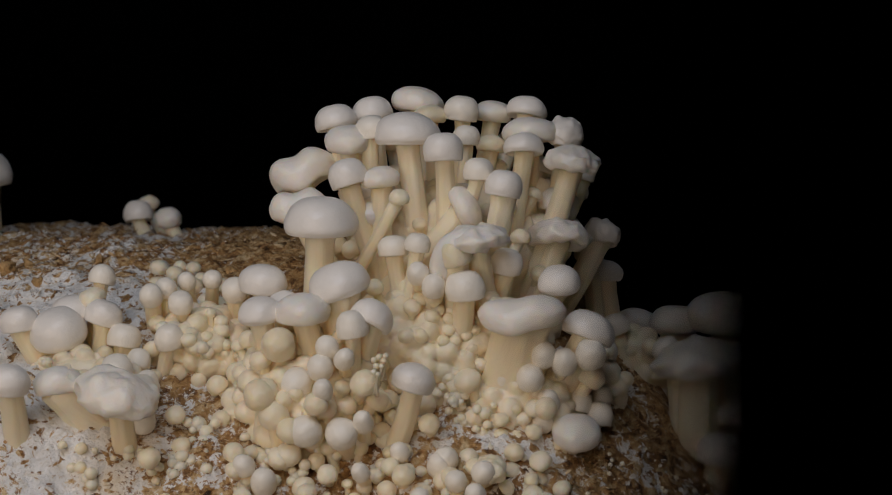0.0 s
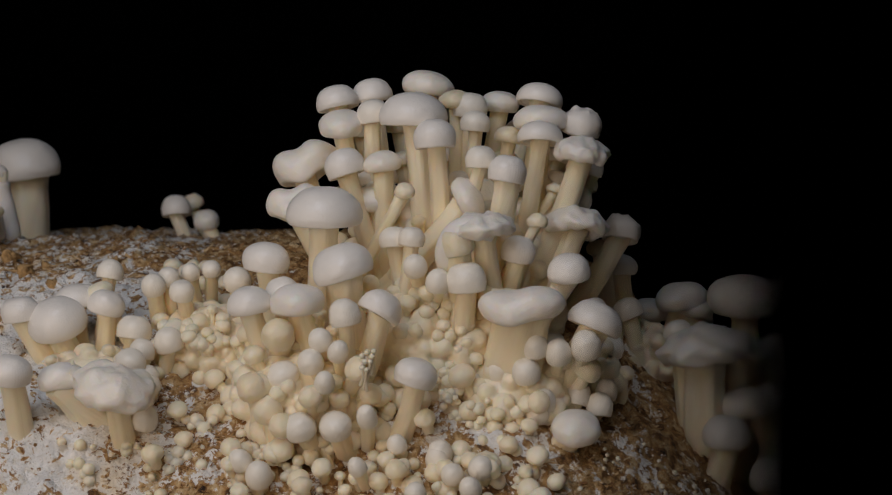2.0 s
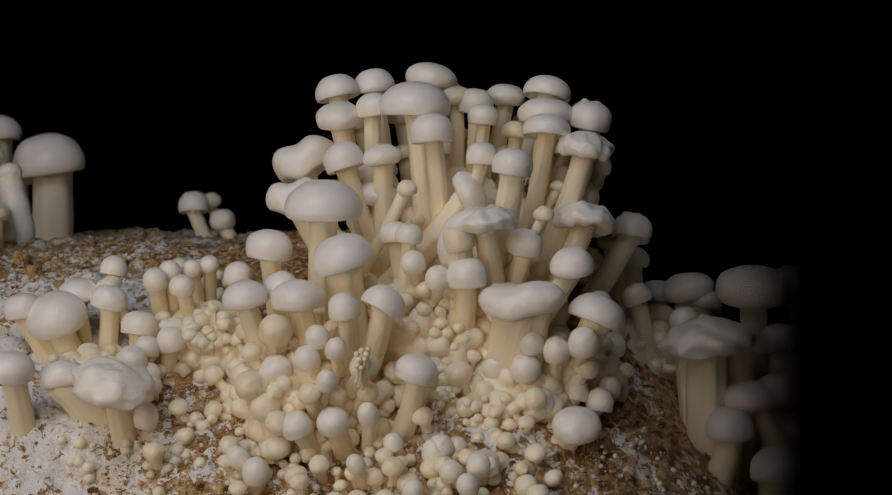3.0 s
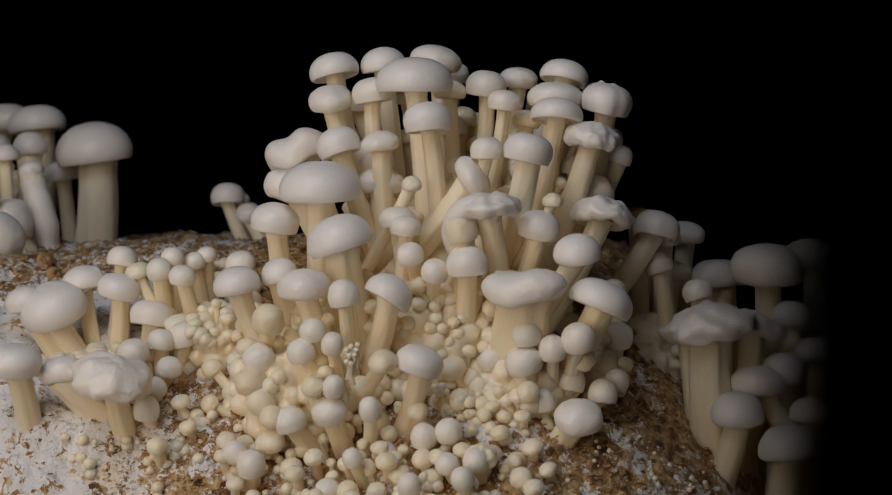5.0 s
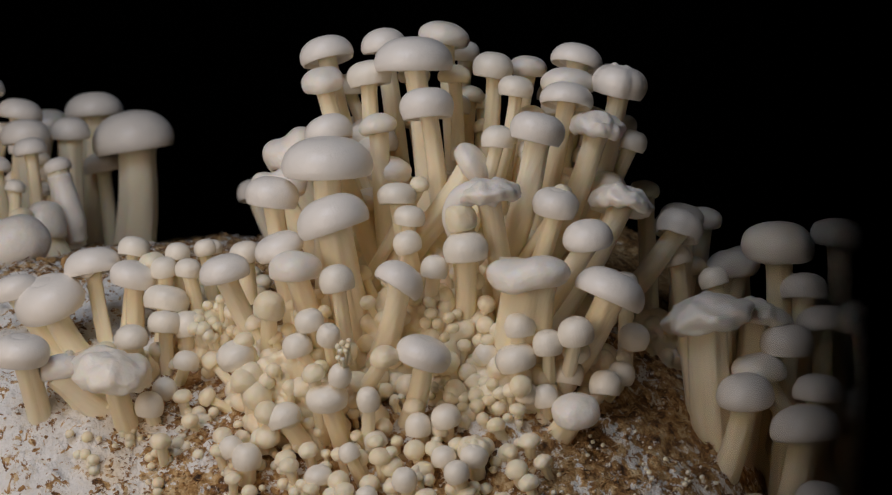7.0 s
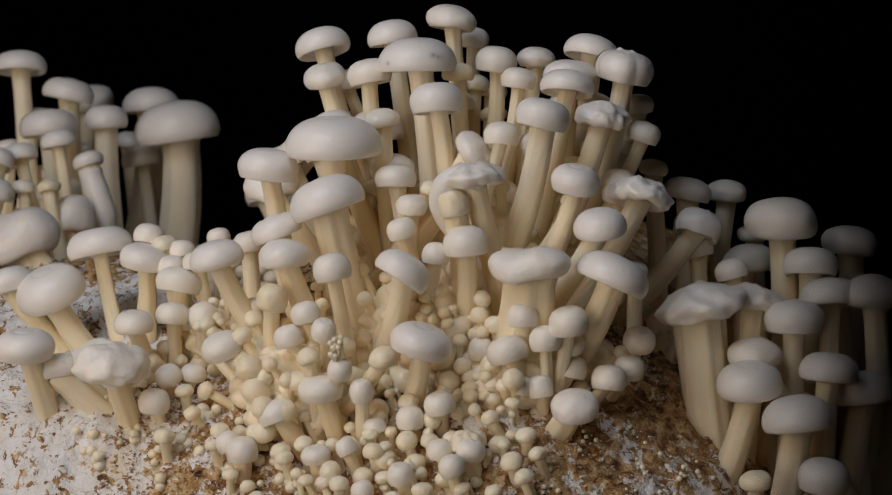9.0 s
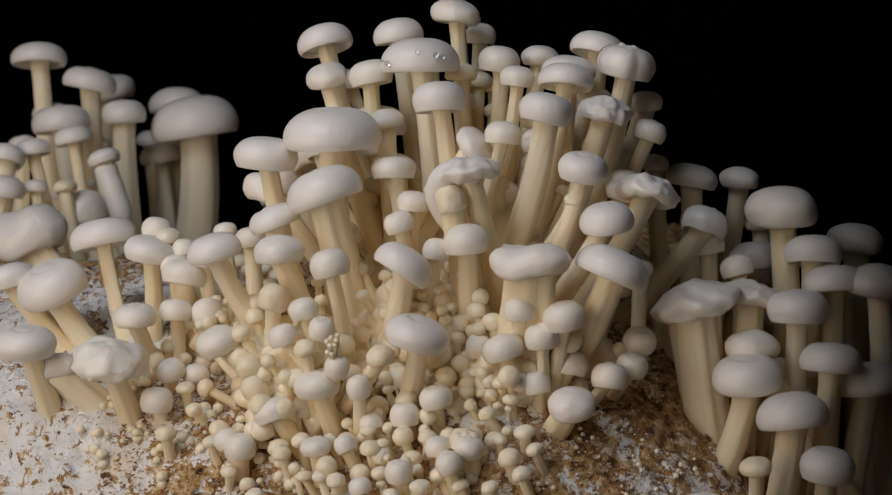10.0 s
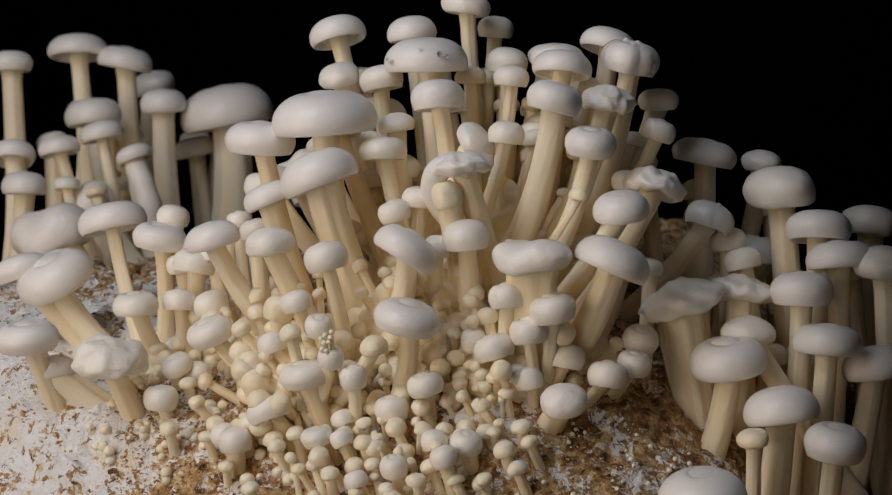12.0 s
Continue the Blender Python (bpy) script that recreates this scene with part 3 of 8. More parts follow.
mushroom('main clump', 'r', (0.0367, 0.005, 0.0438), 3.4, 0, .55,
         ((0.0, 0.0333, 0.0543, 6.8), (2.5, 0.037, 0.056, 7.7), (5.5, 0.0409, 0.0583, 7.8), (6.5, 0.0422, 0.0593, 7.8), (9.5, 0.0461, 0.062, 7.9), (12.0, 0.0494, 0.0646, 7.9)))
mushroom('main clump', 's', (0.0428, 0.022, 0.0404), 2.3, 6, .6,
         ((0.0, 0.038, 0.0511, 2.8), (2.5, 0.0404, 0.0513, 3.1), (5.5, 0.0479, 0.0534, 3.5), (6.5, 0.0492, 0.0549, 4.8), (9.5, 0.0547, 0.0566, 5.4), (12.0, 0.0587, 0.0556, 5.8)))
mushroom('main clump', 's', (0.0407, 0.03, 0.0404), 3.2, 6, .55,
         ((0.0, 0.0355, 0.0527, 3.1), (2.5, 0.039, 0.0545, 3.6), (5.5, 0.0444, 0.0584, 3.9), (6.5, 0.0458, 0.0595, 4.3), (9.5, 0.0523, 0.0652, 5.1), (12.0, 0.0575, 0.0645, 6.5)))
mushroom('main clump', 's', (0.0164, -0.006, 0.0461), 2.1, 5, .55,
         ((0.0, 0.0085, 0.0515, 3.9), (2.5, 0.0108, 0.0542, 4.2), (5.5, 0.0148, 0.0557, 4.6), (6.5, 0.0171, 0.0571, 4.6), (9.5, 0.021, 0.0578, 5.4), (12.0, 0.0239, 0.0574, 5.5)))
mushroom('main clump', 's', (0.0167, 0.02, 0.0461), 2.3, 0, .6,
         ((0.0, 0.0124, 0.0585, 4.1), (2.5, 0.0179, 0.0606, 4.2), (5.5, 0.022, 0.0638, 4.2), (6.5, 0.0228, 0.0642, 4.2), (9.5, 0.0235, 0.0619, 4.3), (12.0, 0.0253, 0.0606, 4.3)))
mushroom('main clump', 'b', (-0.0007, -0.004, 0.0408), 3.9, 0, .5,
         ((0.0, 0.0055, 0.042, 6.1), (2.5, 0.0076, 0.0441, 6.2), (5.5, 0.0102, 0.049, 6.2), (6.5, 0.0107, 0.0505, 6.2), (9.5, 0.013, 0.0547, 6.2), (12.0, 0.0147, 0.0562, 6.2)))
hooked = mushroom('main clump', 'r', (0.0158, -0.02, 0.0276), 3.3, 0, .42,
         ((0.0, 0.0072, 0.0349, 7.6), (2.5, 0.0113, 0.0376, 8.1), (5.5, 0.016, 0.0415, 8.8), (6.5, 0.0173, 0.0429, 9.2), (9.5, 0.0151, 0.0481, 9.2), (12.0, 0.0154, 0.05, 9.2)))
hook(hooked, ((3.5, -1.5, 0.5), (-2.5, -2.0, 1.8), (-7.0, -2.0, -0.5), (-9.0, -1.5, -6.0), (-8.0, 0.5, -13.0), (-7.0, 4.0, -21.0)), 3.7)
mushroom('main clump', 's', (0.0100, -0.022, 0.0278), 3.6, 0, .95,
         ((0.0, 0.0022, 0.0315, 3.9), (2.5, 0.0053, 0.0336, 4.2), (5.5, 0.0091, 0.0357, 4.3), (6.5, 0.0101, 0.0368, 4.3), (9.5, 0.0105, 0.0411, 4.4), (12.0, 0.0113, 0.0422, 4.4)))
mushroom('main clump', 'r', (0.0420, 0.005, 0.0242), 3.6, 0, .52,
         ((0.0, 0.0299, 0.0347, 7.4), (2.5, 0.036, 0.0371, 7.5), (5.5, 0.0437, 0.0379, 7.5), (6.5, 0.0467, 0.0392, 7.5), (9.5, 0.0559, 0.0403, 8.7), (12.0, 0.0604, 0.0411, 9.5)))
mushroom('main clump', 's', (0.0337, 0.015, 0.0270), 2.6, 0, .7,
         ((0.0, 0.0306, 0.0432, 5.5), (2.5, 0.0349, 0.0437, 5.5), (5.5, 0.0411, 0.0439, 5.8), (6.5, 0.0428, 0.0438, 6.0), (9.5, 0.0489, 0.0429, 6.0), (12.0, 0.0528, 0.0401, 6.0)))
mushroom('main clump', 's', (0.0265, 0.01, 0.0349), 1.7, 0, .7,
         ((0.0, 0.0234, 0.0451, 2.3), (2.5, 0.03, 0.0454, 2.6), (5.5, 0.031, 0.0458, 2.6), (6.5, 0.032, 0.0459, 2.6), (9.5, 0.0326, 0.0424, 2.6), (12.0, 0.0341, 0.04, 2.6)))
mushroom('main clump', 's', (0.0266, -0.01, 0.0282), 2.9, 7, .55,
         ((0.0, 0.0157, 0.0284, 4.2), (2.5, 0.021, 0.0312, 4.7), (5.5, 0.0286, 0.0362, 6.2), (6.5, 0.0316, 0.0386, 6.6), (9.5, 0.0421, 0.0459, 7.3), (12.0, 0.0482, 0.0528, 7.8)))
mushroom('main clump', 's', (0.0232, -0.008, 0.0325), 1.6, 0, .75,
         ((0.0, 0.0193, 0.0346, 2.5), (2.5, 0.0259, 0.0383, 2.6), (5.5, 0.0316, 0.0419, 2.8), (6.5, 0.0335, 0.0428, 2.8), (9.5, 0.0394, 0.0392, 2.8), (12.0, 0.0433, 0.0396, 2.8)))
mushroom('main clump', 's', (0.0377, -0.015, 0.0209), 3.2, 7, .54,
         ((0.0, 0.029, 0.0243, 5.3), (2.5, 0.0337, 0.0266, 5.7), (5.5, 0.0384, 0.0298, 6.6), (6.5, 0.0408, 0.0311, 6.8), (9.5, 0.0487, 0.0337, 7.6), (12.0, 0.0564, 0.0358, 8.1)))
mushroom('main clump', 'r', (0.0522, 0.03, 0.0205), 3.5, 5, .55,
         ((0.0, 0.0434, 0.0342, 4.9), (2.5, 0.0489, 0.034, 5.8), (5.5, 0.0573, 0.0324, 7.7), (6.5, 0.0601, 0.032, 7.7), (9.5, 0.0674, 0.0304, 7.7), (12.0, 0.0695, 0.0305, 8.1)))
mushroom('main clump', 's', (0.0495, 0.045, 0.0231), 2.8, 0, .6,
         ((0.0, 0.0408, 0.0276, 3.6), (2.5, 0.0428, 0.0287, 3.6), (5.5, 0.05, 0.0375, 3.6), (6.5, 0.0502, 0.0407, 3.7), (9.5, 0.052, 0.0479, 3.8), (12.0, 0.0477, 0.0485, 5.0)))
saddle = mushroom('main clump', 'l', (0.0237, -0.026, 0.0036), 8.0, 0, .38,
         ((0.0, 0.0186, 0.0171, 10.4), (2.5, 0.0211, 0.0186, 10.7), (5.5, 0.0252, 0.0216, 10.9), (6.5, 0.0269, 0.0228, 11.0), (9.5, 0.031, 0.0249, 11.1), (12.0, 0.0347, 0.0254, 11.4)))
side_stem(saddle, 4.5, 1.0, -1, 3.6, 24, -2)
mushroom('main clump', 's', (0.0390, -0.02, 0.0056), 4.4, 8, .46,
         ((0.0, 0.0357, 0.0128, 6.6), (2.5, 0.0397, 0.0144, 7.4), (5.5, 0.0444, 0.0175, 9.2), (6.5, 0.0468, 0.0179, 9.8), (9.5, 0.0515, 0.0215, 10.7), (12.0, 0.0547, 0.023, 11.2)))
mushroom('main clump', 's', (0.0357, -0.024, 0.0004), 2.1, 7, .6,
         ((0.0, 0.0357, 0.0072, 3.3), (2.5, 0.0365, 0.008, 3.6), (5.5, 0.0377, 0.0077, 4.8), (6.5, 0.0385, 0.0078, 4.9), (9.5, 0.0393, 0.0097, 6.1), (12.0, 0.0387, 0.0112, 7.2)))
mushroom('main clump', 's', (0.0314, -0.024, -0.0010), 1.8, 6, .65,
         ((0.0, 0.029, 0.0051, 2.9), (2.5, 0.0295, 0.0062, 3.4), (5.5, 0.0309, 0.0051, 3.9), (6.5, 0.0312, 0.0053, 4.2), (9.5, 0.033, 0.0051, 5.0), (12.0, 0.0316, 0.0057, 6.0)))
mushroom('main clump', 's', (0.0248, -0.024, -0.0051), 2.4, 7, .6,
         ((0.0, 0.0203, 0.0012, 2.9), (2.5, 0.0213, 0.0016, 3.9), (5.5, 0.023, 0.002, 5.7), (6.5, 0.0228, 0.0015, 6.0), (9.5, 0.0222, 0.0026, 6.5), (12.0, 0.0213, 0.0018, 6.5)))
mushroom('main clump', 's', (0.0244, -0.024, 0.0034), 2.3, 5, .65,
         ((0.0, 0.0242, 0.0068, 3.1), (2.5, 0.0239, 0.0079, 3.4), (5.5, 0.0246, 0.0091, 4.2), (6.5, 0.0245, 0.0096, 4.4), (9.5, 0.028, 0.0116, 4.7), (12.0, 0.0265, 0.0148, 5.7)))
mushroom('main clump', 's', (0.0383, 0.0025, -0.0011), 1.9, 6, .6,
         ((0.0, 0.0421, 0.0044, 3.1), (2.5, 0.044, 0.0044, 3.4), (5.5, 0.0468, 0.0055, 4.8), (6.5, 0.0495, 0.0045, 4.8), (9.5, 0.0529, 0.0013, 5.2), (12.0, 0.0545, 0.0001, 5.9)))
mushroom('main clump', 's', (0.0330, -0.014, -0.0079), 2.2, 6, .65,
         ((0.0, 0.034, -0.0065, 3.1), (2.5, 0.0345, -0.0057, 3.4), (5.5, 0.0343, -0.0039, 4.6), (6.5, 0.0345, -0.0036, 4.9), (9.5, 0.0375, -0.003, 5.5), (12.0, 0.0384, -0.0022, 6.1)))
mushroom('main clump', 's', (0.0426, -0.0075, -0.0089), 1.9, 6, .65,
         ((0.0, 0.04, -0.0062, 2.6), (2.5, 0.0425, -0.0055, 2.9), (5.5, 0.0463, -0.0048, 3.6), (6.5, 0.0473, -0.0047, 3.9), (9.5, 0.0519, -0.0046, 4.8), (12.0, 0.0547, -0.0053, 5.5)))
mushroom('main clump', 's', (0.0394, -0.0145, -0.0115), 2.0, 6, .65,
         ((0.0, 0.0391, -0.0099, 3.0), (2.5, 0.0403, -0.0084, 3.4), (5.5, 0.0431, -0.007, 4.3), (6.5, 0.0441, -0.0065, 4.6), (9.5, 0.0477, -0.0065, 5.4), (12.0, 0.0494, -0.0074, 6.3)))
mushroom('main clump', 's', (0.0345, -0.025, -0.0164), 3.9, 0, .55,
         ((0.0, 0.0322, -0.0123, 5.3), (2.5, 0.0341, -0.0124, 5.6), (5.5, 0.0372, -0.0115, 5.6), (6.5, 0.0377, -0.0114, 5.6), (9.5, 0.04, -0.0116, 6.4), (12.0, 0.0401, -0.0119, 7.2)))
mushroom('main clump', 's', (0.0293, -0.0215, -0.0112), 1.8, 4, .75,
         ((0.0, 0.0254, -0.0051, 2.7), (2.5, 0.026, -0.0065, 2.8), (5.5, 0.0283, -0.0083, 3.3), (6.5, 0.0295, -0.0085, 3.6), (9.5, 0.0302, -0.0071, 4.2), (12.0, 0.0298, -0.0069, 4.5)))
mushroom('main clump', 's', (0.0102, -0.022, 0.0135), 3.0, 4, .6,
         ((0.0, 0.0048, 0.0231, 4.9), (2.5, 0.0075, 0.0245, 5.1), (5.5, 0.0103, 0.0278, 5.7), (6.5, 0.011, 0.0293, 6.1), (9.5, 0.0137, 0.0307, 6.3), (12.0, 0.0159, 0.0312, 6.8)))
mushroom('main clump', 's', (0.0009, -0.022, 0.0166), 2.1, 4, .75,
         ((0.0, -0.0027, 0.0234, 2.9), (2.5, 0.0005, 0.0238, 3.4), (5.5, 0.0019, 0.0249, 3.9), (6.5, 0.0027, 0.0248, 4.0), (9.5, 0.0056, 0.0282, 4.1), (12.0, 0.0078, 0.0288, 4.2)))
mushroom('main clump', 's', (-0.0138, -0.03, 0.0076), 3.4, 9, .48,
         ((0.0, -0.0177, 0.0168, 5.2), (2.5, -0.0127, 0.0186, 5.7), (5.5, -0.0075, 0.0214, 6.8), (6.5, -0.0051, 0.0227, 6.9), (9.5, -0.0008, 0.0253, 8.8), (12.0, 0.0027, 0.0294, 10.6)))
mushroom('main clump', 's', (-0.0203, -0.034, 0.0103), 2.2, 7, .6,
         ((0.0, -0.0223, 0.0146, 3.8), (2.5, -0.0216, 0.0173, 4.0), (5.5, -0.0192, 0.0212, 4.3), (6.5, -0.0194, 0.0228, 4.7), (9.5, -0.0191, 0.0264, 5.8), (12.0, -0.019, 0.0283, 7.0)))
mushroom('main clump', 's', (-0.0305, -0.03, 0.0094), 3.3, 0, .55,
         ((0.0, -0.0348, 0.0181, 5.2), (2.5, -0.0341, 0.0202, 6.3), (5.5, -0.0304, 0.0237, 6.4), (6.5, -0.0312, 0.026, 6.6), (9.5, -0.0343, 0.0306, 7.2), (12.0, -0.0372, 0.0334, 7.9)))
mushroom('main clump', 's', (-0.0436, -0.028, 0.0095), 3.3, 6, .5,
         ((0.0, -0.0453, 0.0176, 5.2), (2.5, -0.047, 0.0202, 6.0), (5.5, -0.0492, 0.0248, 6.6), (6.5, -0.0507, 0.0262, 7.0), (9.5, -0.0541, 0.0316, 8.3), (12.0, -0.0555, 0.0361, 8.6)))
mushroom('main clump', 's', (-0.0380, -0.022, 0.0189), 3.7, 8, .5,
         ((0.0, -0.0397, 0.0189, 3.2), (2.5, -0.039, 0.0226, 3.8), (5.5, -0.0386, 0.0275, 5.2), (6.5, -0.0382, 0.0306, 7.0), (9.5, -0.0386, 0.038, 8.1), (12.0, -0.0405, 0.0458, 8.1)))
mushroom('main clump', 's', (-0.0060, -0.036, -0.0073), 3.1, 8, .5,
         ((0.0, -0.0073, 0.0021, 4.3), (2.5, -0.0038, 0.0025, 5.2), (5.5, 0.0005, 0.0042, 6.6), (6.5, 0.0022, 0.0046, 7.3), (9.5, 0.0045, 0.0075, 9.2), (12.0, 0.004, 0.0117, 10.1)))
mushroom('bud clump', 's', (-0.0423, -0.033, -0.0004), 2.4, 6, .55,
         ((0.0, -0.0364, 0.0009, 3.8), (2.5, -0.0385, 0.0024, 3.9), (5.5, -0.0438, 0.0054, 4.4), (6.5, -0.0468, 0.0052, 5.0), (9.5, -0.0524, 0.0076, 6.4), (12.0, -0.0561, 0.0104, 7.5)))
mushroom('bud clump', 's', (-0.0228, -0.04, -0.0149), 2.9, 7, .55,
         ((0.0, -0.0247, -0.0102, 3.6), (2.5, -0.0239, -0.0092, 3.9), (5.5, -0.0224, -0.0068, 5.0), (6.5, -0.0218, -0.0056, 5.6), (9.5, -0.0222, -0.0035, 6.6), (12.0, -0.0252, -0.0014, 7.5)))
mushroom('bud clump', 's', (-0.0325, -0.04, -0.0148), 2.8, 5, .55,
         ((0.0, -0.0334, -0.0096, 3.8), (2.5, -0.0328, -0.0098, 3.9), (5.5, -0.033, -0.0096, 4.3), (6.5, -0.0332, -0.0096, 4.6), (9.5, -0.0347, -0.0098, 5.8), (12.0, -0.0363, -0.0105, 7.0)))
mushroom('bud clump', 's', (-0.0131, -0.04, -0.0122), 1.9, 4, .8,
         ((0.0, -0.0193, -0.0073, 2.4), (2.5, -0.0155, -0.0072, 2.7), (5.5, -0.0118, -0.0072, 3.2), (6.5, -0.011, -0.0064, 3.3), (9.5, -0.011, -0.0047, 3.7), (12.0, -0.011, -0.0028, 4.4)))
mushroom('bud clump', 's', (-0.0265, -0.035, 0.0056), 2.0, 5, .6,
         ((0.0, -0.0283, 0.0097, 2.8), (2.5, -0.0279, 0.0108, 3.2), (5.5, -0.0272, 0.0121, 3.9), (6.5, -0.0269, 0.013, 4.2), (9.5, -0.0267, 0.0152, 4.5), (12.0, -0.0281, 0.0172, 5.1)))
mushroom('bud clump', 's', (-0.0293, -0.036, 0.0015), 2.0, 4, .7,
         ((0.0, -0.0303, 0.0051, 3.1), (2.5, -0.0307, 0.0057, 3.3), (5.5, -0.0305, 0.0069, 4.1), (6.5, -0.0303, 0.0071, 4.2), (9.5, -0.0322, 0.0092, 4.4), (12.0, -0.036, 0.0067, 4.4)))
mushroom('bud clump', 's', (-0.0215, -0.038, 0.0030), 1.8, 4, .7,
         ((0.0, -0.0241, 0.0073, 2.4), (2.5, -0.0231, 0.0083, 2.7), (5.5, -0.0216, 0.0089, 3.2), (6.5, -0.0212, 0.0096, 3.4), (9.5, -0.021, 0.0105, 4.0), (12.0, -0.0207, 0.0106, 4.6)))
mushroom('bud clump', 's', (-0.0434, -0.036, -0.0053), 2.1, 0, .8,
         ((0.0, -0.0445, -0.0017, 3.5), (2.5, -0.0447, -0.0005, 3.5), (5.5, -0.0436, -0.0004, 3.7), (6.5, -0.0444, -0.0011, 3.7), (9.5, -0.0422, 0.0019, 3.8), (12.0, -0.0441, 0.0005, 4.2)))
mushroom('bud clump', 's', (-0.0381, -0.033, 0.0080), 2.4, 0, .9,
         ((0.0, -0.04, 0.0102, 4.1), (2.5, -0.0383, 0.0122, 4.2), (5.5, -0.039, 0.0153, 4.3), (6.5, -0.0382, 0.0168, 4.3), (9.5, -0.0359, 0.0191, 4.3), (12.0, -0.0342, 0.0157, 4.3)))
mushroom('bud clump', 's', (-0.0133, -0.04, 0.0003), 2.2, 0, .7,
         ((0.0, -0.0186, 0.0017, 3.5), (2.5, -0.0166, 0.0044, 3.5), (5.5, -0.0075, 0.0043, 3.5), (6.5, -0.0065, 0.0046, 3.5), (9.5, -0.0044, 0.0033, 3.5), (12.0, -0.0043, 0.0052, 3.9)))
mushroom('bud clump', 's', (-0.0200, -0.042, -0.0008), 1.8, 4, .75,
         ((0.0, -0.0285, 0.0004, 2.4), (2.5, -0.025, 0.0013, 2.6), (5.5, -0.0197, -0.0015, 3.0), (6.5, -0.0179, -0.0001, 3.2), (9.5, -0.0155, 0.001, 3.7), (12.0, -0.0157, 0.0029, 4.2)))
mushroom('bud clump', 's', (-0.0265, -0.042, -0.0034), 1.8, 4, .75,
         ((0.0, -0.0305, -0.003, 2.4), (2.5, -0.0292, -0.0021, 2.6), (5.5, -0.0254, -0.0009, 2.8), (6.5, -0.0244, 0.0003, 3.1), (9.5, -0.0239, 0.0053, 3.4), (12.0, -0.027, 0.0098, 3.4)))
mushroom('bud clump', 's', (0.0053, -0.0345, -0.0188), 2.1, 6, .6,
         ((0.0, 0.0001, -0.017, 2.4), (2.5, 0.0012, -0.0163, 2.7), (5.5, 0.0063, -0.0128, 3.9), (6.5, 0.0068, -0.0117, 4.1), (9.5, 0.0073, -0.0087, 4.8), (12.0, 0.0062, -0.0058, 5.7)))
mushroom('bud clump', 's', (-0.0009, -0.035, -0.0187), 1.9, 5, .65,
         ((0.0, -0.0019, -0.0185, 2.7), (2.5, -0.0002, -0.0176, 2.7), (5.5, -0.0008, -0.0141, 3.6), (6.5, -0.0003, -0.0134, 3.6), (9.5, -0.001, -0.0124, 4.3), (12.0, -0.0035, -0.0116, 5.6)))
mushroom('bud clump', 'r', (0.0136, -0.0395, -0.0250), 2.5, 0, .7,
         ((0.0, 0.0105, -0.0188, 3.8), (2.5, 0.012, -0.0193, 4.1), (5.5, 0.0145, -0.0188, 4.2), (6.5, 0.0147, -0.0184, 4.3), (9.5, 0.0155, -0.0181, 4.3), (12.0, 0.0181, -0.0196, 4.8)))
mushroom('bud clump', 's', (-0.0220, -0.045, -0.0291), 2.4, 5, .55,
         ((0.0, -0.0244, -0.0285, 2.4), (2.5, -0.0231, -0.028, 2.7), (5.5, -0.0228, -0.0252, 3.4), (6.5, -0.0234, -0.0244, 3.7), (9.5, -0.0221, -0.0191, 4.4), (12.0, -0.0203, -0.0169, 4.8)))
mushroom('bud clump', 's', (-0.0064, -0.0365, -0.0198), 1.8, 5, .7,
         ((0.0, -0.0114, -0.0153, 2.3), (2.5, -0.01, -0.0146, 2.6), (5.5, -0.0103, -0.0184, 2.8), (6.5, -0.0112, -0.0175, 3.1), (9.5, -0.0097, -0.0142, 3.4), (12.0, -0.017, -0.0138, 3.7)))
mushroom('near side clump', 's', (-0.1002, -0.009, 0.0060), 4.0, 8, .48,
         ((0.0, -0.099, 0.0121, 7.1), (2.5, -0.1015, 0.0154, 8.4), (5.5, -0.1067, 0.0189, 10.4), (6.5, -0.109, 0.0199, 10.9), (9.5, -0.1145, 0.0246, 11.5), (12.0, -0.1199, 0.0284, 13.5)))
mushroom('near side clump', 'r', (-0.0781, -0.0415, -0.0147), 3.4, 0, .52,
         ((0.0, -0.0766, -0.0003, 8.1), (2.5, -0.0765, 0.0007, 9.4), (5.5, -0.0769, 0.0023, 10.5), (6.5, -0.0771, 0.0028, 11.1), (9.5, -0.0789, 0.0052, 12.2), (12.0, -0.0815, 0.0059, 13.2)))
mushroom('near side clump', 's', (-0.1043, -0.0455, -0.0127), 3.4, 8, .5,
         ((0.0, -0.1015, 0.0028, 4.4), (2.5, -0.1008, 0.0051, 5.8), (5.5, -0.1003, 0.0071, 7.6), (6.5, -0.0999, 0.0083, 7.9), (9.5, -0.1013, 0.0104, 8.8), (12.0, -0.1044, 0.0125, 9.6)))
mushroom('near side clump', 's', (-0.0880, 0.0, 0.0220), 2.0, 4, .6,
         ((0.0, -0.0889, 0.0243, 3.4), (2.5, -0.0882, 0.0263, 3.8), (5.5, -0.088, 0.0303, 4.7), (6.5, -0.0876, 0.0318, 4.9), (9.5, -0.085, 0.0377, 5.0), (12.0, -0.0825, 0.0427, 5.5)))
mushroom('near side clump', 's', (-0.0924, -0.006, 0.0071), 2.9, 8, .5,
         ((0.0, -0.0873, 0.0151, 4.1), (2.5, -0.0879, 0.0184, 4.7), (5.5, -0.0865, 0.0228, 6.5), (6.5, -0.0855, 0.0244, 7.0), (9.5, -0.0842, 0.0317, 7.9), (12.0, -0.0837, 0.037, 9.1)))
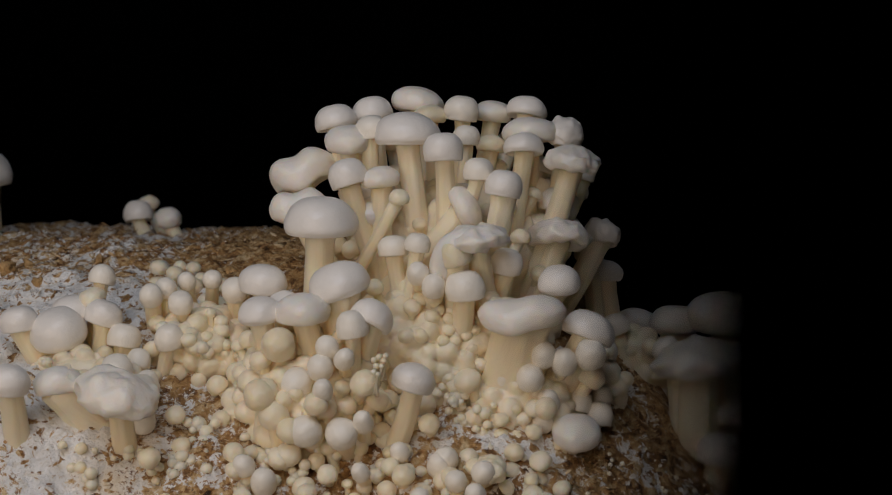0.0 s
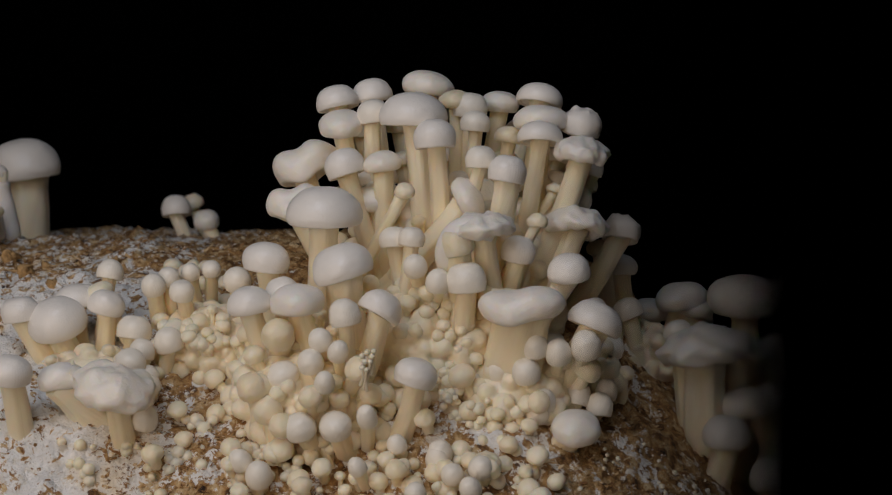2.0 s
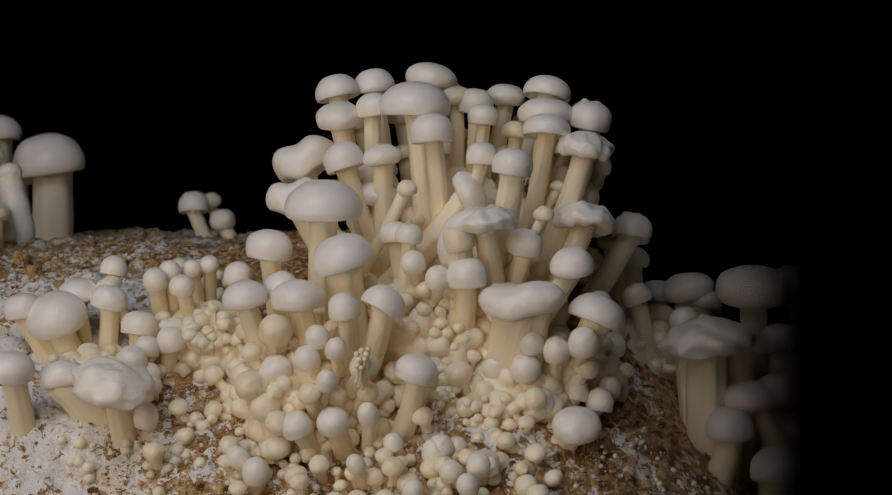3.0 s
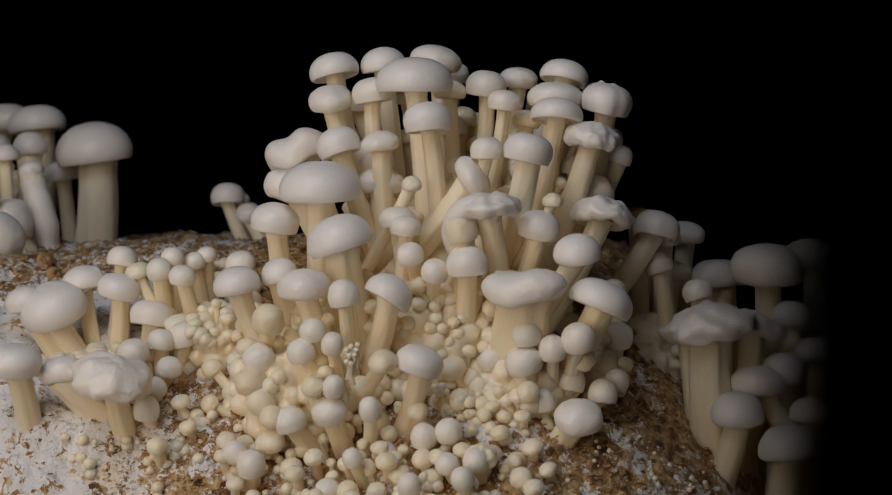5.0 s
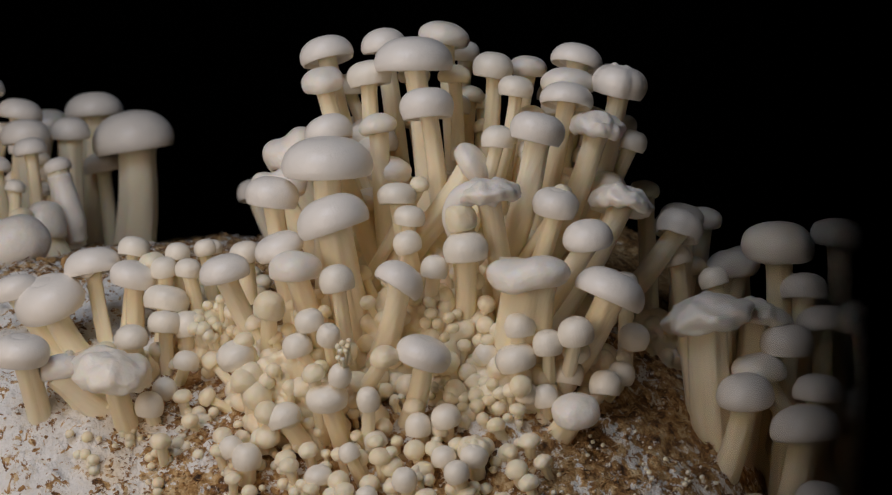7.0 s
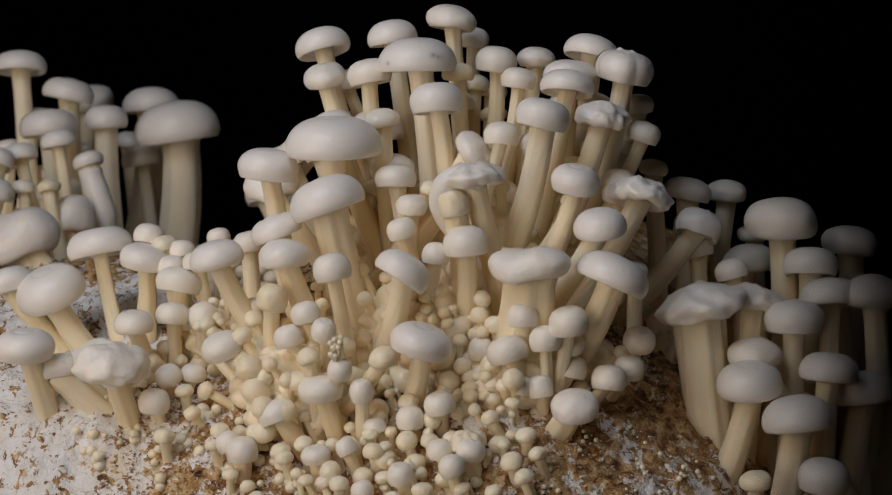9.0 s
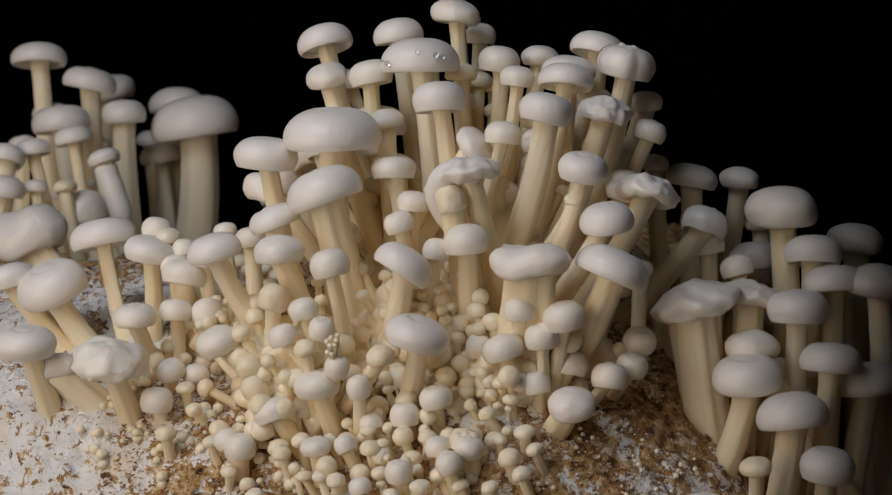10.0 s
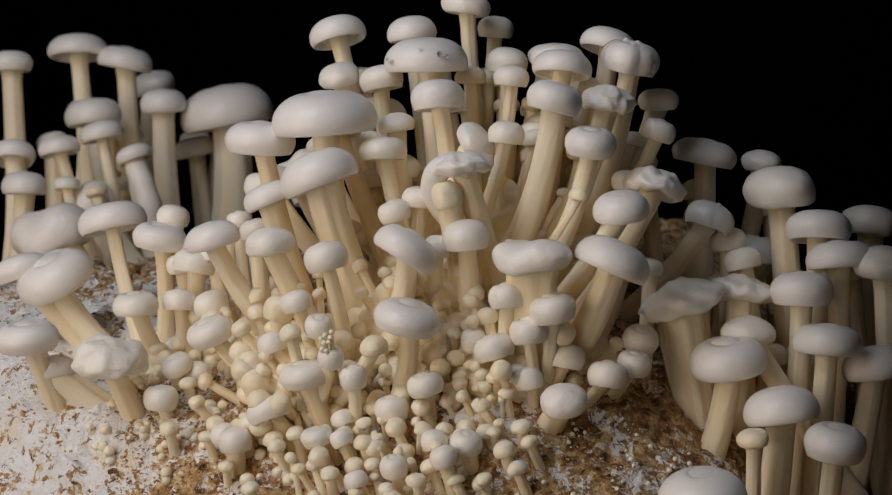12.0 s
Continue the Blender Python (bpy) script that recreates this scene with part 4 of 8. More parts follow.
mushroom('near side clump', 'l', (-0.0970, -0.002, 0.0115), 2.6, 8, .5,
         ((0.0, -0.0963, 0.0159, 4.1), (2.5, -0.0974, 0.0198, 4.4), (5.5, -0.0989, 0.0255, 6.2), (6.5, -0.099, 0.0278, 7.9), (9.5, -0.1008, 0.0365, 10.9), (12.0, -0.1024, 0.0435, 11.6)))
mushroom('near side clump', 's', (-0.0803, -0.0085, 0.0055), 2.9, 6, .5,
         ((0.0, -0.0815, 0.0092, 4.3), (2.5, -0.0794, 0.0116, 4.9), (5.5, -0.0766, 0.0153, 6.7), (6.5, -0.0754, 0.0173, 6.9), (9.5, -0.0726, 0.0245, 7.3), (12.0, -0.0714, 0.0288, 7.3)))
mushroom('near side clump', 's', (-0.0754, -0.016, 0.0016), 2.1, 5, .6,
         ((0.0, -0.0766, 0.0042, 3.0), (2.5, -0.076, 0.0066, 3.6), (5.5, -0.0724, 0.0091, 4.6), (6.5, -0.0728, 0.0115, 5.6), (9.5, -0.0723, 0.0151, 5.6), (12.0, -0.0736, 0.0185, 5.8)))
mushroom('near side clump', 's', (-0.0788, -0.024, -0.0019), 2.5, 6, .55,
         ((0.0, -0.0807, 0.0037, 3.1), (2.5, -0.0773, 0.0049, 3.4), (5.5, -0.0781, 0.0073, 4.4), (6.5, -0.079, 0.0091, 4.6), (9.5, -0.0806, 0.0145, 6.5), (12.0, -0.0832, 0.0188, 7.5)))
mushroom('near side clump', 's', (-0.0685, -0.013, 0.0027), 2.3, 4, .65,
         ((0.0, -0.0692, 0.0096, 3.7), (2.5, -0.0698, 0.0085, 3.9), (5.5, -0.067, 0.0099, 3.9), (6.5, -0.0673, 0.0113, 4.2), (9.5, -0.0641, 0.0147, 4.7), (12.0, -0.065, 0.017, 5.8)))
mushroom('near side clump', 's', (-0.0863, -0.037, -0.0074), 5.0, 0, .55,
         ((0.0, -0.0927, 0.0014, 5.7), (2.5, -0.0915, 0.0022, 5.8), (5.5, -0.0926, 0.0032, 6.0), (6.5, -0.0936, 0.0034, 6.0), (9.5, -0.0974, 0.0035, 6.1), (12.0, -0.103, 0.003, 6.1)))
mushroom('near side clump', 's', (-0.0702, -0.0355, -0.0114), 2.1, 4, .65,
         ((0.0, -0.0724, -0.0075, 3.1), (2.5, -0.0709, -0.0079, 3.2), (5.5, -0.0706, -0.0067, 3.7), (6.5, -0.0705, -0.0067, 4.0), (9.5, -0.07, -0.0067, 5.1), (12.0, -0.0704, -0.0067, 5.8)))
mushroom('near side clump', 's', (-0.0703, -0.022, -0.0023), 1.8, 4, .6,
         ((0.0, -0.0731, -0.0001, 2.8), (2.5, -0.0733, 0.0008, 3.2), (5.5, -0.067, 0.0024, 3.8), (6.5, -0.0651, 0.0033, 3.8), (9.5, -0.0642, -0.0012, 4.0), (12.0, -0.0657, -0.001, 4.4)))
mushroom('near side clump', 's', (-0.0719, -0.0265, -0.0046), 2.2, 5, .6,
         ((0.0, -0.0723, -0.0009, 2.8), (2.5, -0.0717, -0.0012, 3.0), (5.5, -0.0706, -0.0032, 3.4), (6.5, -0.0693, -0.0038, 3.5), (9.5, -0.0695, -0.0001, 4.3), (12.0, -0.0697, 0.0013, 5.2)))
mushroom('near side clump', 's', (-0.0743, -0.003, 0.0218), 2.0, 0, .6,
         ((0.0, -0.0913, 0.0189, 2.9), (2.5, -0.0902, 0.0213, 3.1), (5.5, -0.0821, 0.0267, 3.4), (6.5, -0.0816, 0.028, 3.6), (9.5, -0.0801, 0.0351, 4.0), (12.0, -0.082, 0.0391, 4.6)))
mushroom('near side clump', 's', (-0.1157, -0.01, 0.0129), 3.6, 5, .5,
         ((0.0, -0.1085, 0.0137, 4.3), (2.5, -0.1102, 0.0168, 5.2), (5.5, -0.1137, 0.0202, 6.2), (6.5, -0.1172, 0.0221, 7.0), (9.5, -0.1276, 0.0264, 8.2), (12.0, -0.1299, 0.0307, 9.3)))
mushroom('far side clump', 's', (-0.1749, 0.19, 0.0285), 8.5, 6, .5,
         ((0.0, -0.1744, 0.0524, 13.3), (2.5, -0.1701, 0.0599, 13.9), (5.5, -0.1659, 0.0696, 16.3), (6.5, -0.1657, 0.0729, 17.2), (9.5, -0.161, 0.0812, 19.4), (12.0, -0.1618, 0.0888, 21.9)))
mushroom('far side clump', 's', (-0.1976, 0.21, 0.0308), 7.0, 5, .5,
         ((0.0, -0.204, 0.0603, 9.8), (2.5, -0.1987, 0.0708, 11.2), (5.5, -0.1976, 0.0812, 12.8), (6.5, -0.1932, 0.0853, 12.8), (9.5, -0.1802, 0.0916, 12.8), (12.0, -0.1721, 0.0922, 13.4)))
club = mushroom('far side clump', 's', (-0.1679, 0.13, 0.0326), 4.5, 5, .5,
         ((0.0, -0.1623, 0.0491, 3.4), (2.5, -0.163, 0.054, 3.9), (5.5, -0.1688, 0.0581, 4.7), (6.5, -0.1702, 0.0597, 5.2), (9.5, -0.1716, 0.0655, 6.6), (12.0, -0.1722, 0.0695, 8.1)))
hook(club, ((0, 0, -3), (0.5, -0.5, -8), (2.0, -1.5, -14), (2.5, -1.5, -21), (1.5, 0, -28)), 5.0)
mushroom('far side clump', 's', (-0.1820, 0.13, 0.0330), 2.7, 5, .5,
         ((0.0, -0.1748, 0.0495, 3.8), (2.5, -0.177, 0.0562, 4.5), (5.5, -0.1782, 0.0646, 5.9), (6.5, -0.18, 0.0668, 6.4), (9.5, -0.1835, 0.0744, 7.9), (12.0, -0.1857, 0.0795, 9.9)))
mushroom('far side clump', 's', (-0.1838, 0.17, 0.0324), 5.3, 5, .55,
         ((0.0, -0.1893, 0.0515, 6.1), (2.5, -0.1866, 0.061, 6.3), (5.5, -0.1841, 0.0699, 7.2), (6.5, -0.1832, 0.0739, 7.9), (9.5, -0.1832, 0.0844, 10.0), (12.0, -0.1804, 0.0922, 10.9)))
mushroom('far side clump', 's', (-0.1919, 0.15, 0.0334), 4.3, 5, .5,
         ((0.0, -0.1909, 0.0514, 6.9), (2.5, -0.1918, 0.0607, 8.2), (5.5, -0.1927, 0.0687, 9.3), (6.5, -0.1921, 0.0725, 9.8), (9.5, -0.1992, 0.082, 13.3), (12.0, -0.2015, 0.0889, 13.3)))
mushroom('far side clump', 's', (-0.2018, 0.17, 0.0629), 4.4, 6, .45,
         ((0.0, -0.2056, 0.0556, 6.1), (2.5, -0.206, 0.0655, 7.4), (5.5, -0.2051, 0.0773, 8.8), (6.5, -0.2048, 0.082, 9.3), (9.5, -0.1979, 0.0974, 12.0), (12.0, -0.1966, 0.1113, 13.1)))
mushroom('far side clump', 's', (-0.2194, 0.165, 0.0640), 4.1, 6, .42,
         ((0.0, -0.2201, 0.0596, 6.1), (2.5, -0.2233, 0.07, 7.4), (5.5, -0.2209, 0.0855, 9.4), (6.5, -0.2185, 0.0914, 9.9), (9.5, -0.2168, 0.1092, 12.3), (12.0, -0.2155, 0.1177, 14.3)))
mushroom('far side clump', 's', (-0.2422, 0.15, 0.0686), 4.7, 4, .45,
         ((0.0, -0.2185, 0.0574, 4.9), (2.5, -0.2232, 0.0675, 6.1), (5.5, -0.2274, 0.0808, 7.5), (6.5, -0.2286, 0.0868, 8.0), (9.5, -0.2358, 0.1012, 9.0), (12.0, -0.238, 0.113, 10.2)))
mushroom('far side clump', 's', (-0.1937, 0.12, 0.0537), 2.8, 5, .5,
         ((0.0, -0.183, 0.0457, 3.8), (2.5, -0.1844, 0.0505, 4.5), (5.5, -0.188, 0.0568, 5.0), (6.5, -0.1892, 0.0599, 5.5), (9.5, -0.1948, 0.0703, 7.6), (12.0, -0.1989, 0.0747, 9.4)))
mushroom('far side clump', 's', (-0.2133, 0.11, 0.0488), 4.3, 5, .5,
         ((0.0, -0.1797, 0.044, 4.6), (2.5, -0.1844, 0.0486, 5.3), (5.5, -0.1928, 0.0559, 6.0), (6.5, -0.1951, 0.0591, 6.6), (9.5, -0.1986, 0.0677, 7.9), (12.0, -0.2123, 0.0731, 9.6)))
mushroom('far side clump', 's', (-0.1900, 0.11, 0.0411), 2.5, 4, .55,
         ((0.0, -0.165, 0.0403, 2.8), (2.5, -0.1689, 0.0445, 3.0), (5.5, -0.1751, 0.0503, 3.4), (6.5, -0.1759, 0.0526, 3.8), (9.5, -0.1888, 0.056, 5.2), (12.0, -0.1899, 0.0596, 6.0)))
mushroom('far side clump', 's', (-0.2013, 0.1, 0.0482), 4.3, 4, .55,
         ((0.0, -0.1728, 0.0386, 5.4), (2.5, -0.1767, 0.0429, 6.2), (5.5, -0.1841, 0.0478, 6.8), (6.5, -0.186, 0.0497, 7.3), (9.5, -0.1945, 0.056, 8.6), (12.0, -0.2014, 0.0606, 9.8)))
mushroom('far side clump', 'l', (-0.1711, 0.08, 0.0271), 8.9, 0, .6,
         ((0.0, -0.1629, 0.0286, 14.2), (2.5, -0.1654, 0.0313, 14.6), (5.5, -0.1669, 0.0361, 15.1), (6.5, -0.1672, 0.0359, 15.4), (9.5, -0.1767, 0.0412, 17.3), (12.0, -0.1794, 0.0441, 17.8)))
mushroom('far side clump', 's', (-0.1710, 0.12, 0.0330), 6.0, 0, .9,
         ((0.0, -0.1643, 0.0345, 8.5), (2.5, -0.1669, 0.0366, 8.7), (5.5, -0.1738, 0.0401, 9.0), (6.5, -0.1731, 0.0403, 9.1), (9.5, -0.1753, 0.0459, 9.1), (12.0, -0.1864, 0.0532, 9.1)))
mushroom('far side clump', 's', (-0.1752, 0.11, 0.0376), 2.8, 4, .6,
         ((0.0, -0.1558, 0.0366, 3.7), (2.5, -0.1592, 0.0405, 4.2), (5.5, -0.1726, 0.0374, 4.9), (6.5, -0.1755, 0.0402, 5.0), (9.5, -0.1772, 0.0559, 5.0), (12.0, -0.1773, 0.0559, 5.0)))
mushroom('far side clump', 's', (-0.2216, 0.22, 0.0770), 5.1, 0, .5,
         ((0.0, -0.2183, 0.056, 8.9), (2.5, -0.2189, 0.0669, 9.1), (5.5, -0.2156, 0.0819, 10.6), (6.5, -0.2178, 0.0811, 10.8), (9.5, -0.2144, 0.0984, 11.3), (12.0, -0.2132, 0.1054, 12.1)))
mushroom('far side clump', 's', (-0.1128, 0.19, 0.0297), 3.2, 4, .6,
         ((0.0, -0.1153, 0.0367, 5.3), (2.5, -0.1143, 0.0409, 6.0), (5.5, -0.1142, 0.0469, 7.5), (6.5, -0.115, 0.0481, 7.8), (9.5, -0.1283, 0.049, 8.0), (12.0, -0.1285, 0.05, 8.1)))
mushroom('far side clump', 's', (-0.1129, 0.205, 0.0314), 2.2, 0, .7,
         ((0.0, -0.1141, 0.0394, 3.9), (2.5, -0.1109, 0.042, 4.2), (5.5, -0.1142, 0.0441, 4.5), (6.5, -0.1125, 0.0445, 4.5), (9.5, -0.127, 0.0476, 4.7), (12.0, -0.1304, 0.0488, 4.8)))
mushroom('far side clump', 's', (-0.1014, 0.18, 0.0288), 3.2, 0, .7,
         ((0.0, -0.1024, 0.0348, 4.6), (2.5, -0.1006, 0.0353, 5.3), (5.5, -0.1034, 0.0401, 5.4), (6.5, -0.1024, 0.0422, 5.5), (9.5, -0.1171, 0.0451, 5.6), (12.0, -0.1189, 0.0472, 5.7)))
broad = mushroom('dim side clump', 'r', (0.0665, 0.014, -0.0196), 6.4, 0, .44,
         ((0.0, 0.0675, 0.0016, 9.7), (2.5, 0.0681, 0.0044, 10.6), (5.5, 0.0687, 0.0078, 11.4), (6.5, 0.0685, 0.0083, 12.1), (9.5, 0.0664, 0.0104, 13.4), (12.0, 0.0626, 0.0098, 14.3)))
for x, y, r, length, lean in ((-5.5, 1.5, 3.2, 40, -3), (4.0, 3.5, 2.8, 44, 4)):
    side_stem(broad, x, y, -2, r, length, lean)
mushroom('dim side clump', 'r', (0.0748, 0.024, -0.0149), 4.6, 0, .42,
         ((0.0, 0.0788, 0.0001, 7.0), (2.5, 0.0783, 0.0027, 8.5), (5.5, 0.0807, 0.0059, 9.6), (6.5, 0.0812, 0.0067, 10.0), (9.5, 0.0797, 0.0101, 11.3), (12.0, 0.0774, 0.0105, 12.7)))
mushroom('dim side clump', 's', (0.0846, 0.04, -0.0011), 4.3, 6, .58,
         ((0.0, 0.0786, 0.0117, 8.9), (2.5, 0.0824, 0.0159, 9.4), (5.5, 0.0861, 0.0225, 10.3), (6.5, 0.0871, 0.0248, 11.3), (9.5, 0.0876, 0.0325, 11.9), (12.0, 0.0872, 0.038, 12.1)))
mushroom('dim side clump', 's', (0.0722, 0.06, 0.0073), 3.3, 0, .5,
         ((0.0, 0.0682, 0.0076, 7.6), (2.5, 0.0662, 0.0144, 8.0), (5.5, 0.0726, 0.0183, 8.0), (6.5, 0.0733, 0.0191, 8.0), (9.5, 0.0772, 0.0194, 8.0), (12.0, 0.0777, 0.0194, 8.0)))
mushroom('dim side clump', 's', (0.0702, 0.006, -0.0275), 4.0, 8, .5,
         ((0.0, 0.0729, -0.0216, 5.5), (2.5, 0.0739, -0.0176, 6.4), (5.5, 0.0767, -0.0136, 7.7), (6.5, 0.0779, -0.0119, 8.0), (9.5, 0.0805, -0.0096, 10.2), (12.0, 0.0766, -0.0059, 12.0)))
mushroom('dim side clump', 's', (0.0867, 0.0, -0.0384), 4.4, 6, .52,
         ((0.0, 0.086, -0.0303, 7.4), (2.5, 0.0859, -0.0275, 7.4), (5.5, 0.0903, -0.0216, 8.6), (6.5, 0.0935, -0.0199, 9.7), (9.5, 0.0921, -0.0183, 10.0), (12.0, 0.0904, -0.0183, 10.8)))
mushroom('dim side clump', 's', (0.0900, 0.02, -0.0145), 3.3, 7, .48,
         ((0.0, 0.0875, -0.0138, 5.1), (2.5, 0.0869, -0.0108, 5.5), (5.5, 0.0886, -0.0046, 6.6), (6.5, 0.0888, -0.0016, 7.6), (9.5, 0.0919, 0.0057, 9.4), (12.0, 0.0945, 0.0099, 9.7)))
mushroom('dim side clump', 's', (0.0932, 0.036, -0.0039), 3.5, 7, .5,
         ((0.0, 0.0905, -0.0048, 4.8), (2.5, 0.0904, 0.0014, 5.2), (5.5, 0.0923, 0.0086, 5.8), (6.5, 0.0936, 0.0117, 6.6), (9.5, 0.0957, 0.0195, 8.9), (12.0, 0.0979, 0.0258, 10.6)))
mushroom('dim side clump', 's', (0.0985, 0.03, -0.0113), 3.2, 6, .45,
         ((0.0, 0.0941, -0.0088, 5.5), (2.5, 0.0958, -0.0059, 5.9), (5.5, 0.0982, -0.0004, 6.7), (6.5, 0.0985, 0.0031, 7.6), (9.5, 0.1008, 0.0118, 9.1), (12.0, 0.1035, 0.0179, 10.2)))
mushroom('dim side clump', 's', (0.0984, 0.01, -0.0225), 3.3, 6, .48,
         ((0.0, 0.0932, -0.0215, 5.3), (2.5, 0.0938, -0.0187, 5.7), (5.5, 0.0953, -0.0149, 6.4), (6.5, 0.0961, -0.0127, 7.0), (9.5, 0.1007, -0.0071, 8.9), (12.0, 0.1017, -0.003, 10.2)))
mushroom('dim side clump', 's', (0.1001, -0.015, -0.0434), 3.1, 6, .5,
         ((0.0, 0.0939, -0.0462, 5.0), (2.5, 0.0937, -0.0434, 5.4), (5.5, 0.0947, -0.0398, 5.9), (6.5, 0.0954, -0.0371, 6.3), (9.5, 0.0998, -0.0309, 7.3), (12.0, 0.1054, -0.026, 8.8)))
mushroom('dim side clump', 's', (0.0821, -0.012, -0.0391), 2.1, 0, .6,
         ((0.0, 0.0758, -0.0425, 3.9), (2.5, 0.0765, -0.0412, 3.9), (5.5, 0.0782, -0.039, 3.9), (6.5, 0.079, -0.0383, 3.9), (9.5, 0.0825, -0.0319, 4.0), (12.0, 0.0847, -0.0248, 4.3)))
mushroom('dim side clump', 's', (0.0757, -0.042, -0.0461), 4.7, 4, .5,
         ((0.0, 0.0638, -0.0481, 8.0), (2.5, 0.0655, -0.047, 8.4), (5.5, 0.0685, -0.0437, 9.1), (6.5, 0.0699, -0.0431, 9.3), (9.5, 0.0727, -0.0381, 10.0), (12.0, 0.0771, -0.0328, 11.8)))
mushroom('dim side clump', 's', (0.0609, 0.05, 0.0289), 3.6, 6, .46,
         ((0.0, 0.0453, 0.0225, 4.1), (2.5, 0.0477, 0.0239, 4.9), (5.5, 0.0577, 0.0314, 6.2), (6.5, 0.0601, 0.0332, 6.6), (9.5, 0.0611, 0.0421, 7.9), (12.0, 0.0651, 0.0492, 10.7)))
mushroom('dim side clump', 's', (0.0699, 0.07, 0.0278), 3.1, 0, .5,
         ((0.0, 0.0576, 0.0067, 5.1), (2.5, 0.0575, 0.0104, 5.6), (5.5, 0.0637, 0.0315, 6.0), (6.5, 0.0644, 0.032, 6.3), (9.5, 0.0715, 0.041, 6.5), (12.0, 0.0779, 0.0458, 7.1)))
mushroom('dim side clump', 's', (0.1062, 0.06, 0.0077), 4.1, 0, .5,
         ((0.0, 0.0984, 0.0093, 7.6), (2.5, 0.0984, 0.0157, 7.6), (5.5, 0.1004, 0.0248, 7.9), (6.5, 0.1038, 0.0274, 8.0), (9.5, 0.1057, 0.0228, 8.2), (12.0, 0.1091, 0.0264, 8.5)))
mushroom('dim side clump', 's', (0.1067, 0.02, -0.0290), 3.8, 4, .5,
         ((0.0, 0.1046, -0.0262, 7.0), (2.5, 0.1034, -0.0248, 7.0), (5.5, 0.1045, -0.0209, 7.6), (6.5, 0.1057, -0.0187, 7.9), (9.5, 0.1093, -0.0136, 9.0), (12.0, 0.1124, -0.0103, 9.7)))
mushroom('dim side clump', 's', (0.1135, 0.03, 0.0001), 3.8, 0, .5,
         ((0.0, 0.1068, -0.012, 7.1), (2.5, 0.1051, -0.0091, 7.1), (5.5, 0.1072, -0.0006, 7.7), (6.5, 0.1083, 0.0031, 8.0), (9.5, 0.1125, 0.0113, 8.4), (12.0, 0.1153, 0.0153, 8.8)))
mushroom('dim side clump', 's', (0.0724, 0.06, 0.0079), 3.3, 0, .5,
         ((0.0, 0.0699, 0.0076, 5.0), (2.5, 0.0703, 0.011, 5.5), (5.5, 0.0759, 0.0189, 5.8), (6.5, 0.0763, 0.0198, 6.2), (9.5, 0.0764, 0.0194, 6.3), (12.0, 0.0745, 0.0213, 6.5)))
mushroom('dim side clump', 's', (0.0573, 0.055, 0.0142), 3.0, 0, .6,
         ((0.0, 0.0559, -0.0003, 5.0), (2.5, 0.0567, 0.0049, 5.0), (5.5, 0.0596, 0.0196, 5.0), (6.5, 0.0609, 0.0189, 5.0), (9.5, 0.0618, 0.0287, 5.0), (12.0, 0.0608, 0.0391, 5.3)))
mushroom('dim side clump', 's', (0.0834, 0.015, -0.0094), 3.3, 0, .5,
         ((0.0, 0.0789, -0.013, 6.1), (2.5, 0.0788, -0.0117, 6.1), (5.5, 0.0809, -0.0078, 6.5), (6.5, 0.0809, -0.007, 6.8), (9.5, 0.0799, -0.003, 7.6), (12.0, 0.0795, -0.0, 8.4)))
mushroom('main clump', 's', (0.0013, 0.045, 0.0779), 2.4, 5, .55,
         ((0.0, -0.0039, 0.0682, 4.0), (2.5, -0.0021, 0.0727, 4.1), (5.5, -0.0012, 0.0801, 4.1), (6.5, -0.0002, 0.0833, 4.1), (9.5, 0.002, 0.0892, 4.7), (12.0, 0.006, 0.0916, 6.1)))
mushroom('main clump', 's', (0.0027, 0.02, 0.0571), 2.1, 0, .6,
         ((0.0, -0.0044, 0.0664, 3.8), (2.5, 0.0029, 0.0705, 4.2), (5.5, 0.0003, 0.0733, 4.4), (6.5, 0.0012, 0.076, 4.6), (9.5, 0.0028, 0.0769, 4.6), (12.0, 0.0057, 0.0759, 5.0)))
mushroom('main clump', 's', (0.0508, 0.012, 0.0031), 2.2, 5, .55,
         ((0.0, 0.0388, 0.0117, 2.7), (2.5, 0.0398, 0.0149, 3.0), (5.5, 0.045, 0.0176, 3.3), (6.5, 0.0466, 0.0178, 3.5), (9.5, 0.0512, 0.0198, 4.0), (12.0, 0.0555, 0.0187, 4.3)))
mushroom('main clump', 's', (0.0684, 0.035, 0.0083), 2.7, 4, .55,
         ((0.0, 0.0472, 0.0082, 4.0), (2.5, 0.0496, 0.0131, 4.0), (5.5, 0.0564, 0.0231, 4.1), (6.5, 0.0582, 0.0232, 4.3), (9.5, 0.0659, 0.0243, 4.9), (12.0, 0.0728, 0.024, 5.7)))
mushroom('main clump', 's', (0.0784, 0.03, 0.0018), 2.7, 4, .55,
         ((0.0, 0.0609, 0.0023, 3.9), (2.5, 0.0626, 0.007, 3.9), (5.5, 0.0665, 0.016, 4.1), (6.5, 0.0684, 0.0168, 4.2), (9.5, 0.0748, 0.0177, 4.9), (12.0, 0.0773, 0.0184, 5.7)))
mushroom('main clump', 's', (0.0315, 0.018, 0.0051), 2.4, 5, .55,
         ((0.0, 0.027, 0.0205, 3.4), (2.5, 0.0285, 0.0208, 3.5), (5.5, 0.0293, 0.0224, 3.9), (6.5, 0.03, 0.0227, 4.0), (9.5, 0.033, 0.0251, 4.4), (12.0, 0.0356, 0.0264, 4.9)))
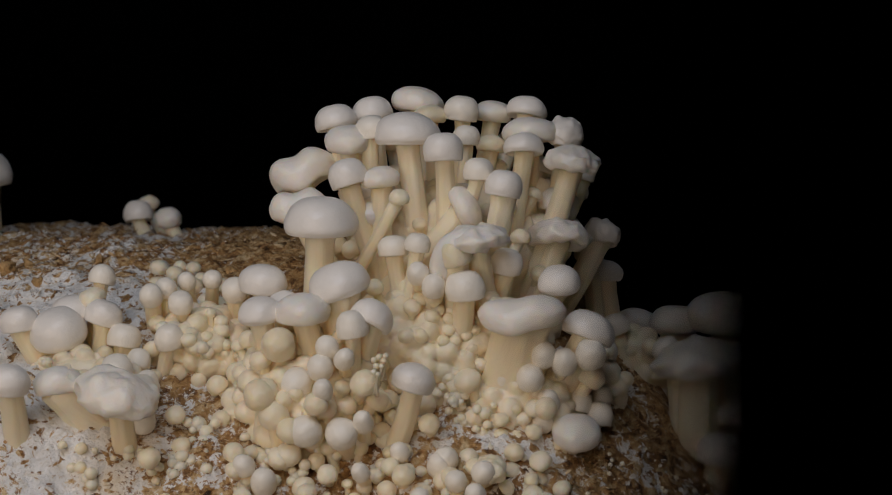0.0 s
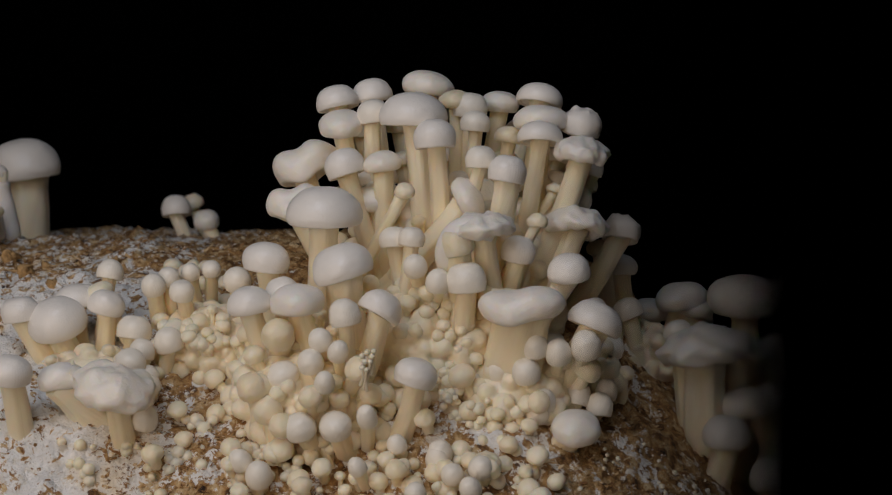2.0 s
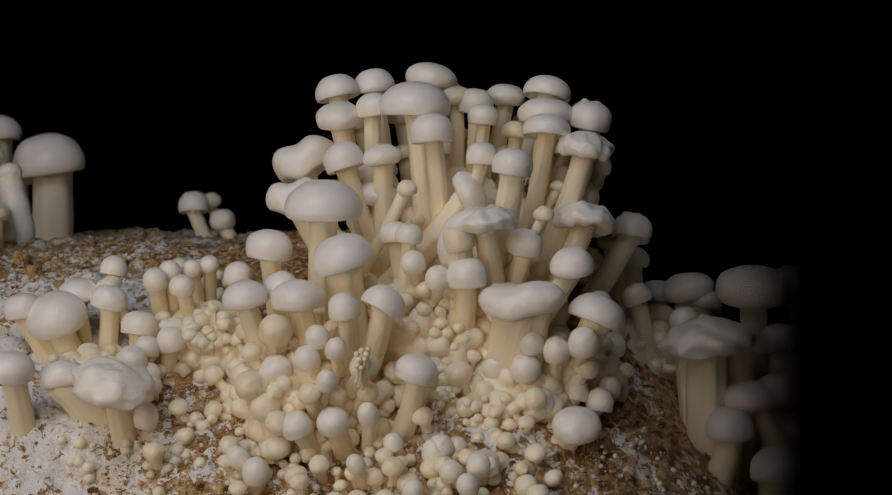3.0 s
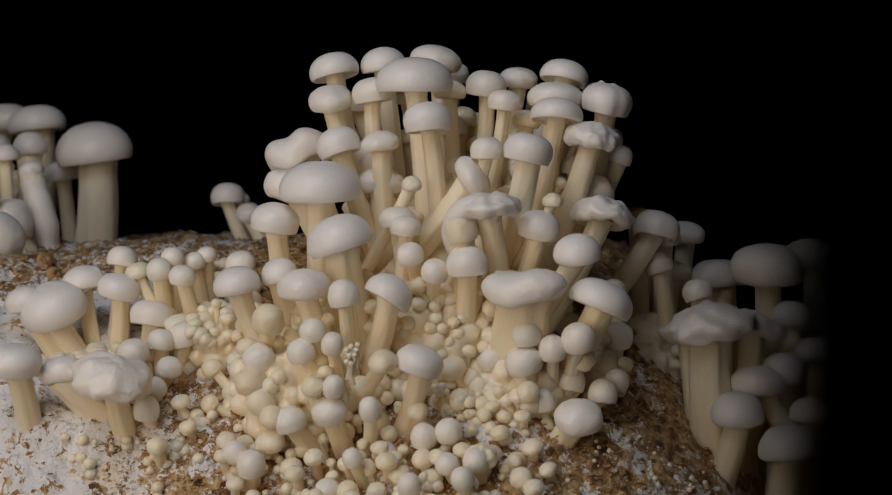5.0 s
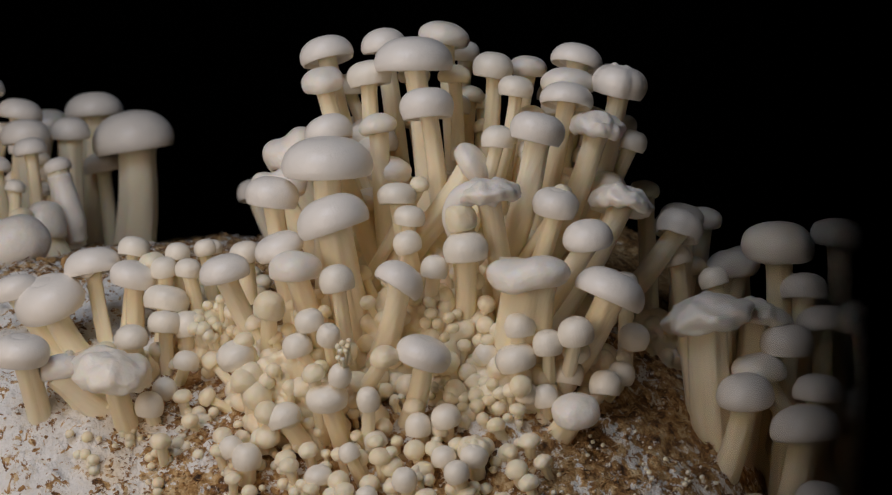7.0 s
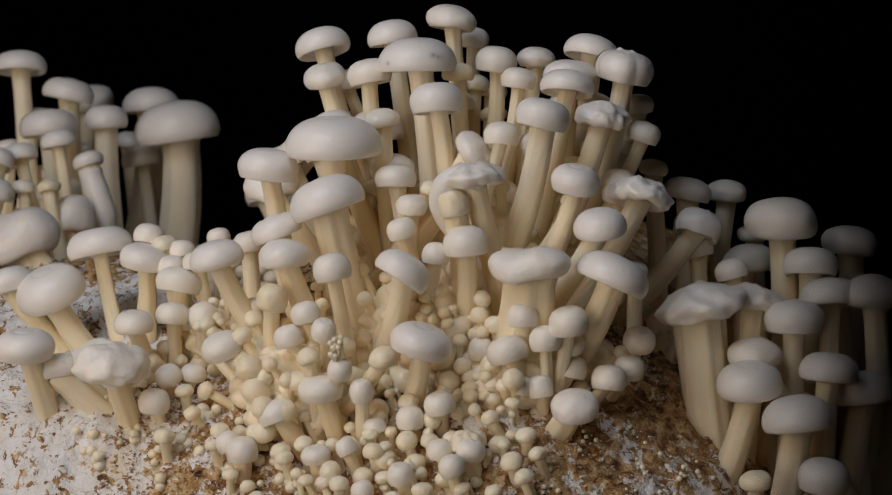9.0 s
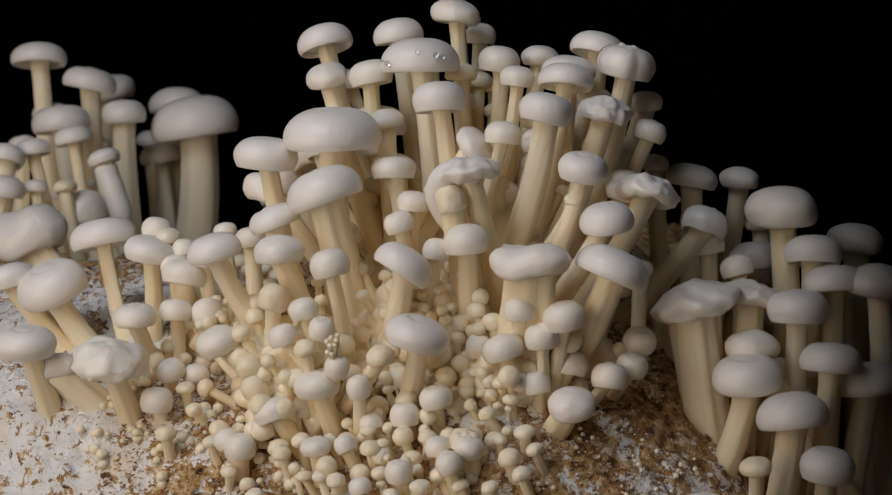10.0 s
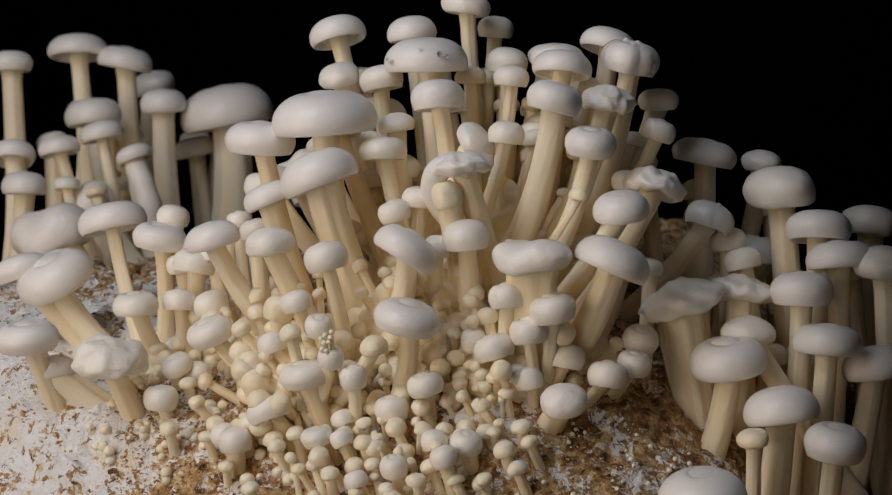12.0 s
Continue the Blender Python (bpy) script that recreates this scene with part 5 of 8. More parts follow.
mushroom('bud clump', 's', (-0.0775, -0.002, 0.0155), 2.2, 5, .6,
         ((0.0, -0.0721, 0.0215, 2.9), (2.5, -0.0724, 0.025, 3.1), (5.5, -0.0734, 0.0302, 3.5), (6.5, -0.0736, 0.0308, 3.7), (9.5, -0.0751, 0.0323, 4.2), (12.0, -0.077, 0.0337, 4.6)))
mushroom('bud clump', 's', (-0.0630, 0.002, 0.0211), 2.1, 5, .6,
         ((0.0, -0.0674, 0.023, 2.2), (2.5, -0.0675, 0.0257, 2.7), (5.5, -0.0684, 0.0288, 3.4), (6.5, -0.0677, 0.0307, 3.6), (9.5, -0.0648, 0.0357, 4.0), (12.0, -0.0622, 0.04, 4.6)))
mushroom('bud clump', 's', (-0.0673, 0.004, 0.0195), 2.0, 4, .6,
         ((0.0, -0.0609, 0.0232, 2.5), (2.5, -0.0627, 0.0264, 2.7), (5.5, -0.0658, 0.0302, 3.0), (6.5, -0.0659, 0.0312, 3.1), (9.5, -0.0658, 0.0349, 3.4), (12.0, -0.0663, 0.0378, 3.6)))
mushroom('bud clump', 's', (-0.0780, -0.006, 0.0126), 2.5, 5, .6,
         ((0.0, -0.0752, 0.02, 3.0), (2.5, -0.0754, 0.0232, 3.4), (5.5, -0.0759, 0.0269, 3.8), (6.5, -0.0762, 0.027, 4.0), (9.5, -0.0765, 0.0278, 4.8), (12.0, -0.0775, 0.0287, 5.4)))
mushroom('bud clump', 's', (-0.0681, -0.008, 0.0139), 2.3, 5, .6,
         ((0.0, -0.0674, 0.0181, 3.2), (2.5, -0.0677, 0.0215, 3.4), (5.5, -0.0689, 0.0253, 3.8), (6.5, -0.0687, 0.0262, 3.8), (9.5, -0.0677, 0.029, 4.3), (12.0, -0.0665, 0.0314, 4.5)))
mushroom('bud clump', 's', (-0.0547, -0.004, 0.0177), 2.6, 5, .6,
         ((0.0, -0.054, 0.0213, 3.4), (2.5, -0.0538, 0.0243, 3.9), (5.5, -0.0538, 0.0282, 4.6), (6.5, -0.0535, 0.0295, 4.8), (9.5, -0.0537, 0.0337, 5.1), (12.0, -0.0539, 0.0369, 5.3)))
mushroom('main clump', 's', (0.0163, 0.0158, 0.0381), 2.2, 6, .55,
         ((0.0, 0.0149, 0.0461, 3.2), (2.5, 0.0177, 0.0489, 3.8), (5.5, 0.0212, 0.0522, 4.3), (6.5, 0.0228, 0.0538, 4.4), (9.5, 0.0245, 0.0562, 4.8), (12.0, 0.0249, 0.0581, 5.2)))
mushroom('main clump', 's', (0.0255, 0.0274, 0.0491), 2.0, 6, .55,
         ((0.0, 0.0272, 0.0524, 3.3), (2.5, 0.0318, 0.0548, 4.1), (5.5, 0.0368, 0.0599, 5.1), (6.5, 0.0385, 0.0616, 5.4), (9.5, 0.04, 0.0662, 5.7), (12.0, 0.0404, 0.0687, 6.0)))
mushroom('main clump', 's', (0.0117, 0.0414, 0.0440), 2.5, 6, .55,
         ((0.0, 0.0151, 0.0479, 2.6), (2.5, 0.0152, 0.0515, 3.1), (5.5, 0.0189, 0.0569, 3.6), (6.5, 0.0194, 0.059, 3.8), (9.5, 0.0209, 0.0632, 3.8), (12.0, 0.0225, 0.0649, 4.0)))
mushroom('main clump', 's', (-0.0156, 0.0177, 0.0457), 2.5, 6, .55,
         ((0.0, -0.022, 0.043, 6.0), (2.5, -0.0216, 0.0478, 6.8), (5.5, -0.0233, 0.0564, 7.9), (7.0, -0.0232, 0.0601, 8.3), (9.5, -0.0223, 0.0643, 8.9), (12.0, -0.0238, 0.0678, 10.0)))
mushroom('main clump', 's', (0.0177, 0.0413, 0.0526), 2.1, 6, .55,
         ((0.0, 0.0183, 0.0595, 3.7), (2.5, 0.0201, 0.0627, 4.7), (5.5, 0.0243, 0.0684, 4.7), (6.5, 0.0253, 0.07, 4.7), (9.5, 0.0289, 0.0726, 5.3), (12.0, 0.0313, 0.0731, 5.3)))
mushroom('main clump', 's', (0.0232, 0.0353, 0.0419), 2.2, 6, .55,
         ((0.0, 0.02, 0.0408, 3.1), (2.5, 0.0227, 0.0443, 3.8), (5.5, 0.0274, 0.05, 4.3), (6.5, 0.0291, 0.0523, 4.6), (9.5, 0.0354, 0.0577, 5.2), (12.0, 0.0389, 0.0619, 5.4)))
mushroom('main clump', 's', (0.0250, 0.0348, 0.0426), 2.6, 6, .55,
         ((0.0, 0.0292, 0.0499, 4.1), (2.5, 0.0314, 0.0525, 4.9), (5.5, 0.0348, 0.0566, 5.0), (6.5, 0.0357, 0.058, 5.2), (9.5, 0.039, 0.0608, 5.6), (12.0, 0.0414, 0.0625, 5.6)))
mushroom('main clump', 's', (0.0237, 0.0256, 0.0195), 2.5, 6, .55,
         ((0.0, 0.022, 0.0351, 4.1), (2.5, 0.0267, 0.0374, 4.1), (5.5, 0.0314, 0.0394, 4.2), (6.5, 0.0329, 0.0403, 4.2), (9.5, 0.0368, 0.0397, 4.7), (12.0, 0.0388, 0.0395, 5.0)))
mushroom('main clump', 's', (0.0068, 0.0073, 0.0349), 2.0, 6, .55,
         ((0.0, 0.0042, 0.046, 2.6), (2.5, 0.0035, 0.0491, 2.9), (5.5, 0.0041, 0.052, 3.4), (6.5, 0.0049, 0.0536, 3.6), (9.5, 0.0082, 0.055, 3.9), (12.0, 0.009, 0.0553, 3.9)))
mushroom('main clump', 's', (0.0178, 0.0109, 0.0364), 2.0, 6, .55,
         ((0.0, 0.0148, 0.0445, 2.7), (2.5, 0.0179, 0.0472, 3.2), (5.5, 0.0217, 0.0505, 3.7), (6.5, 0.0235, 0.052, 3.7), (9.5, 0.0256, 0.0544, 4.0), (12.0, 0.0263, 0.0562, 4.3)))
mushroom('main clump', 's', (0.0227, 0.0377, 0.0444), 2.0, 6, .55,
         ((0.0, 0.0201, 0.0432, 3.2), (2.5, 0.0227, 0.0466, 3.8), (5.5, 0.0273, 0.0523, 4.5), (6.5, 0.0289, 0.0546, 4.8), (9.5, 0.0351, 0.06, 5.4), (12.0, 0.0384, 0.0645, 5.7)))
mushroom('main clump', 's', (0.0344, 0.0123, 0.0229), 2.2, 6, .55,
         ((0.0, 0.0321, 0.0334, 5.1), (2.5, 0.0365, 0.0354, 5.4), (5.5, 0.0413, 0.0371, 5.4), (6.5, 0.0433, 0.0382, 5.4), (9.5, 0.0489, 0.0402, 5.9), (12.0, 0.0522, 0.0419, 6.1)))
mushroom('main clump', 's', (-0.0099, 0.0341, 0.0485), 2.7, 6, .55,
         ((0.0, -0.0146, 0.0505, 3.7), (2.5, -0.0134, 0.0551, 4.0), (5.5, -0.0139, 0.0615, 4.1), (6.5, -0.0133, 0.0641, 4.1), (9.5, -0.0129, 0.0687, 4.4), (12.0, -0.0119, 0.0706, 4.5)))
mushroom('main clump', 's', (0.0008, 0.0371, 0.0552), 2.3, 6, .55,
         ((0.0, -0.0016, 0.0575, 3.7), (2.5, -0.0002, 0.0604, 4.1), (5.5, 0.0013, 0.0674, 4.5), (6.5, 0.0019, 0.0704, 4.6), (9.5, 0.0028, 0.0753, 5.0), (12.0, 0.0047, 0.0767, 5.0)))
mushroom('main clump', 's', (0.0186, 0.0219, 0.0417), 2.0, 6, .55,
         ((0.0, 0.0195, 0.0439, 3.8), (2.5, 0.0212, 0.0473, 4.0), (5.5, 0.0258, 0.0523, 4.8), (6.5, 0.0275, 0.0544, 5.1), (9.5, 0.0294, 0.0582, 5.1), (12.0, 0.0295, 0.0617, 5.4)))
mushroom('main clump', 's', (-0.0022, 0.0319, 0.0475), 2.3, 6, .55,
         ((0.0, -0.0032, 0.0532, 3.8), (2.5, -0.0021, 0.0568, 4.4), (5.5, -0.0014, 0.0648, 5.1), (6.5, -0.0015, 0.0681, 5.3), (9.5, -0.0015, 0.0693, 5.3), (12.0, -0.0005, 0.0691, 5.7)))
mushroom('main clump', 's', (0.0065, 0.0287, 0.0384), 2.5, 6, .55,
         ((0.0, 0.0069, 0.0502, 2.6), (2.5, 0.0075, 0.0521, 2.8), (5.5, 0.0096, 0.0562, 3.2), (6.5, 0.0107, 0.0582, 3.2), (9.5, 0.0113, 0.0599, 3.5), (12.0, 0.0125, 0.0594, 3.5)))
mushroom('main clump', 's', (0.0273, 0.0192, 0.0342), 2.6, 6, .55,
         ((0.0, 0.0261, 0.0465, 3.5), (2.5, 0.0305, 0.0481, 3.9), (5.5, 0.0356, 0.0506, 4.4), (6.5, 0.0373, 0.0515, 4.5), (9.5, 0.0407, 0.0531, 4.5), (12.0, 0.0423, 0.0537, 4.9)))
mushroom('main clump', 's', (0.0309, 0.0292, 0.0343), 2.2, 6, .55,
         ((0.0, 0.0369, 0.0458, 2.8), (2.5, 0.0387, 0.0469, 3.2), (5.5, 0.0429, 0.0492, 3.3), (6.5, 0.0438, 0.0506, 3.7), (9.5, 0.0471, 0.0529, 3.9), (12.0, 0.0495, 0.0538, 3.9)))
mushroom('main clump', 's', (0.0223, 0.0253, 0.0221), 2.1, 6, .55,
         ((0.0, 0.0219, 0.0426, 3.1), (2.5, 0.0262, 0.044, 3.1), (5.5, 0.0305, 0.0457, 3.2), (6.5, 0.0316, 0.0459, 3.3), (9.5, 0.0342, 0.0442, 3.3), (12.0, 0.0365, 0.0421, 3.3)))
mushroom('main clump', 's', (0.0183, 0.0355, 0.0469), 2.7, 6, .55,
         ((0.0, 0.0178, 0.0591, 3.1), (2.5, 0.0217, 0.062, 3.6), (5.5, 0.0259, 0.0663, 3.7), (6.5, 0.0266, 0.0675, 3.9), (9.5, 0.0292, 0.0675, 4.1), (12.0, 0.0314, 0.0672, 4.3)))
mushroom('main clump', 's', (-0.0260, 0.0148, 0.0371), 2.4, 6, .55,
         ((0.0, -0.0345, 0.0326, 2.7), (2.5, -0.0348, 0.0386, 2.9), (5.5, -0.0351, 0.0471, 3.9), (6.5, -0.0363, 0.0503, 4.1), (9.5, -0.039, 0.057, 4.7), (12.0, -0.0404, 0.0598, 5.2)))
mushroom('main clump', 's', (-0.0157, 0.0119, 0.0378), 2.2, 6, .55,
         ((0.0, -0.0217, 0.0461, 3.3), (2.5, -0.0224, 0.0501, 3.7), (5.5, -0.0248, 0.0557, 4.4), (6.5, -0.0261, 0.058, 4.7), (9.5, -0.026, 0.0602, 4.7), (12.0, -0.0246, 0.0597, 4.7)))
mushroom('main clump', 's', (-0.0133, 0.0174, 0.0375), 2.4, 6, .55,
         ((0.0, -0.0188, 0.0455, 2.3), (2.5, -0.0191, 0.0502, 2.5), (5.5, -0.0204, 0.056, 3.3), (6.5, -0.0213, 0.0587, 3.5), (9.5, -0.0221, 0.0607, 3.5), (12.0, -0.0199, 0.0594, 3.5)))
mushroom('main clump', 's', (0.0104, 0.0182, 0.0383), 2.5, 6, .55,
         ((0.0, 0.0073, 0.0488, 2.3), (2.5, 0.0091, 0.0522, 2.6), (5.5, 0.0138, 0.0554, 2.9), (6.5, 0.0155, 0.057, 3.0), (9.5, 0.017, 0.0589, 3.2), (12.0, 0.0166, 0.0588, 3.3)))
mushroom('main clump', 's', (0.0198, 0.0346, 0.0425), 2.0, 6, .55,
         ((0.0, 0.0197, 0.0458, 3.5), (2.5, 0.0212, 0.0495, 4.1), (5.5, 0.0261, 0.0547, 5.1), (6.5, 0.0273, 0.0569, 5.5), (9.5, 0.0306, 0.0606, 5.6), (12.0, 0.0337, 0.0627, 6.0)))
mushroom('main clump', 's', (0.0161, 0.0315, 0.0248), 2.6, 6, .55,
         ((0.0, 0.015, 0.0302, 2.7), (2.5, 0.0185, 0.0329, 2.9), (5.5, 0.0219, 0.0374, 3.4), (6.5, 0.0231, 0.0391, 3.5), (9.5, 0.0264, 0.042, 3.8), (12.0, 0.0284, 0.0453, 4.0)))
mushroom('main clump', 's', (-0.0228, 0.0321, 0.0459), 2.5, 6, .55,
         ((0.0, -0.0259, 0.0486, 4.2), (2.5, -0.0265, 0.0541, 4.3), (5.5, -0.029, 0.0614, 5.0), (6.5, -0.0298, 0.0635, 5.1), (9.5, -0.0327, 0.067, 5.4), (12.0, -0.0322, 0.0689, 5.5)))
mushroom('main clump', 's', (-0.0179, 0.0156, 0.0273), 2.6, 6, .55,
         ((0.0, -0.0235, 0.0373, 3.3), (2.5, -0.0237, 0.0407, 3.5), (5.5, -0.0257, 0.0461, 3.8), (6.5, -0.0263, 0.0477, 4.0), (9.5, -0.0267, 0.0493, 4.0), (12.0, -0.0269, 0.0494, 4.1)))
mushroom('main clump', 's', (-0.0215, 0.0264, 0.0566), 2.1, 6, .55,
         ((0.0, -0.0254, 0.0583, 3.5), (2.5, -0.0262, 0.0642, 3.8), (5.5, -0.0287, 0.072, 5.1), (6.5, -0.0303, 0.0748, 5.4), (9.5, -0.0335, 0.0781, 5.6), (12.0, -0.0316, 0.0795, 5.7)))
mushroom('main clump', 's', (0.0031, 0.0416, 0.0535), 3.0, 0, .55,
         ((0.0, 0.0029, 0.0549, 3.4), (2.5, 0.0038, 0.0589, 4.1), (5.5, 0.0053, 0.0656, 4.1), (6.5, 0.006, 0.0681, 4.1), (9.5, 0.0074, 0.0732, 4.4), (12.0, 0.0092, 0.075, 4.5)))
mushroom('main clump', 's', (0.0123, 0.0322, 0.0185), 2.6, 0, .55,
         ((0.0, 0.0109, 0.0203, 3.1), (2.5, 0.0126, 0.0222, 3.4), (5.5, 0.0157, 0.0281, 4.3), (6.5, 0.017, 0.0306, 4.4), (9.5, 0.0205, 0.0359, 4.8), (12.0, 0.0229, 0.0393, 5.0)))
mushroom('main clump', 's', (-0.0092, 0.0388, 0.0631), 3.1, 0, .55,
         ((0.0, -0.0142, 0.0596, 3.8), (2.5, -0.0145, 0.0655, 4.1), (5.5, -0.0142, 0.0738, 4.6), (6.5, -0.0144, 0.0771, 4.6), (9.5, -0.0131, 0.083, 5.3), (12.0, -0.0104, 0.0853, 5.3)))
mushroom('main clump', 's', (0.0137, 0.0256, 0.0466), 2.9, 0, .55,
         ((0.0, 0.0131, 0.0527, 3.0), (2.5, 0.0162, 0.0543, 3.4), (5.5, 0.0199, 0.06, 4.1), (6.5, 0.0211, 0.062, 4.2), (9.5, 0.0219, 0.0653, 4.3), (12.0, 0.0227, 0.067, 4.6)))
mushroom('main clump', 's', (-0.0072, 0.0139, 0.0274), 2.4, 0, .55,
         ((0.0, -0.009, 0.0359, 2.6), (2.5, -0.0105, 0.0401, 2.9), (5.5, -0.0126, 0.0447, 3.6), (6.5, -0.0133, 0.0469, 3.8), (9.5, -0.0116, 0.049, 3.8), (12.0, -0.0107, 0.0488, 3.9)))
mushroom('main clump', 's', (0.0176, 0.042, 0.0180), 3.0, 0, .55,
         ((0.0, 0.0229, 0.0339, 2.7), (2.5, 0.0243, 0.0356, 3.1), (5.5, 0.0276, 0.0386, 3.1), (6.5, 0.0284, 0.0393, 3.1), (9.5, 0.0312, 0.0402, 3.1), (12.0, 0.0326, 0.0387, 3.2)))
mushroom('main clump', 's', (0.0199, 0.0404, 0.0486), 2.6, 0, .55,
         ((0.0, 0.0238, 0.0547, 3.4), (2.5, 0.026, 0.0572, 4.2), (5.5, 0.0303, 0.0629, 4.8), (6.5, 0.0314, 0.0644, 4.9), (9.5, 0.0332, 0.0683, 5.3), (12.0, 0.0345, 0.0689, 5.4)))
mushroom('main clump', 's', (0.0151, 0.0176, 0.0313), 2.8, 0, .55,
         ((0.0, 0.015, 0.0396, 3.3), (2.5, 0.0176, 0.0425, 3.8), (5.5, 0.0207, 0.0456, 4.4), (6.5, 0.0223, 0.0472, 4.4), (9.5, 0.0237, 0.0497, 4.9), (12.0, 0.0238, 0.0514, 5.3)))
mushroom('main clump', 's', (-0.0126, 0.0112, 0.0361), 3.2, 0, .55,
         ((0.0, -0.0184, 0.0422, 4.2), (2.5, -0.0182, 0.0468, 4.8), (5.5, -0.0201, 0.0541, 5.7), (7.0, -0.0213, 0.057, 6.0), (9.5, -0.0209, 0.0577, 6.1), (12.0, -0.0201, 0.0578, 6.5)))
mushroom('main clump', 's', (-0.0166, 0.0234, 0.0417), 3.2, 0, .55,
         ((0.0, -0.0189, 0.0446, 4.7), (2.5, -0.0201, 0.0502, 5.4), (5.5, -0.0233, 0.0587, 6.3), (6.5, -0.0246, 0.0622, 6.3), (9.5, -0.0254, 0.0635, 6.6), (12.0, -0.0241, 0.064, 7.1)))
mushroom('main clump', 's', (-0.0218, 0.0286, 0.0440), 3.2, 0, .55,
         ((0.0, -0.0241, 0.0458, 3.5), (2.5, -0.0255, 0.0516, 3.8), (5.5, -0.0286, 0.0591, 4.7), (6.5, -0.0303, 0.0618, 4.9), (9.5, -0.033, 0.0656, 5.2), (12.0, -0.0312, 0.0668, 5.2)))
mushroom('main clump', 's', (0.0111, 0.0351, 0.0338), 3.3, 0, .55,
         ((0.0, 0.013, 0.0472, 2.8), (2.5, 0.0158, 0.0498, 3.1), (5.5, 0.0189, 0.0542, 3.1), (6.5, 0.0193, 0.0552, 3.1), (9.5, 0.0202, 0.0553, 3.1), (12.0, 0.0211, 0.0546, 3.1)))
mushroom('main clump', 's', (0.0033, 0.0393, 0.0466), 3.0, 0, .55,
         ((0.0, 0.0029, 0.0483, 3.4), (2.5, 0.0038, 0.0523, 4.1), (5.5, 0.0054, 0.0589, 4.1), (6.5, 0.0061, 0.0613, 4.1), (9.5, 0.0076, 0.0662, 4.5), (12.0, 0.0095, 0.0679, 4.5)))
mushroom('main clump', 's', (-0.0151, 0.0124, 0.0262), 2.5, 0, .55,
         ((0.0, -0.0218, 0.0251, 4.6), (2.5, -0.0213, 0.0295, 5.3), (5.5, -0.0229, 0.0376, 6.1), (6.5, -0.0225, 0.0411, 6.4), (9.5, -0.0218, 0.045, 6.9), (12.0, -0.0232, 0.048, 7.8)))
mushroom('main clump', 's', (0.0253, 0.0143, 0.0324), 2.5, 0, .55,
         ((0.0, 0.0249, 0.0373, 3.6), (2.5, 0.027, 0.0401, 4.1), (5.5, 0.0314, 0.0435, 4.9), (6.5, 0.0326, 0.0454, 5.1), (9.5, 0.0354, 0.0491, 5.1), (12.0, 0.0385, 0.0519, 5.2)))
mushroom('main clump', 's', (-0.0227, 0.0314, 0.0446), 3.1, 0, .55,
         ((0.0, -0.0274, 0.0406, 4.4), (2.5, -0.0292, 0.0453, 4.7), (5.5, -0.0308, 0.0537, 5.4), (6.5, -0.0311, 0.057, 5.7), (9.5, -0.0306, 0.0635, 6.6), (12.0, -0.032, 0.0675, 7.1)))
mushroom('main clump', 's', (0.0152, 0.0365, 0.0246), 3.1, 0, .55,
         ((0.0, 0.0153, 0.025, 3.3), (2.5, 0.0166, 0.028, 3.8), (5.5, 0.0202, 0.0338, 4.3), (6.5, 0.0213, 0.0358, 4.4), (9.5, 0.0257, 0.0414, 4.8), (12.0, 0.0279, 0.0453, 5.0)))
mushroom('main clump', 's', (0.0279, 0.0347, 0.0203), 3.1, 0, .55,
         ((0.0, 0.0273, 0.0299, 4.7), (2.5, 0.0308, 0.0328, 5.2), (5.5, 0.036, 0.0361, 5.4), (6.5, 0.0378, 0.0376, 5.4), (9.5, 0.0438, 0.0393, 6.3), (12.0, 0.0466, 0.0402, 6.6)))
mushroom('main clump', 's', (-0.0237, 0.029, 0.0428), 3.5, 0, .55,
         ((0.0, -0.0256, 0.0453, 3.3), (2.5, -0.0268, 0.0512, 3.6), (5.5, -0.0298, 0.059, 4.8), (6.5, -0.0316, 0.0616, 5.1), (9.5, -0.0353, 0.0647, 5.3), (12.0, -0.0339, 0.0657, 5.4)))
mushroom('main clump', 's', (0.0281, 0.0276, 0.0209), 2.6, 0, .55,
         ((0.0, 0.0332, 0.0366, 4.1), (2.5, 0.0359, 0.0378, 4.5), (5.5, 0.0392, 0.0392, 4.6), (6.5, 0.0402, 0.0398, 4.7), (9.5, 0.0434, 0.0409, 4.7), (12.0, 0.0457, 0.0407, 4.7)))
mushroom('main clump', 's', (0.0088, 0.0333, 0.0253), 3.2, 0, .55,
         ((0.0, 0.0105, 0.031, 3.0), (2.5, 0.0109, 0.0333, 3.3), (5.5, 0.0143, 0.0389, 4.5), (6.5, 0.0151, 0.0415, 4.7), (9.5, 0.0156, 0.045, 4.7), (12.0, 0.0176, 0.0463, 4.9)))
mushroom('main clump', 's', (0.0207, 0.0326, 0.0086), 3.5, 0, .55,
         ((0.0, 0.0223, 0.0246, 3.8), (2.5, 0.0264, 0.0269, 3.8), (5.5, 0.0303, 0.0289, 3.8), (6.5, 0.0316, 0.0299, 3.8), (9.5, 0.0348, 0.0292, 4.2), (12.0, 0.0361, 0.029, 4.6)))
mushroom('main clump', 's', (-0.0058, 0.0092, 0.0204), 2.6, 0, .55,
         ((0.0, -0.0104, 0.0305, 3.2), (2.5, -0.0108, 0.0339, 3.5), (5.5, -0.0116, 0.0384, 4.0), (6.5, -0.0112, 0.0399, 4.2), (9.5, -0.0092, 0.0414, 4.3), (12.0, -0.0092, 0.0416, 4.3)))
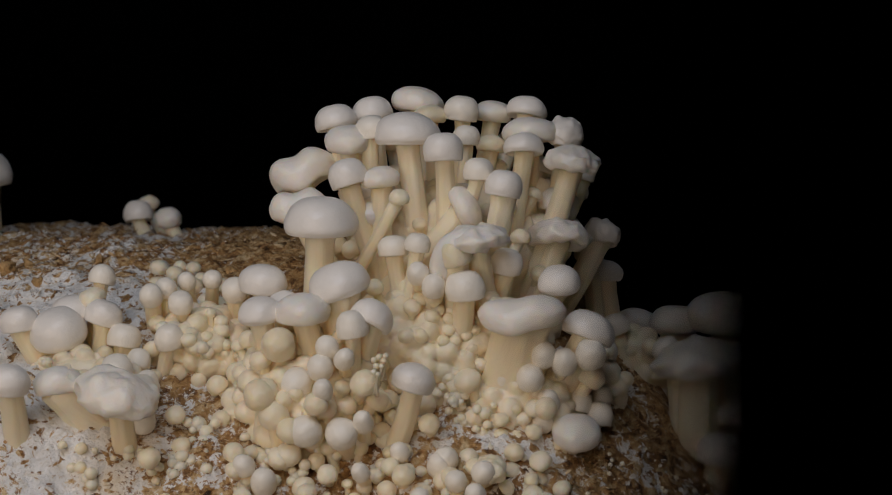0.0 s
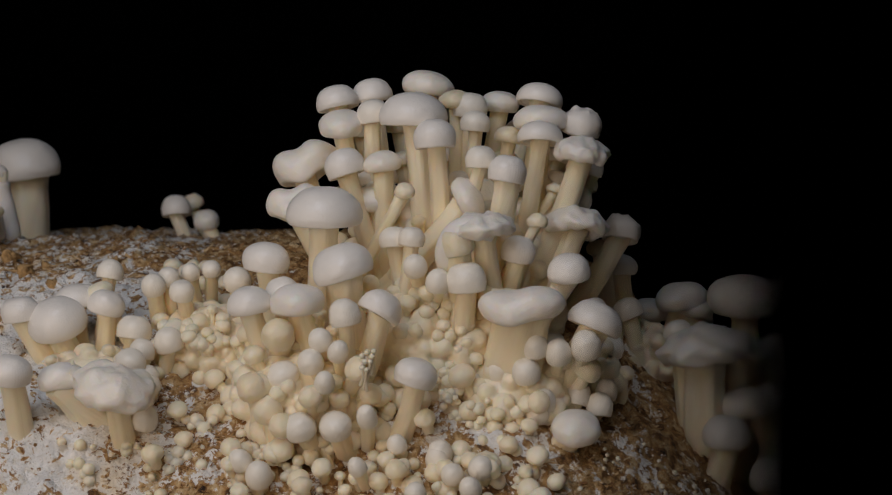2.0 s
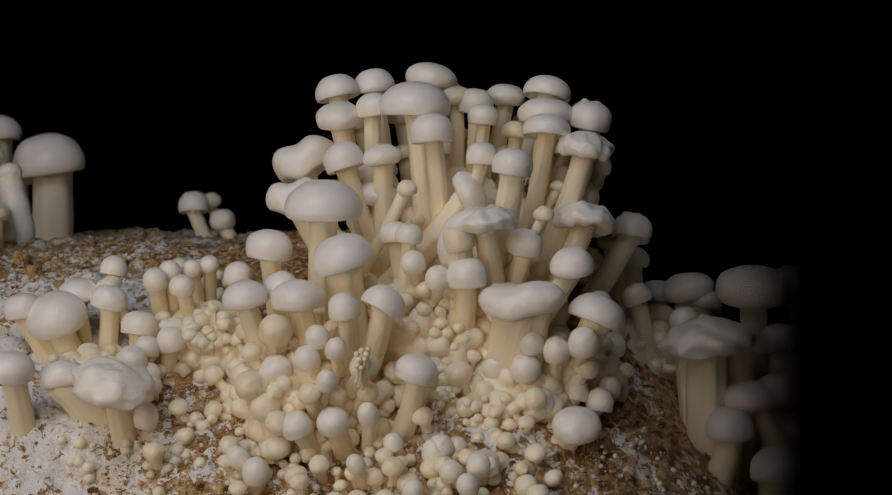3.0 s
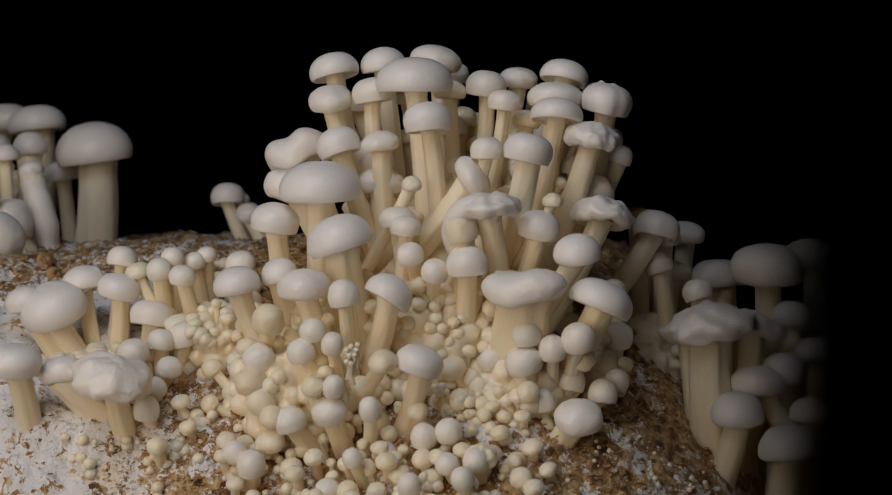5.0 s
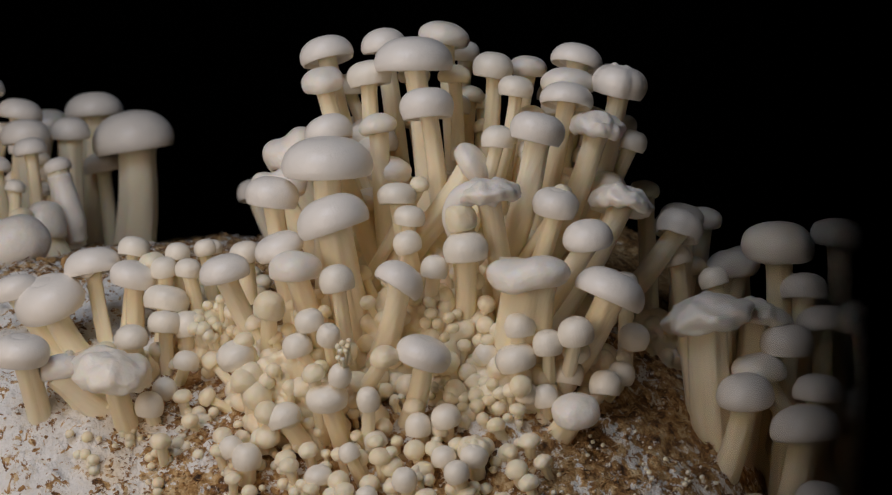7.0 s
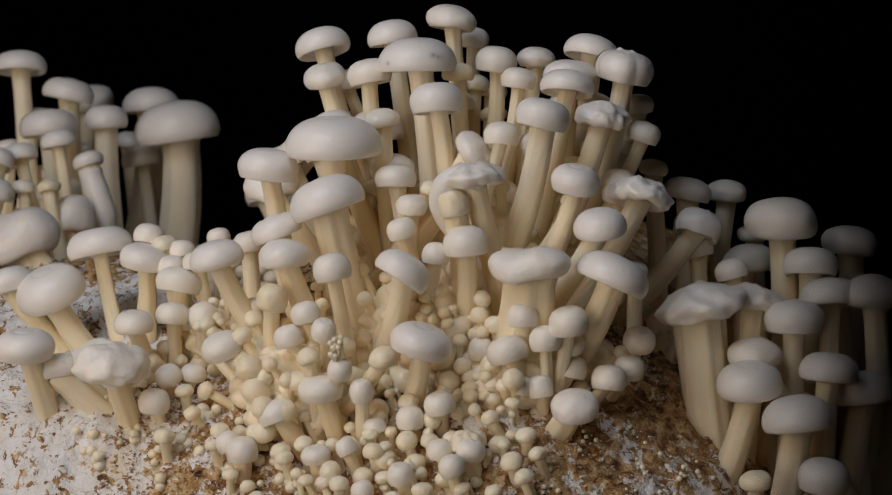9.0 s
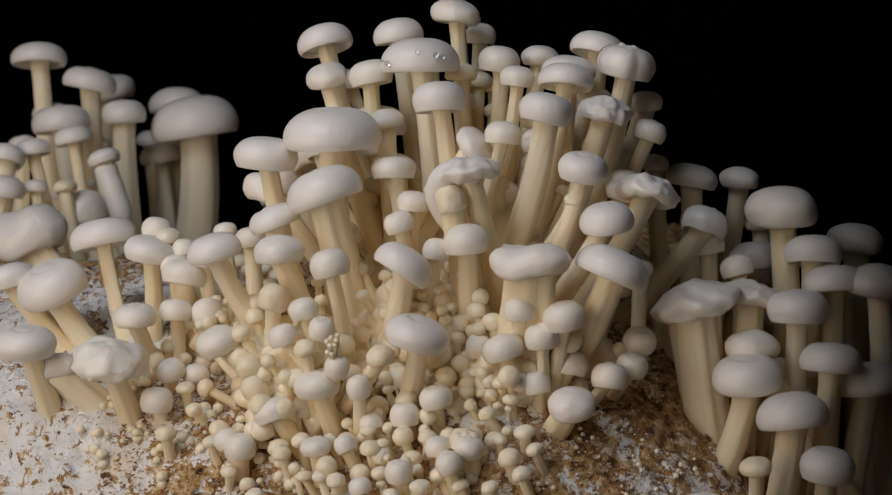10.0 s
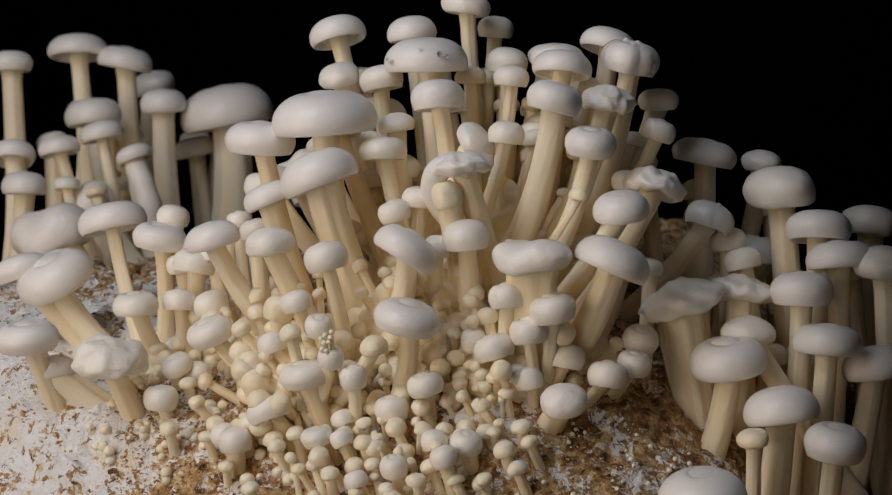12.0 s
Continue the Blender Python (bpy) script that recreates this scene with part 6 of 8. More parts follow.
mushroom('main clump', 's', (0.0116, 0.0317, 0.0453), 3.0, 0, .55,
         ((0.0, 0.0132, 0.0511, 3.5), (2.5, 0.0159, 0.0529, 4.3), (5.5, 0.0191, 0.0586, 5.0), (6.5, 0.0201, 0.0608, 5.1), (9.5, 0.0204, 0.0642, 5.3), (12.0, 0.0207, 0.0659, 5.7)))
mushroom('main clump', 's', (0.0211, 0.0263, 0.0260), 2.9, 0, .55,
         ((0.0, 0.029, 0.0326, 4.3), (2.5, 0.0312, 0.035, 4.7), (5.5, 0.0333, 0.0388, 4.7), (6.5, 0.0347, 0.0402, 4.7), (9.5, 0.0357, 0.0429, 5.0), (12.0, 0.0346, 0.0461, 5.0)))
mushroom('main clump', 's', (0.0301, 0.0158, -0.0008), 2.6, 0, .55,
         ((0.0, 0.0237, 0.0024, 4.1), (2.5, 0.0278, 0.0052, 4.2), (5.5, 0.0332, 0.0083, 4.8), (6.5, 0.0356, 0.0102, 4.9), (9.5, 0.0436, 0.0147, 5.6), (12.0, 0.0474, 0.0188, 6.1)))
mushroom('main clump', 's', (-0.0180, 0.0159, 0.0252), 3.4, 0, .55,
         ((0.0, -0.022, 0.0316, 3.3), (2.5, -0.0237, 0.0364, 3.5), (5.5, -0.027, 0.0425, 4.2), (6.5, -0.0284, 0.0452, 4.2), (9.5, -0.0291, 0.0477, 4.3), (12.0, -0.027, 0.0473, 4.4)))
mushroom('main clump', 's', (-0.0158, 0.0227, 0.0325), 3.2, 0, .55,
         ((0.0, -0.019, 0.0408, 2.6), (2.5, -0.0198, 0.0455, 2.9), (5.5, -0.0217, 0.0513, 3.8), (6.5, -0.0229, 0.0541, 4.0), (9.5, -0.0242, 0.0561, 4.0), (12.0, -0.0224, 0.0547, 4.0)))
mushroom('far side clump', 's', (-0.1966, 0.2203, 0.0493), 4.0, 6, .5,
         ((0.0, -0.2063, 0.0505, 5.2), (2.5, -0.204, 0.0591, 5.7), (5.5, -0.2045, 0.0668, 6.5), (6.5, -0.2024, 0.0703, 6.7), (9.5, -0.1982, 0.0768, 7.1), (12.0, -0.1945, 0.0792, 7.9)))
mushroom('far side clump', 's', (-0.2096, 0.1564, 0.0276), 4.1, 6, .5,
         ((0.0, -0.1812, 0.037, 3.3), (2.5, -0.1853, 0.042, 3.8), (5.5, -0.1954, 0.0416, 4.4), (6.5, -0.1972, 0.0441, 4.6), (9.5, -0.2042, 0.0545, 5.3), (12.0, -0.2078, 0.0554, 5.4)))
mushroom('far side clump', 's', (-0.2033, 0.1774, 0.0521), 3.0, 6, .5,
         ((0.0, -0.1921, 0.0482, 3.0), (2.5, -0.1943, 0.0546, 3.5), (5.5, -0.1994, 0.0612, 4.2), (6.5, -0.2005, 0.0638, 4.6), (9.5, -0.2002, 0.073, 5.9), (12.0, -0.2018, 0.0805, 6.6)))
mushroom('far side clump', 's', (-0.2377, 0.2288, 0.0527), 4.1, 6, .5,
         ((0.0, -0.2191, 0.0476, 5.4), (2.5, -0.2226, 0.0565, 5.9), (5.5, -0.225, 0.0661, 6.8), (6.5, -0.2267, 0.0668, 7.0), (9.5, -0.2324, 0.0784, 8.5), (12.0, -0.2364, 0.0836, 8.8)))
mushroom('far side clump', 's', (-0.2041, 0.1731, 0.0200), 3.5, 6, .5,
         ((0.0, -0.1823, 0.0338, 3.2), (2.5, -0.1851, 0.0375, 3.4), (5.5, -0.1942, 0.0361, 4.0), (6.5, -0.1965, 0.0384, 4.2), (9.5, -0.2005, 0.0481, 4.5), (12.0, -0.2021, 0.0483, 5.1)))
mushroom('far side clump', 's', (-0.2371, 0.1721, 0.0520), 4.0, 6, .5,
         ((0.0, -0.2096, 0.0447, 3.8), (2.5, -0.216, 0.0514, 4.4), (5.5, -0.2222, 0.0605, 5.2), (6.5, -0.223, 0.0641, 5.6), (9.5, -0.2304, 0.0752, 6.7), (12.0, -0.2364, 0.0808, 7.8)))
mushroom('far side clump', 's', (-0.1991, 0.1193, 0.0212), 3.2, 6, .5,
         ((0.0, -0.1688, 0.0333, 2.9), (2.5, -0.1736, 0.0363, 3.3), (5.5, -0.1855, 0.0355, 3.7), (6.5, -0.1883, 0.0374, 4.0), (9.5, -0.195, 0.0468, 4.0), (12.0, -0.1997, 0.0476, 4.6)))
mushroom('far side clump', 's', (-0.2040, 0.1584, 0.0318), 3.0, 6, .5,
         ((0.0, -0.1821, 0.0428, 3.4), (2.5, -0.1844, 0.0477, 3.9), (5.5, -0.1895, 0.0505, 4.5), (6.5, -0.1905, 0.0522, 4.9), (9.5, -0.1966, 0.0567, 6.5), (12.0, -0.1999, 0.0594, 6.9)))
mushroom('far side clump', 's', (-0.2127, 0.1798, 0.0551), 3.7, 6, .5,
         ((0.0, -0.2091, 0.0476, 3.5), (2.5, -0.2102, 0.0549, 4.0), (5.5, -0.2089, 0.0638, 4.8), (6.5, -0.2078, 0.0677, 5.2), (9.5, -0.2081, 0.0785, 6.5), (12.0, -0.2074, 0.0835, 7.4)))
mushroom('far side clump', 's', (-0.2139, 0.173, 0.0589), 3.6, 6, .5,
         ((0.0, -0.2026, 0.0484, 3.7), (2.5, -0.2042, 0.0567, 4.5), (5.5, -0.2052, 0.0645, 5.2), (6.5, -0.2054, 0.0679, 5.5), (9.5, -0.2067, 0.0785, 7.3), (12.0, -0.2083, 0.0869, 7.6)))
mushroom('far side clump', 's', (-0.2015, 0.179, 0.0402), 3.5, 6, .5,
         ((0.0, -0.1912, 0.0438, 3.7), (2.5, -0.1929, 0.0499, 4.1), (5.5, -0.1947, 0.0562, 5.0), (6.5, -0.196, 0.0584, 5.5), (9.5, -0.2006, 0.065, 6.8), (12.0, -0.2027, 0.0689, 8.0)))
mushroom('far side clump', 's', (-0.2269, 0.1755, 0.0654), 3.0, 6, .5,
         ((0.0, -0.2117, 0.0515, 4.0), (2.5, -0.2149, 0.0603, 4.8), (5.5, -0.2155, 0.0707, 5.9), (6.5, -0.2145, 0.0749, 6.2), (9.5, -0.2189, 0.0873, 8.0), (12.0, -0.2209, 0.0937, 8.6)))
mushroom('far side clump', 's', (-0.2255, 0.1787, 0.0424), 3.7, 6, .5,
         ((0.0, -0.1974, 0.0413, 3.5), (2.5, -0.2023, 0.047, 4.1), (5.5, -0.2084, 0.0538, 4.8), (6.5, -0.2098, 0.0566, 5.2), (9.5, -0.217, 0.0639, 6.8), (12.0, -0.2198, 0.0708, 7.6)))
mushroom('far side clump', 's', (-0.2089, 0.1774, 0.0563), 3.3, 6, .5,
         ((0.0, -0.1989, 0.0482, 3.0), (2.5, -0.2022, 0.0554, 3.6), (5.5, -0.2044, 0.0641, 4.4), (6.5, -0.2062, 0.0669, 4.8), (9.5, -0.2066, 0.0769, 6.0), (12.0, -0.2093, 0.085, 7.0)))
mushroom('far side clump', 's', (-0.1840, 0.2004, 0.0449), 3.4, 6, .5,
         ((0.0, -0.1882, 0.0455, 6.4), (2.5, -0.1858, 0.0521, 6.5), (5.5, -0.1842, 0.059, 7.6), (6.5, -0.1841, 0.0619, 8.2), (9.5, -0.1834, 0.0687, 9.6), (12.0, -0.1839, 0.0741, 10.7)))
mushroom('far side clump', 's', (-0.2166, 0.1783, 0.0213), 4.1, 6, .5,
         ((0.0, -0.189, 0.0355, 3.2), (2.5, -0.1925, 0.0394, 3.4), (5.5, -0.1979, 0.043, 3.8), (6.5, -0.1991, 0.0449, 4.3), (9.5, -0.2098, 0.0479, 5.5), (12.0, -0.2123, 0.0499, 6.2)))
mushroom('dim side clump', 's', (0.0921, 0.0393, -0.0281), 2.4, 6, .5,
         ((0.0, 0.0949, -0.0264, 4.8), (2.5, 0.0938, -0.024, 5.0), (5.5, 0.095, -0.0188, 5.7), (6.5, 0.0961, -0.0162, 6.5), (9.5, 0.0942, -0.0116, 7.1), (12.0, 0.0926, -0.0091, 7.8)))
mushroom('dim side clump', 's', (0.0608, 0.0566, -0.0098), 2.5, 6, .5,
         ((0.0, 0.0636, -0.0075, 3.4), (2.5, 0.0631, -0.0057, 4.0), (5.5, 0.0669, -0.0008, 4.9), (6.5, 0.0678, 0.0007, 5.1), (9.5, 0.067, 0.0052, 6.4), (12.0, 0.0646, 0.0102, 7.9)))
mushroom('dim side clump', 's', (0.0876, 0.0248, -0.0387), 1.9, 6, .5,
         ((0.0, 0.0898, -0.0305, 3.8), (2.5, 0.088, -0.0292, 3.9), (5.5, 0.0897, -0.025, 4.5), (6.5, 0.0909, -0.0231, 5.2), (9.5, 0.09, -0.0207, 5.8), (12.0, 0.0889, -0.0201, 6.2)))
mushroom('dim side clump', 's', (0.0772, 0.0756, 0.0115), 3.0, 6, .5,
         ((0.0, 0.0714, 0.0035, 4.2), (2.5, 0.0717, 0.0064, 4.5), (5.5, 0.0751, 0.0193, 4.9), (6.5, 0.0752, 0.0203, 5.2), (9.5, 0.0772, 0.0278, 5.5), (12.0, 0.0785, 0.032, 5.7)))
mushroom('dim side clump', 's', (0.0966, 0.0628, -0.0116), 2.1, 6, .5,
         ((0.0, 0.0974, -0.0067, 4.5), (2.5, 0.0961, -0.0022, 4.6), (5.5, 0.0965, 0.0036, 5.0), (6.5, 0.0984, 0.0058, 5.3), (9.5, 0.0988, 0.0051, 6.2), (12.0, 0.1003, 0.0081, 7.0)))
mushroom('dim side clump', 's', (0.1016, 0.0713, -0.0171), 2.5, 6, .5,
         ((0.0, 0.1017, -0.0105, 4.4), (2.5, 0.1005, -0.0076, 4.5), (5.5, 0.1002, -0.0026, 4.9), (6.5, 0.1012, 0.0, 5.2), (9.5, 0.1008, -0.0, 5.8), (12.0, 0.1017, 0.0031, 6.3)))
mushroom('dim side clump', 's', (0.0853, 0.0461, -0.0135), 2.4, 6, .5,
         ((0.0, 0.0861, -0.0102, 5.0), (2.5, 0.0864, -0.0086, 5.4), (5.5, 0.0875, -0.0043, 6.0), (6.5, 0.0875, -0.0023, 6.8), (9.5, 0.0874, 0.0029, 7.6), (12.0, 0.0872, 0.0058, 7.8)))
mushroom('dim side clump', 's', (0.0782, 0.0305, -0.0271), 2.3, 6, .5,
         ((0.0, 0.0833, -0.024, 3.6), (2.5, 0.0821, -0.0215, 4.0), (5.5, 0.0827, -0.0173, 4.8), (6.5, 0.0828, -0.0152, 5.2), (9.5, 0.084, -0.0114, 6.6), (12.0, 0.0817, -0.0083, 7.3)))
mushroom('dim side clump', 's', (0.1054, 0.0426, -0.0057), 2.3, 6, .5,
         ((0.0, 0.1008, -0.0124, 3.7), (2.5, 0.0991, -0.0087, 3.8), (5.5, 0.1002, -0.0015, 4.1), (6.5, 0.1011, 0.0016, 4.5), (9.5, 0.1033, 0.0089, 5.3), (12.0, 0.1052, 0.0134, 6.0)))
mushroom('dim side clump', 's', (0.0900, 0.066, -0.0396), 2.3, 6, .5,
         ((0.0, 0.0996, -0.0249, 5.8), (2.5, 0.0963, -0.0222, 5.8), (5.5, 0.0962, -0.0168, 6.4), (6.5, 0.0985, -0.0152, 6.9), (9.5, 0.095, -0.0193, 7.1), (12.0, 0.0925, -0.0195, 7.5)))
mushroom('dim side clump', 's', (0.0964, 0.0401, -0.0058), 1.9, 6, .5,
         ((0.0, 0.0938, -0.0111, 3.3), (2.5, 0.094, -0.0075, 3.6), (5.5, 0.0954, -0.0023, 4.0), (6.5, 0.0961, 0.0007, 4.5), (9.5, 0.0974, 0.0079, 5.8), (12.0, 0.0992, 0.0131, 6.7)))
mushroom('dim side clump', 's', (0.0858, 0.0237, -0.0364), 2.2, 6, .5,
         ((0.0, 0.0896, -0.0295, 3.7), (2.5, 0.0879, -0.028, 3.7), (5.5, 0.0897, -0.0233, 4.4), (6.5, 0.0909, -0.0214, 5.1), (9.5, 0.0902, -0.0187, 5.7), (12.0, 0.0892, -0.018, 6.0)))
mushroom('bud clump', 's', (-0.0102, -0.0385, -0.0216), 1.5, 5, 0.60,
         ((0.0, -0.0132, -0.0185, 1.7), (2.5, -0.0119, -0.0178, 1.9), (5.5, -0.0108, -0.0169, 2.2), (6.5, -0.0105, -0.0167, 2.3), (9.5, -0.0099, -0.0156, 2.6), (12.0, -0.0098, -0.0147, 2.9)))
mushroom('bud clump', 's', (-0.0085, -0.0425, -0.0262), 1.7, 5, 0.69,
         ((0.0, -0.01, -0.0199, 2.1), (2.5, -0.0092, -0.0197, 2.3), (5.5, -0.0084, -0.0196, 2.7), (6.5, -0.0083, -0.0197, 2.8), (9.5, -0.0081, -0.0195, 3.1), (12.0, -0.0084, -0.0191, 3.5)))
mushroom('bud clump', 's', (0.0028, -0.0485, -0.0338), 2.1, 5, 0.72,
         ((0.0, -0.0063, -0.024, 2.5), (2.5, -0.0042, -0.0241, 2.8), (5.5, -0.0019, -0.0241, 3.2), (6.5, -0.0013, -0.0242, 3.4), (9.5, 0.0005, -0.0244, 3.8), (12.0, 0.0017, -0.0244, 4.2)))
mushroom('bud clump', 's', (0.0053, -0.039, -0.0232), 1.5, 5, 0.72,
         ((0.0, 0.0012, -0.0209, 1.9), (2.5, 0.0025, -0.02, 2.1), (5.5, 0.004, -0.0191, 2.4), (6.5, 0.0045, -0.0187, 2.5), (9.5, 0.0057, -0.0176, 2.8), (12.0, 0.0066, -0.0165, 3.0)))
mushroom('bud clump', 's', (0.0156, -0.048, -0.0358), 2.1, 5, 0.69,
         ((0.0, 0.0067, -0.023, 2.5), (2.5, 0.0087, -0.0229, 2.8), (5.5, 0.0109, -0.0228, 3.2), (6.5, 0.0115, -0.0228, 3.4), (9.5, 0.0135, -0.0227, 3.8), (12.0, 0.015, -0.0225, 4.2)))
mushroom('bud clump', 's', (0.0169, -0.0415, -0.0286), 2.3, 5, 0.61,
         ((0.0, 0.0088, -0.0191, 2.8), (2.5, 0.011, -0.0193, 3.2), (5.5, 0.0135, -0.0196, 3.6), (6.5, 0.0145, -0.0197, 3.8), (9.5, 0.0168, -0.0198, 4.2), (12.0, 0.0188, -0.0199, 4.7)))
mushroom('bud clump', 's', (0.0225, -0.0315, -0.0198), 1.5, 5, 0.72,
         ((0.0, 0.0162, -0.0165, 1.9), (2.5, 0.0169, -0.0156, 2.1), (5.5, 0.0178, -0.0147, 2.4), (6.5, 0.0183, -0.0143, 2.4), (9.5, 0.0192, -0.0133, 2.8), (12.0, 0.0199, -0.0122, 3.0)))
mushroom('bud clump', 's', (0.0233, -0.036, -0.0243), 1.1, 5, 0.74,
         ((0.0, 0.0205, -0.0223, 1.4), (2.5, 0.0212, -0.0215, 1.6), (5.5, 0.0221, -0.0206, 1.8), (6.5, 0.0226, -0.0203, 1.9), (9.5, 0.0235, -0.0192, 2.1), (12.0, 0.0243, -0.0183, 2.3)))
mushroom('bud clump', 's', (0.0290, -0.034, -0.0247), 1.6, 5, 0.65,
         ((0.0, 0.0227, -0.018, 2.3), (2.5, 0.0243, -0.0179, 2.5), (5.5, 0.0263, -0.0178, 2.7), (6.5, 0.027, -0.0177, 2.7), (9.5, 0.0292, -0.0175, 2.9), (12.0, 0.0311, -0.0173, 3.1)))
mushroom('bud clump', 's', (0.0346, -0.036, -0.0291), 1.4, 5, 0.73,
         ((0.0, 0.0275, -0.0245, 1.8), (2.5, 0.0285, -0.0238, 2.0), (5.5, 0.0299, -0.023, 2.2), (6.5, 0.0304, -0.0227, 2.3), (9.5, 0.032, -0.0218, 2.6), (12.0, 0.0334, -0.021, 2.8)))
mushroom('bud clump', 's', (0.0274, -0.0395, -0.0296), 1.8, 5, 0.72,
         ((0.0, 0.0207, -0.0256, 2.3), (2.5, 0.0221, -0.0249, 2.6), (5.5, 0.0238, -0.0241, 2.8), (6.5, 0.0245, -0.0238, 2.9), (9.5, 0.0263, -0.0229, 3.3), (12.0, 0.0279, -0.0221, 3.5)))
mushroom('bud clump', 's', (0.0328, -0.0425, -0.0351), 1.6, 5, 0.71,
         ((0.0, 0.0231, -0.0264, 2.0), (2.5, 0.0248, -0.0263, 2.2), (5.5, 0.027, -0.0264, 2.5), (6.5, 0.0277, -0.0265, 2.6), (9.5, 0.0299, -0.0265, 3.0), (12.0, 0.0318, -0.0265, 3.2)))
mushroom('bud clump', 's', (-0.0071, -0.0495, -0.0344), 1.8, 5, 0.67,
         ((0.0, -0.0149, -0.0287, 2.2), (2.5, -0.013, -0.0284, 2.5), (5.5, -0.011, -0.0282, 2.8), (6.5, -0.0105, -0.0281, 3.0), (9.5, -0.0092, -0.0279, 3.3), (12.0, -0.0084, -0.0275, 3.7)))
mushroom('bud clump', 's', (-0.0167, -0.05, -0.0350), 1.6, 5, 0.70,
         ((0.0, -0.0189, -0.0279, 1.8), (2.5, -0.0173, -0.0275, 2.1), (5.5, -0.0159, -0.027, 2.4), (6.5, -0.0156, -0.0267, 2.5), (9.5, -0.015, -0.0262, 2.9), (12.0, -0.0151, -0.0256, 3.1)))
mushroom('bud clump', 's', (-0.0226, -0.0475, -0.0317), 1.2, 5, 0.65,
         ((0.0, -0.0273, -0.0283, 1.6), (2.5, -0.026, -0.0277, 1.7), (5.5, -0.0249, -0.0267, 1.9), (6.5, -0.0247, -0.0266, 2.0), (9.5, -0.0245, -0.0256, 2.3), (12.0, -0.0249, -0.0247, 2.5)))
mushroom('bud clump', 's', (-0.0464, -0.0415, -0.0245), 2.1, 5, 0.69,
         ((0.0, -0.0476, -0.0175, 2.6), (2.5, -0.0467, -0.0173, 2.9), (5.5, -0.0465, -0.017, 3.3), (6.5, -0.0466, -0.017, 3.4), (9.5, -0.0476, -0.0167, 3.8), (12.0, -0.0491, -0.0162, 4.2)))
mushroom('bud clump', 's', (-0.0479, -0.0455, -0.0291), 1.3, 5, 0.62,
         ((0.0, -0.0474, -0.0243, 1.8), (2.5, -0.0461, -0.0242, 2.0), (5.5, -0.0453, -0.0244, 2.1), (6.5, -0.0451, -0.0242, 2.2), (9.5, -0.0455, -0.0243, 2.4), (12.0, -0.0466, -0.024, 2.7)))
mushroom('bud clump', 's', (-0.0383, -0.0525, -0.0386), 1.6, 5, 0.63,
         ((0.0, -0.0389, -0.0304, 1.8), (2.5, -0.0374, -0.03, 2.1), (5.5, -0.0362, -0.0297, 2.4), (6.5, -0.036, -0.0296, 2.5), (9.5, -0.0359, -0.0292, 2.9), (12.0, -0.0364, -0.0286, 3.2)))
mushroom('bud clump', 's', (0.0149, -0.019, -0.0071), 1.9, 5, 0.68,
         ((0.0, 0.0141, 0.0008, 2.8), (2.5, 0.0143, 0.0015, 3.0), (5.5, 0.0144, 0.0023, 3.2), (6.5, 0.0145, 0.0025, 3.3), (9.5, 0.0146, 0.0034, 3.6), (12.0, 0.0146, 0.0043, 3.9)))
mushroom('bud clump', 's', (0.0194, -0.025, -0.0132), 1.2, 5, 0.60,
         ((0.0, 0.0134, -0.0095, 1.5), (2.5, 0.0142, -0.0092, 1.7), (5.5, 0.0151, -0.0091, 1.9), (6.5, 0.0155, -0.0089, 2.0), (9.5, 0.0165, -0.0086, 2.2), (12.0, 0.0173, -0.0082, 2.5)))
mushroom('bud clump', 's', (0.0197, -0.0245, -0.0127), 1.5, 5, 0.63,
         ((0.0, 0.0219, -0.0067, 2.2), (2.5, 0.0218, -0.0066, 2.3), (5.5, 0.0219, -0.0064, 2.5), (6.5, 0.0219, -0.0063, 2.6), (9.5, 0.0219, -0.006, 2.7), (12.0, 0.022, -0.0055, 2.9)))
mushroom('bud clump', 's', (0.0155, -0.0215, -0.0094), 1.1, 5, 0.65,
         ((0.0, 0.0147, -0.0066, 1.5), (2.5, 0.0146, -0.0059, 1.7), (5.5, 0.0145, -0.0049, 1.9), (6.5, 0.0145, -0.0046, 1.9), (9.5, 0.0142, -0.0037, 2.0), (12.0, 0.014, -0.0026, 2.2)))
mushroom('bud clump', 's', (0.0137, -0.0385, -0.0244), 1.4, 5, 0.72,
         ((0.0, 0.0067, -0.0185, 1.8), (2.5, 0.008, -0.0182, 2.0), (5.5, 0.0094, -0.0178, 2.2), (6.5, 0.0099, -0.0178, 2.3), (9.5, 0.011, -0.0172, 2.6), (12.0, 0.0119, -0.0168, 2.9)))
mushroom('bud clump', 's', (0.0113, -0.0415, -0.0267), 2.0, 5, 0.65,
         ((0.0, 0.0021, -0.0212, 2.6), (2.5, 0.004, -0.0208, 2.9), (5.5, 0.0062, -0.0203, 3.2), (6.5, 0.0069, -0.0201, 3.3), (9.5, 0.0087, -0.0196, 3.7), (12.0, 0.0101, -0.0191, 4.0)))
mushroom('bud clump', 's', (-0.0002, -0.0325, -0.0160), 1.6, 5, 0.70,
         ((0.0, -0.0041, -0.0092, 2.2), (2.5, -0.0031, -0.009, 2.3), (5.5, -0.0022, -0.0088, 2.6), (6.5, -0.0019, -0.0088, 2.7), (9.5, -0.0016, -0.0086, 2.9), (12.0, -0.0014, -0.0081, 3.2)))
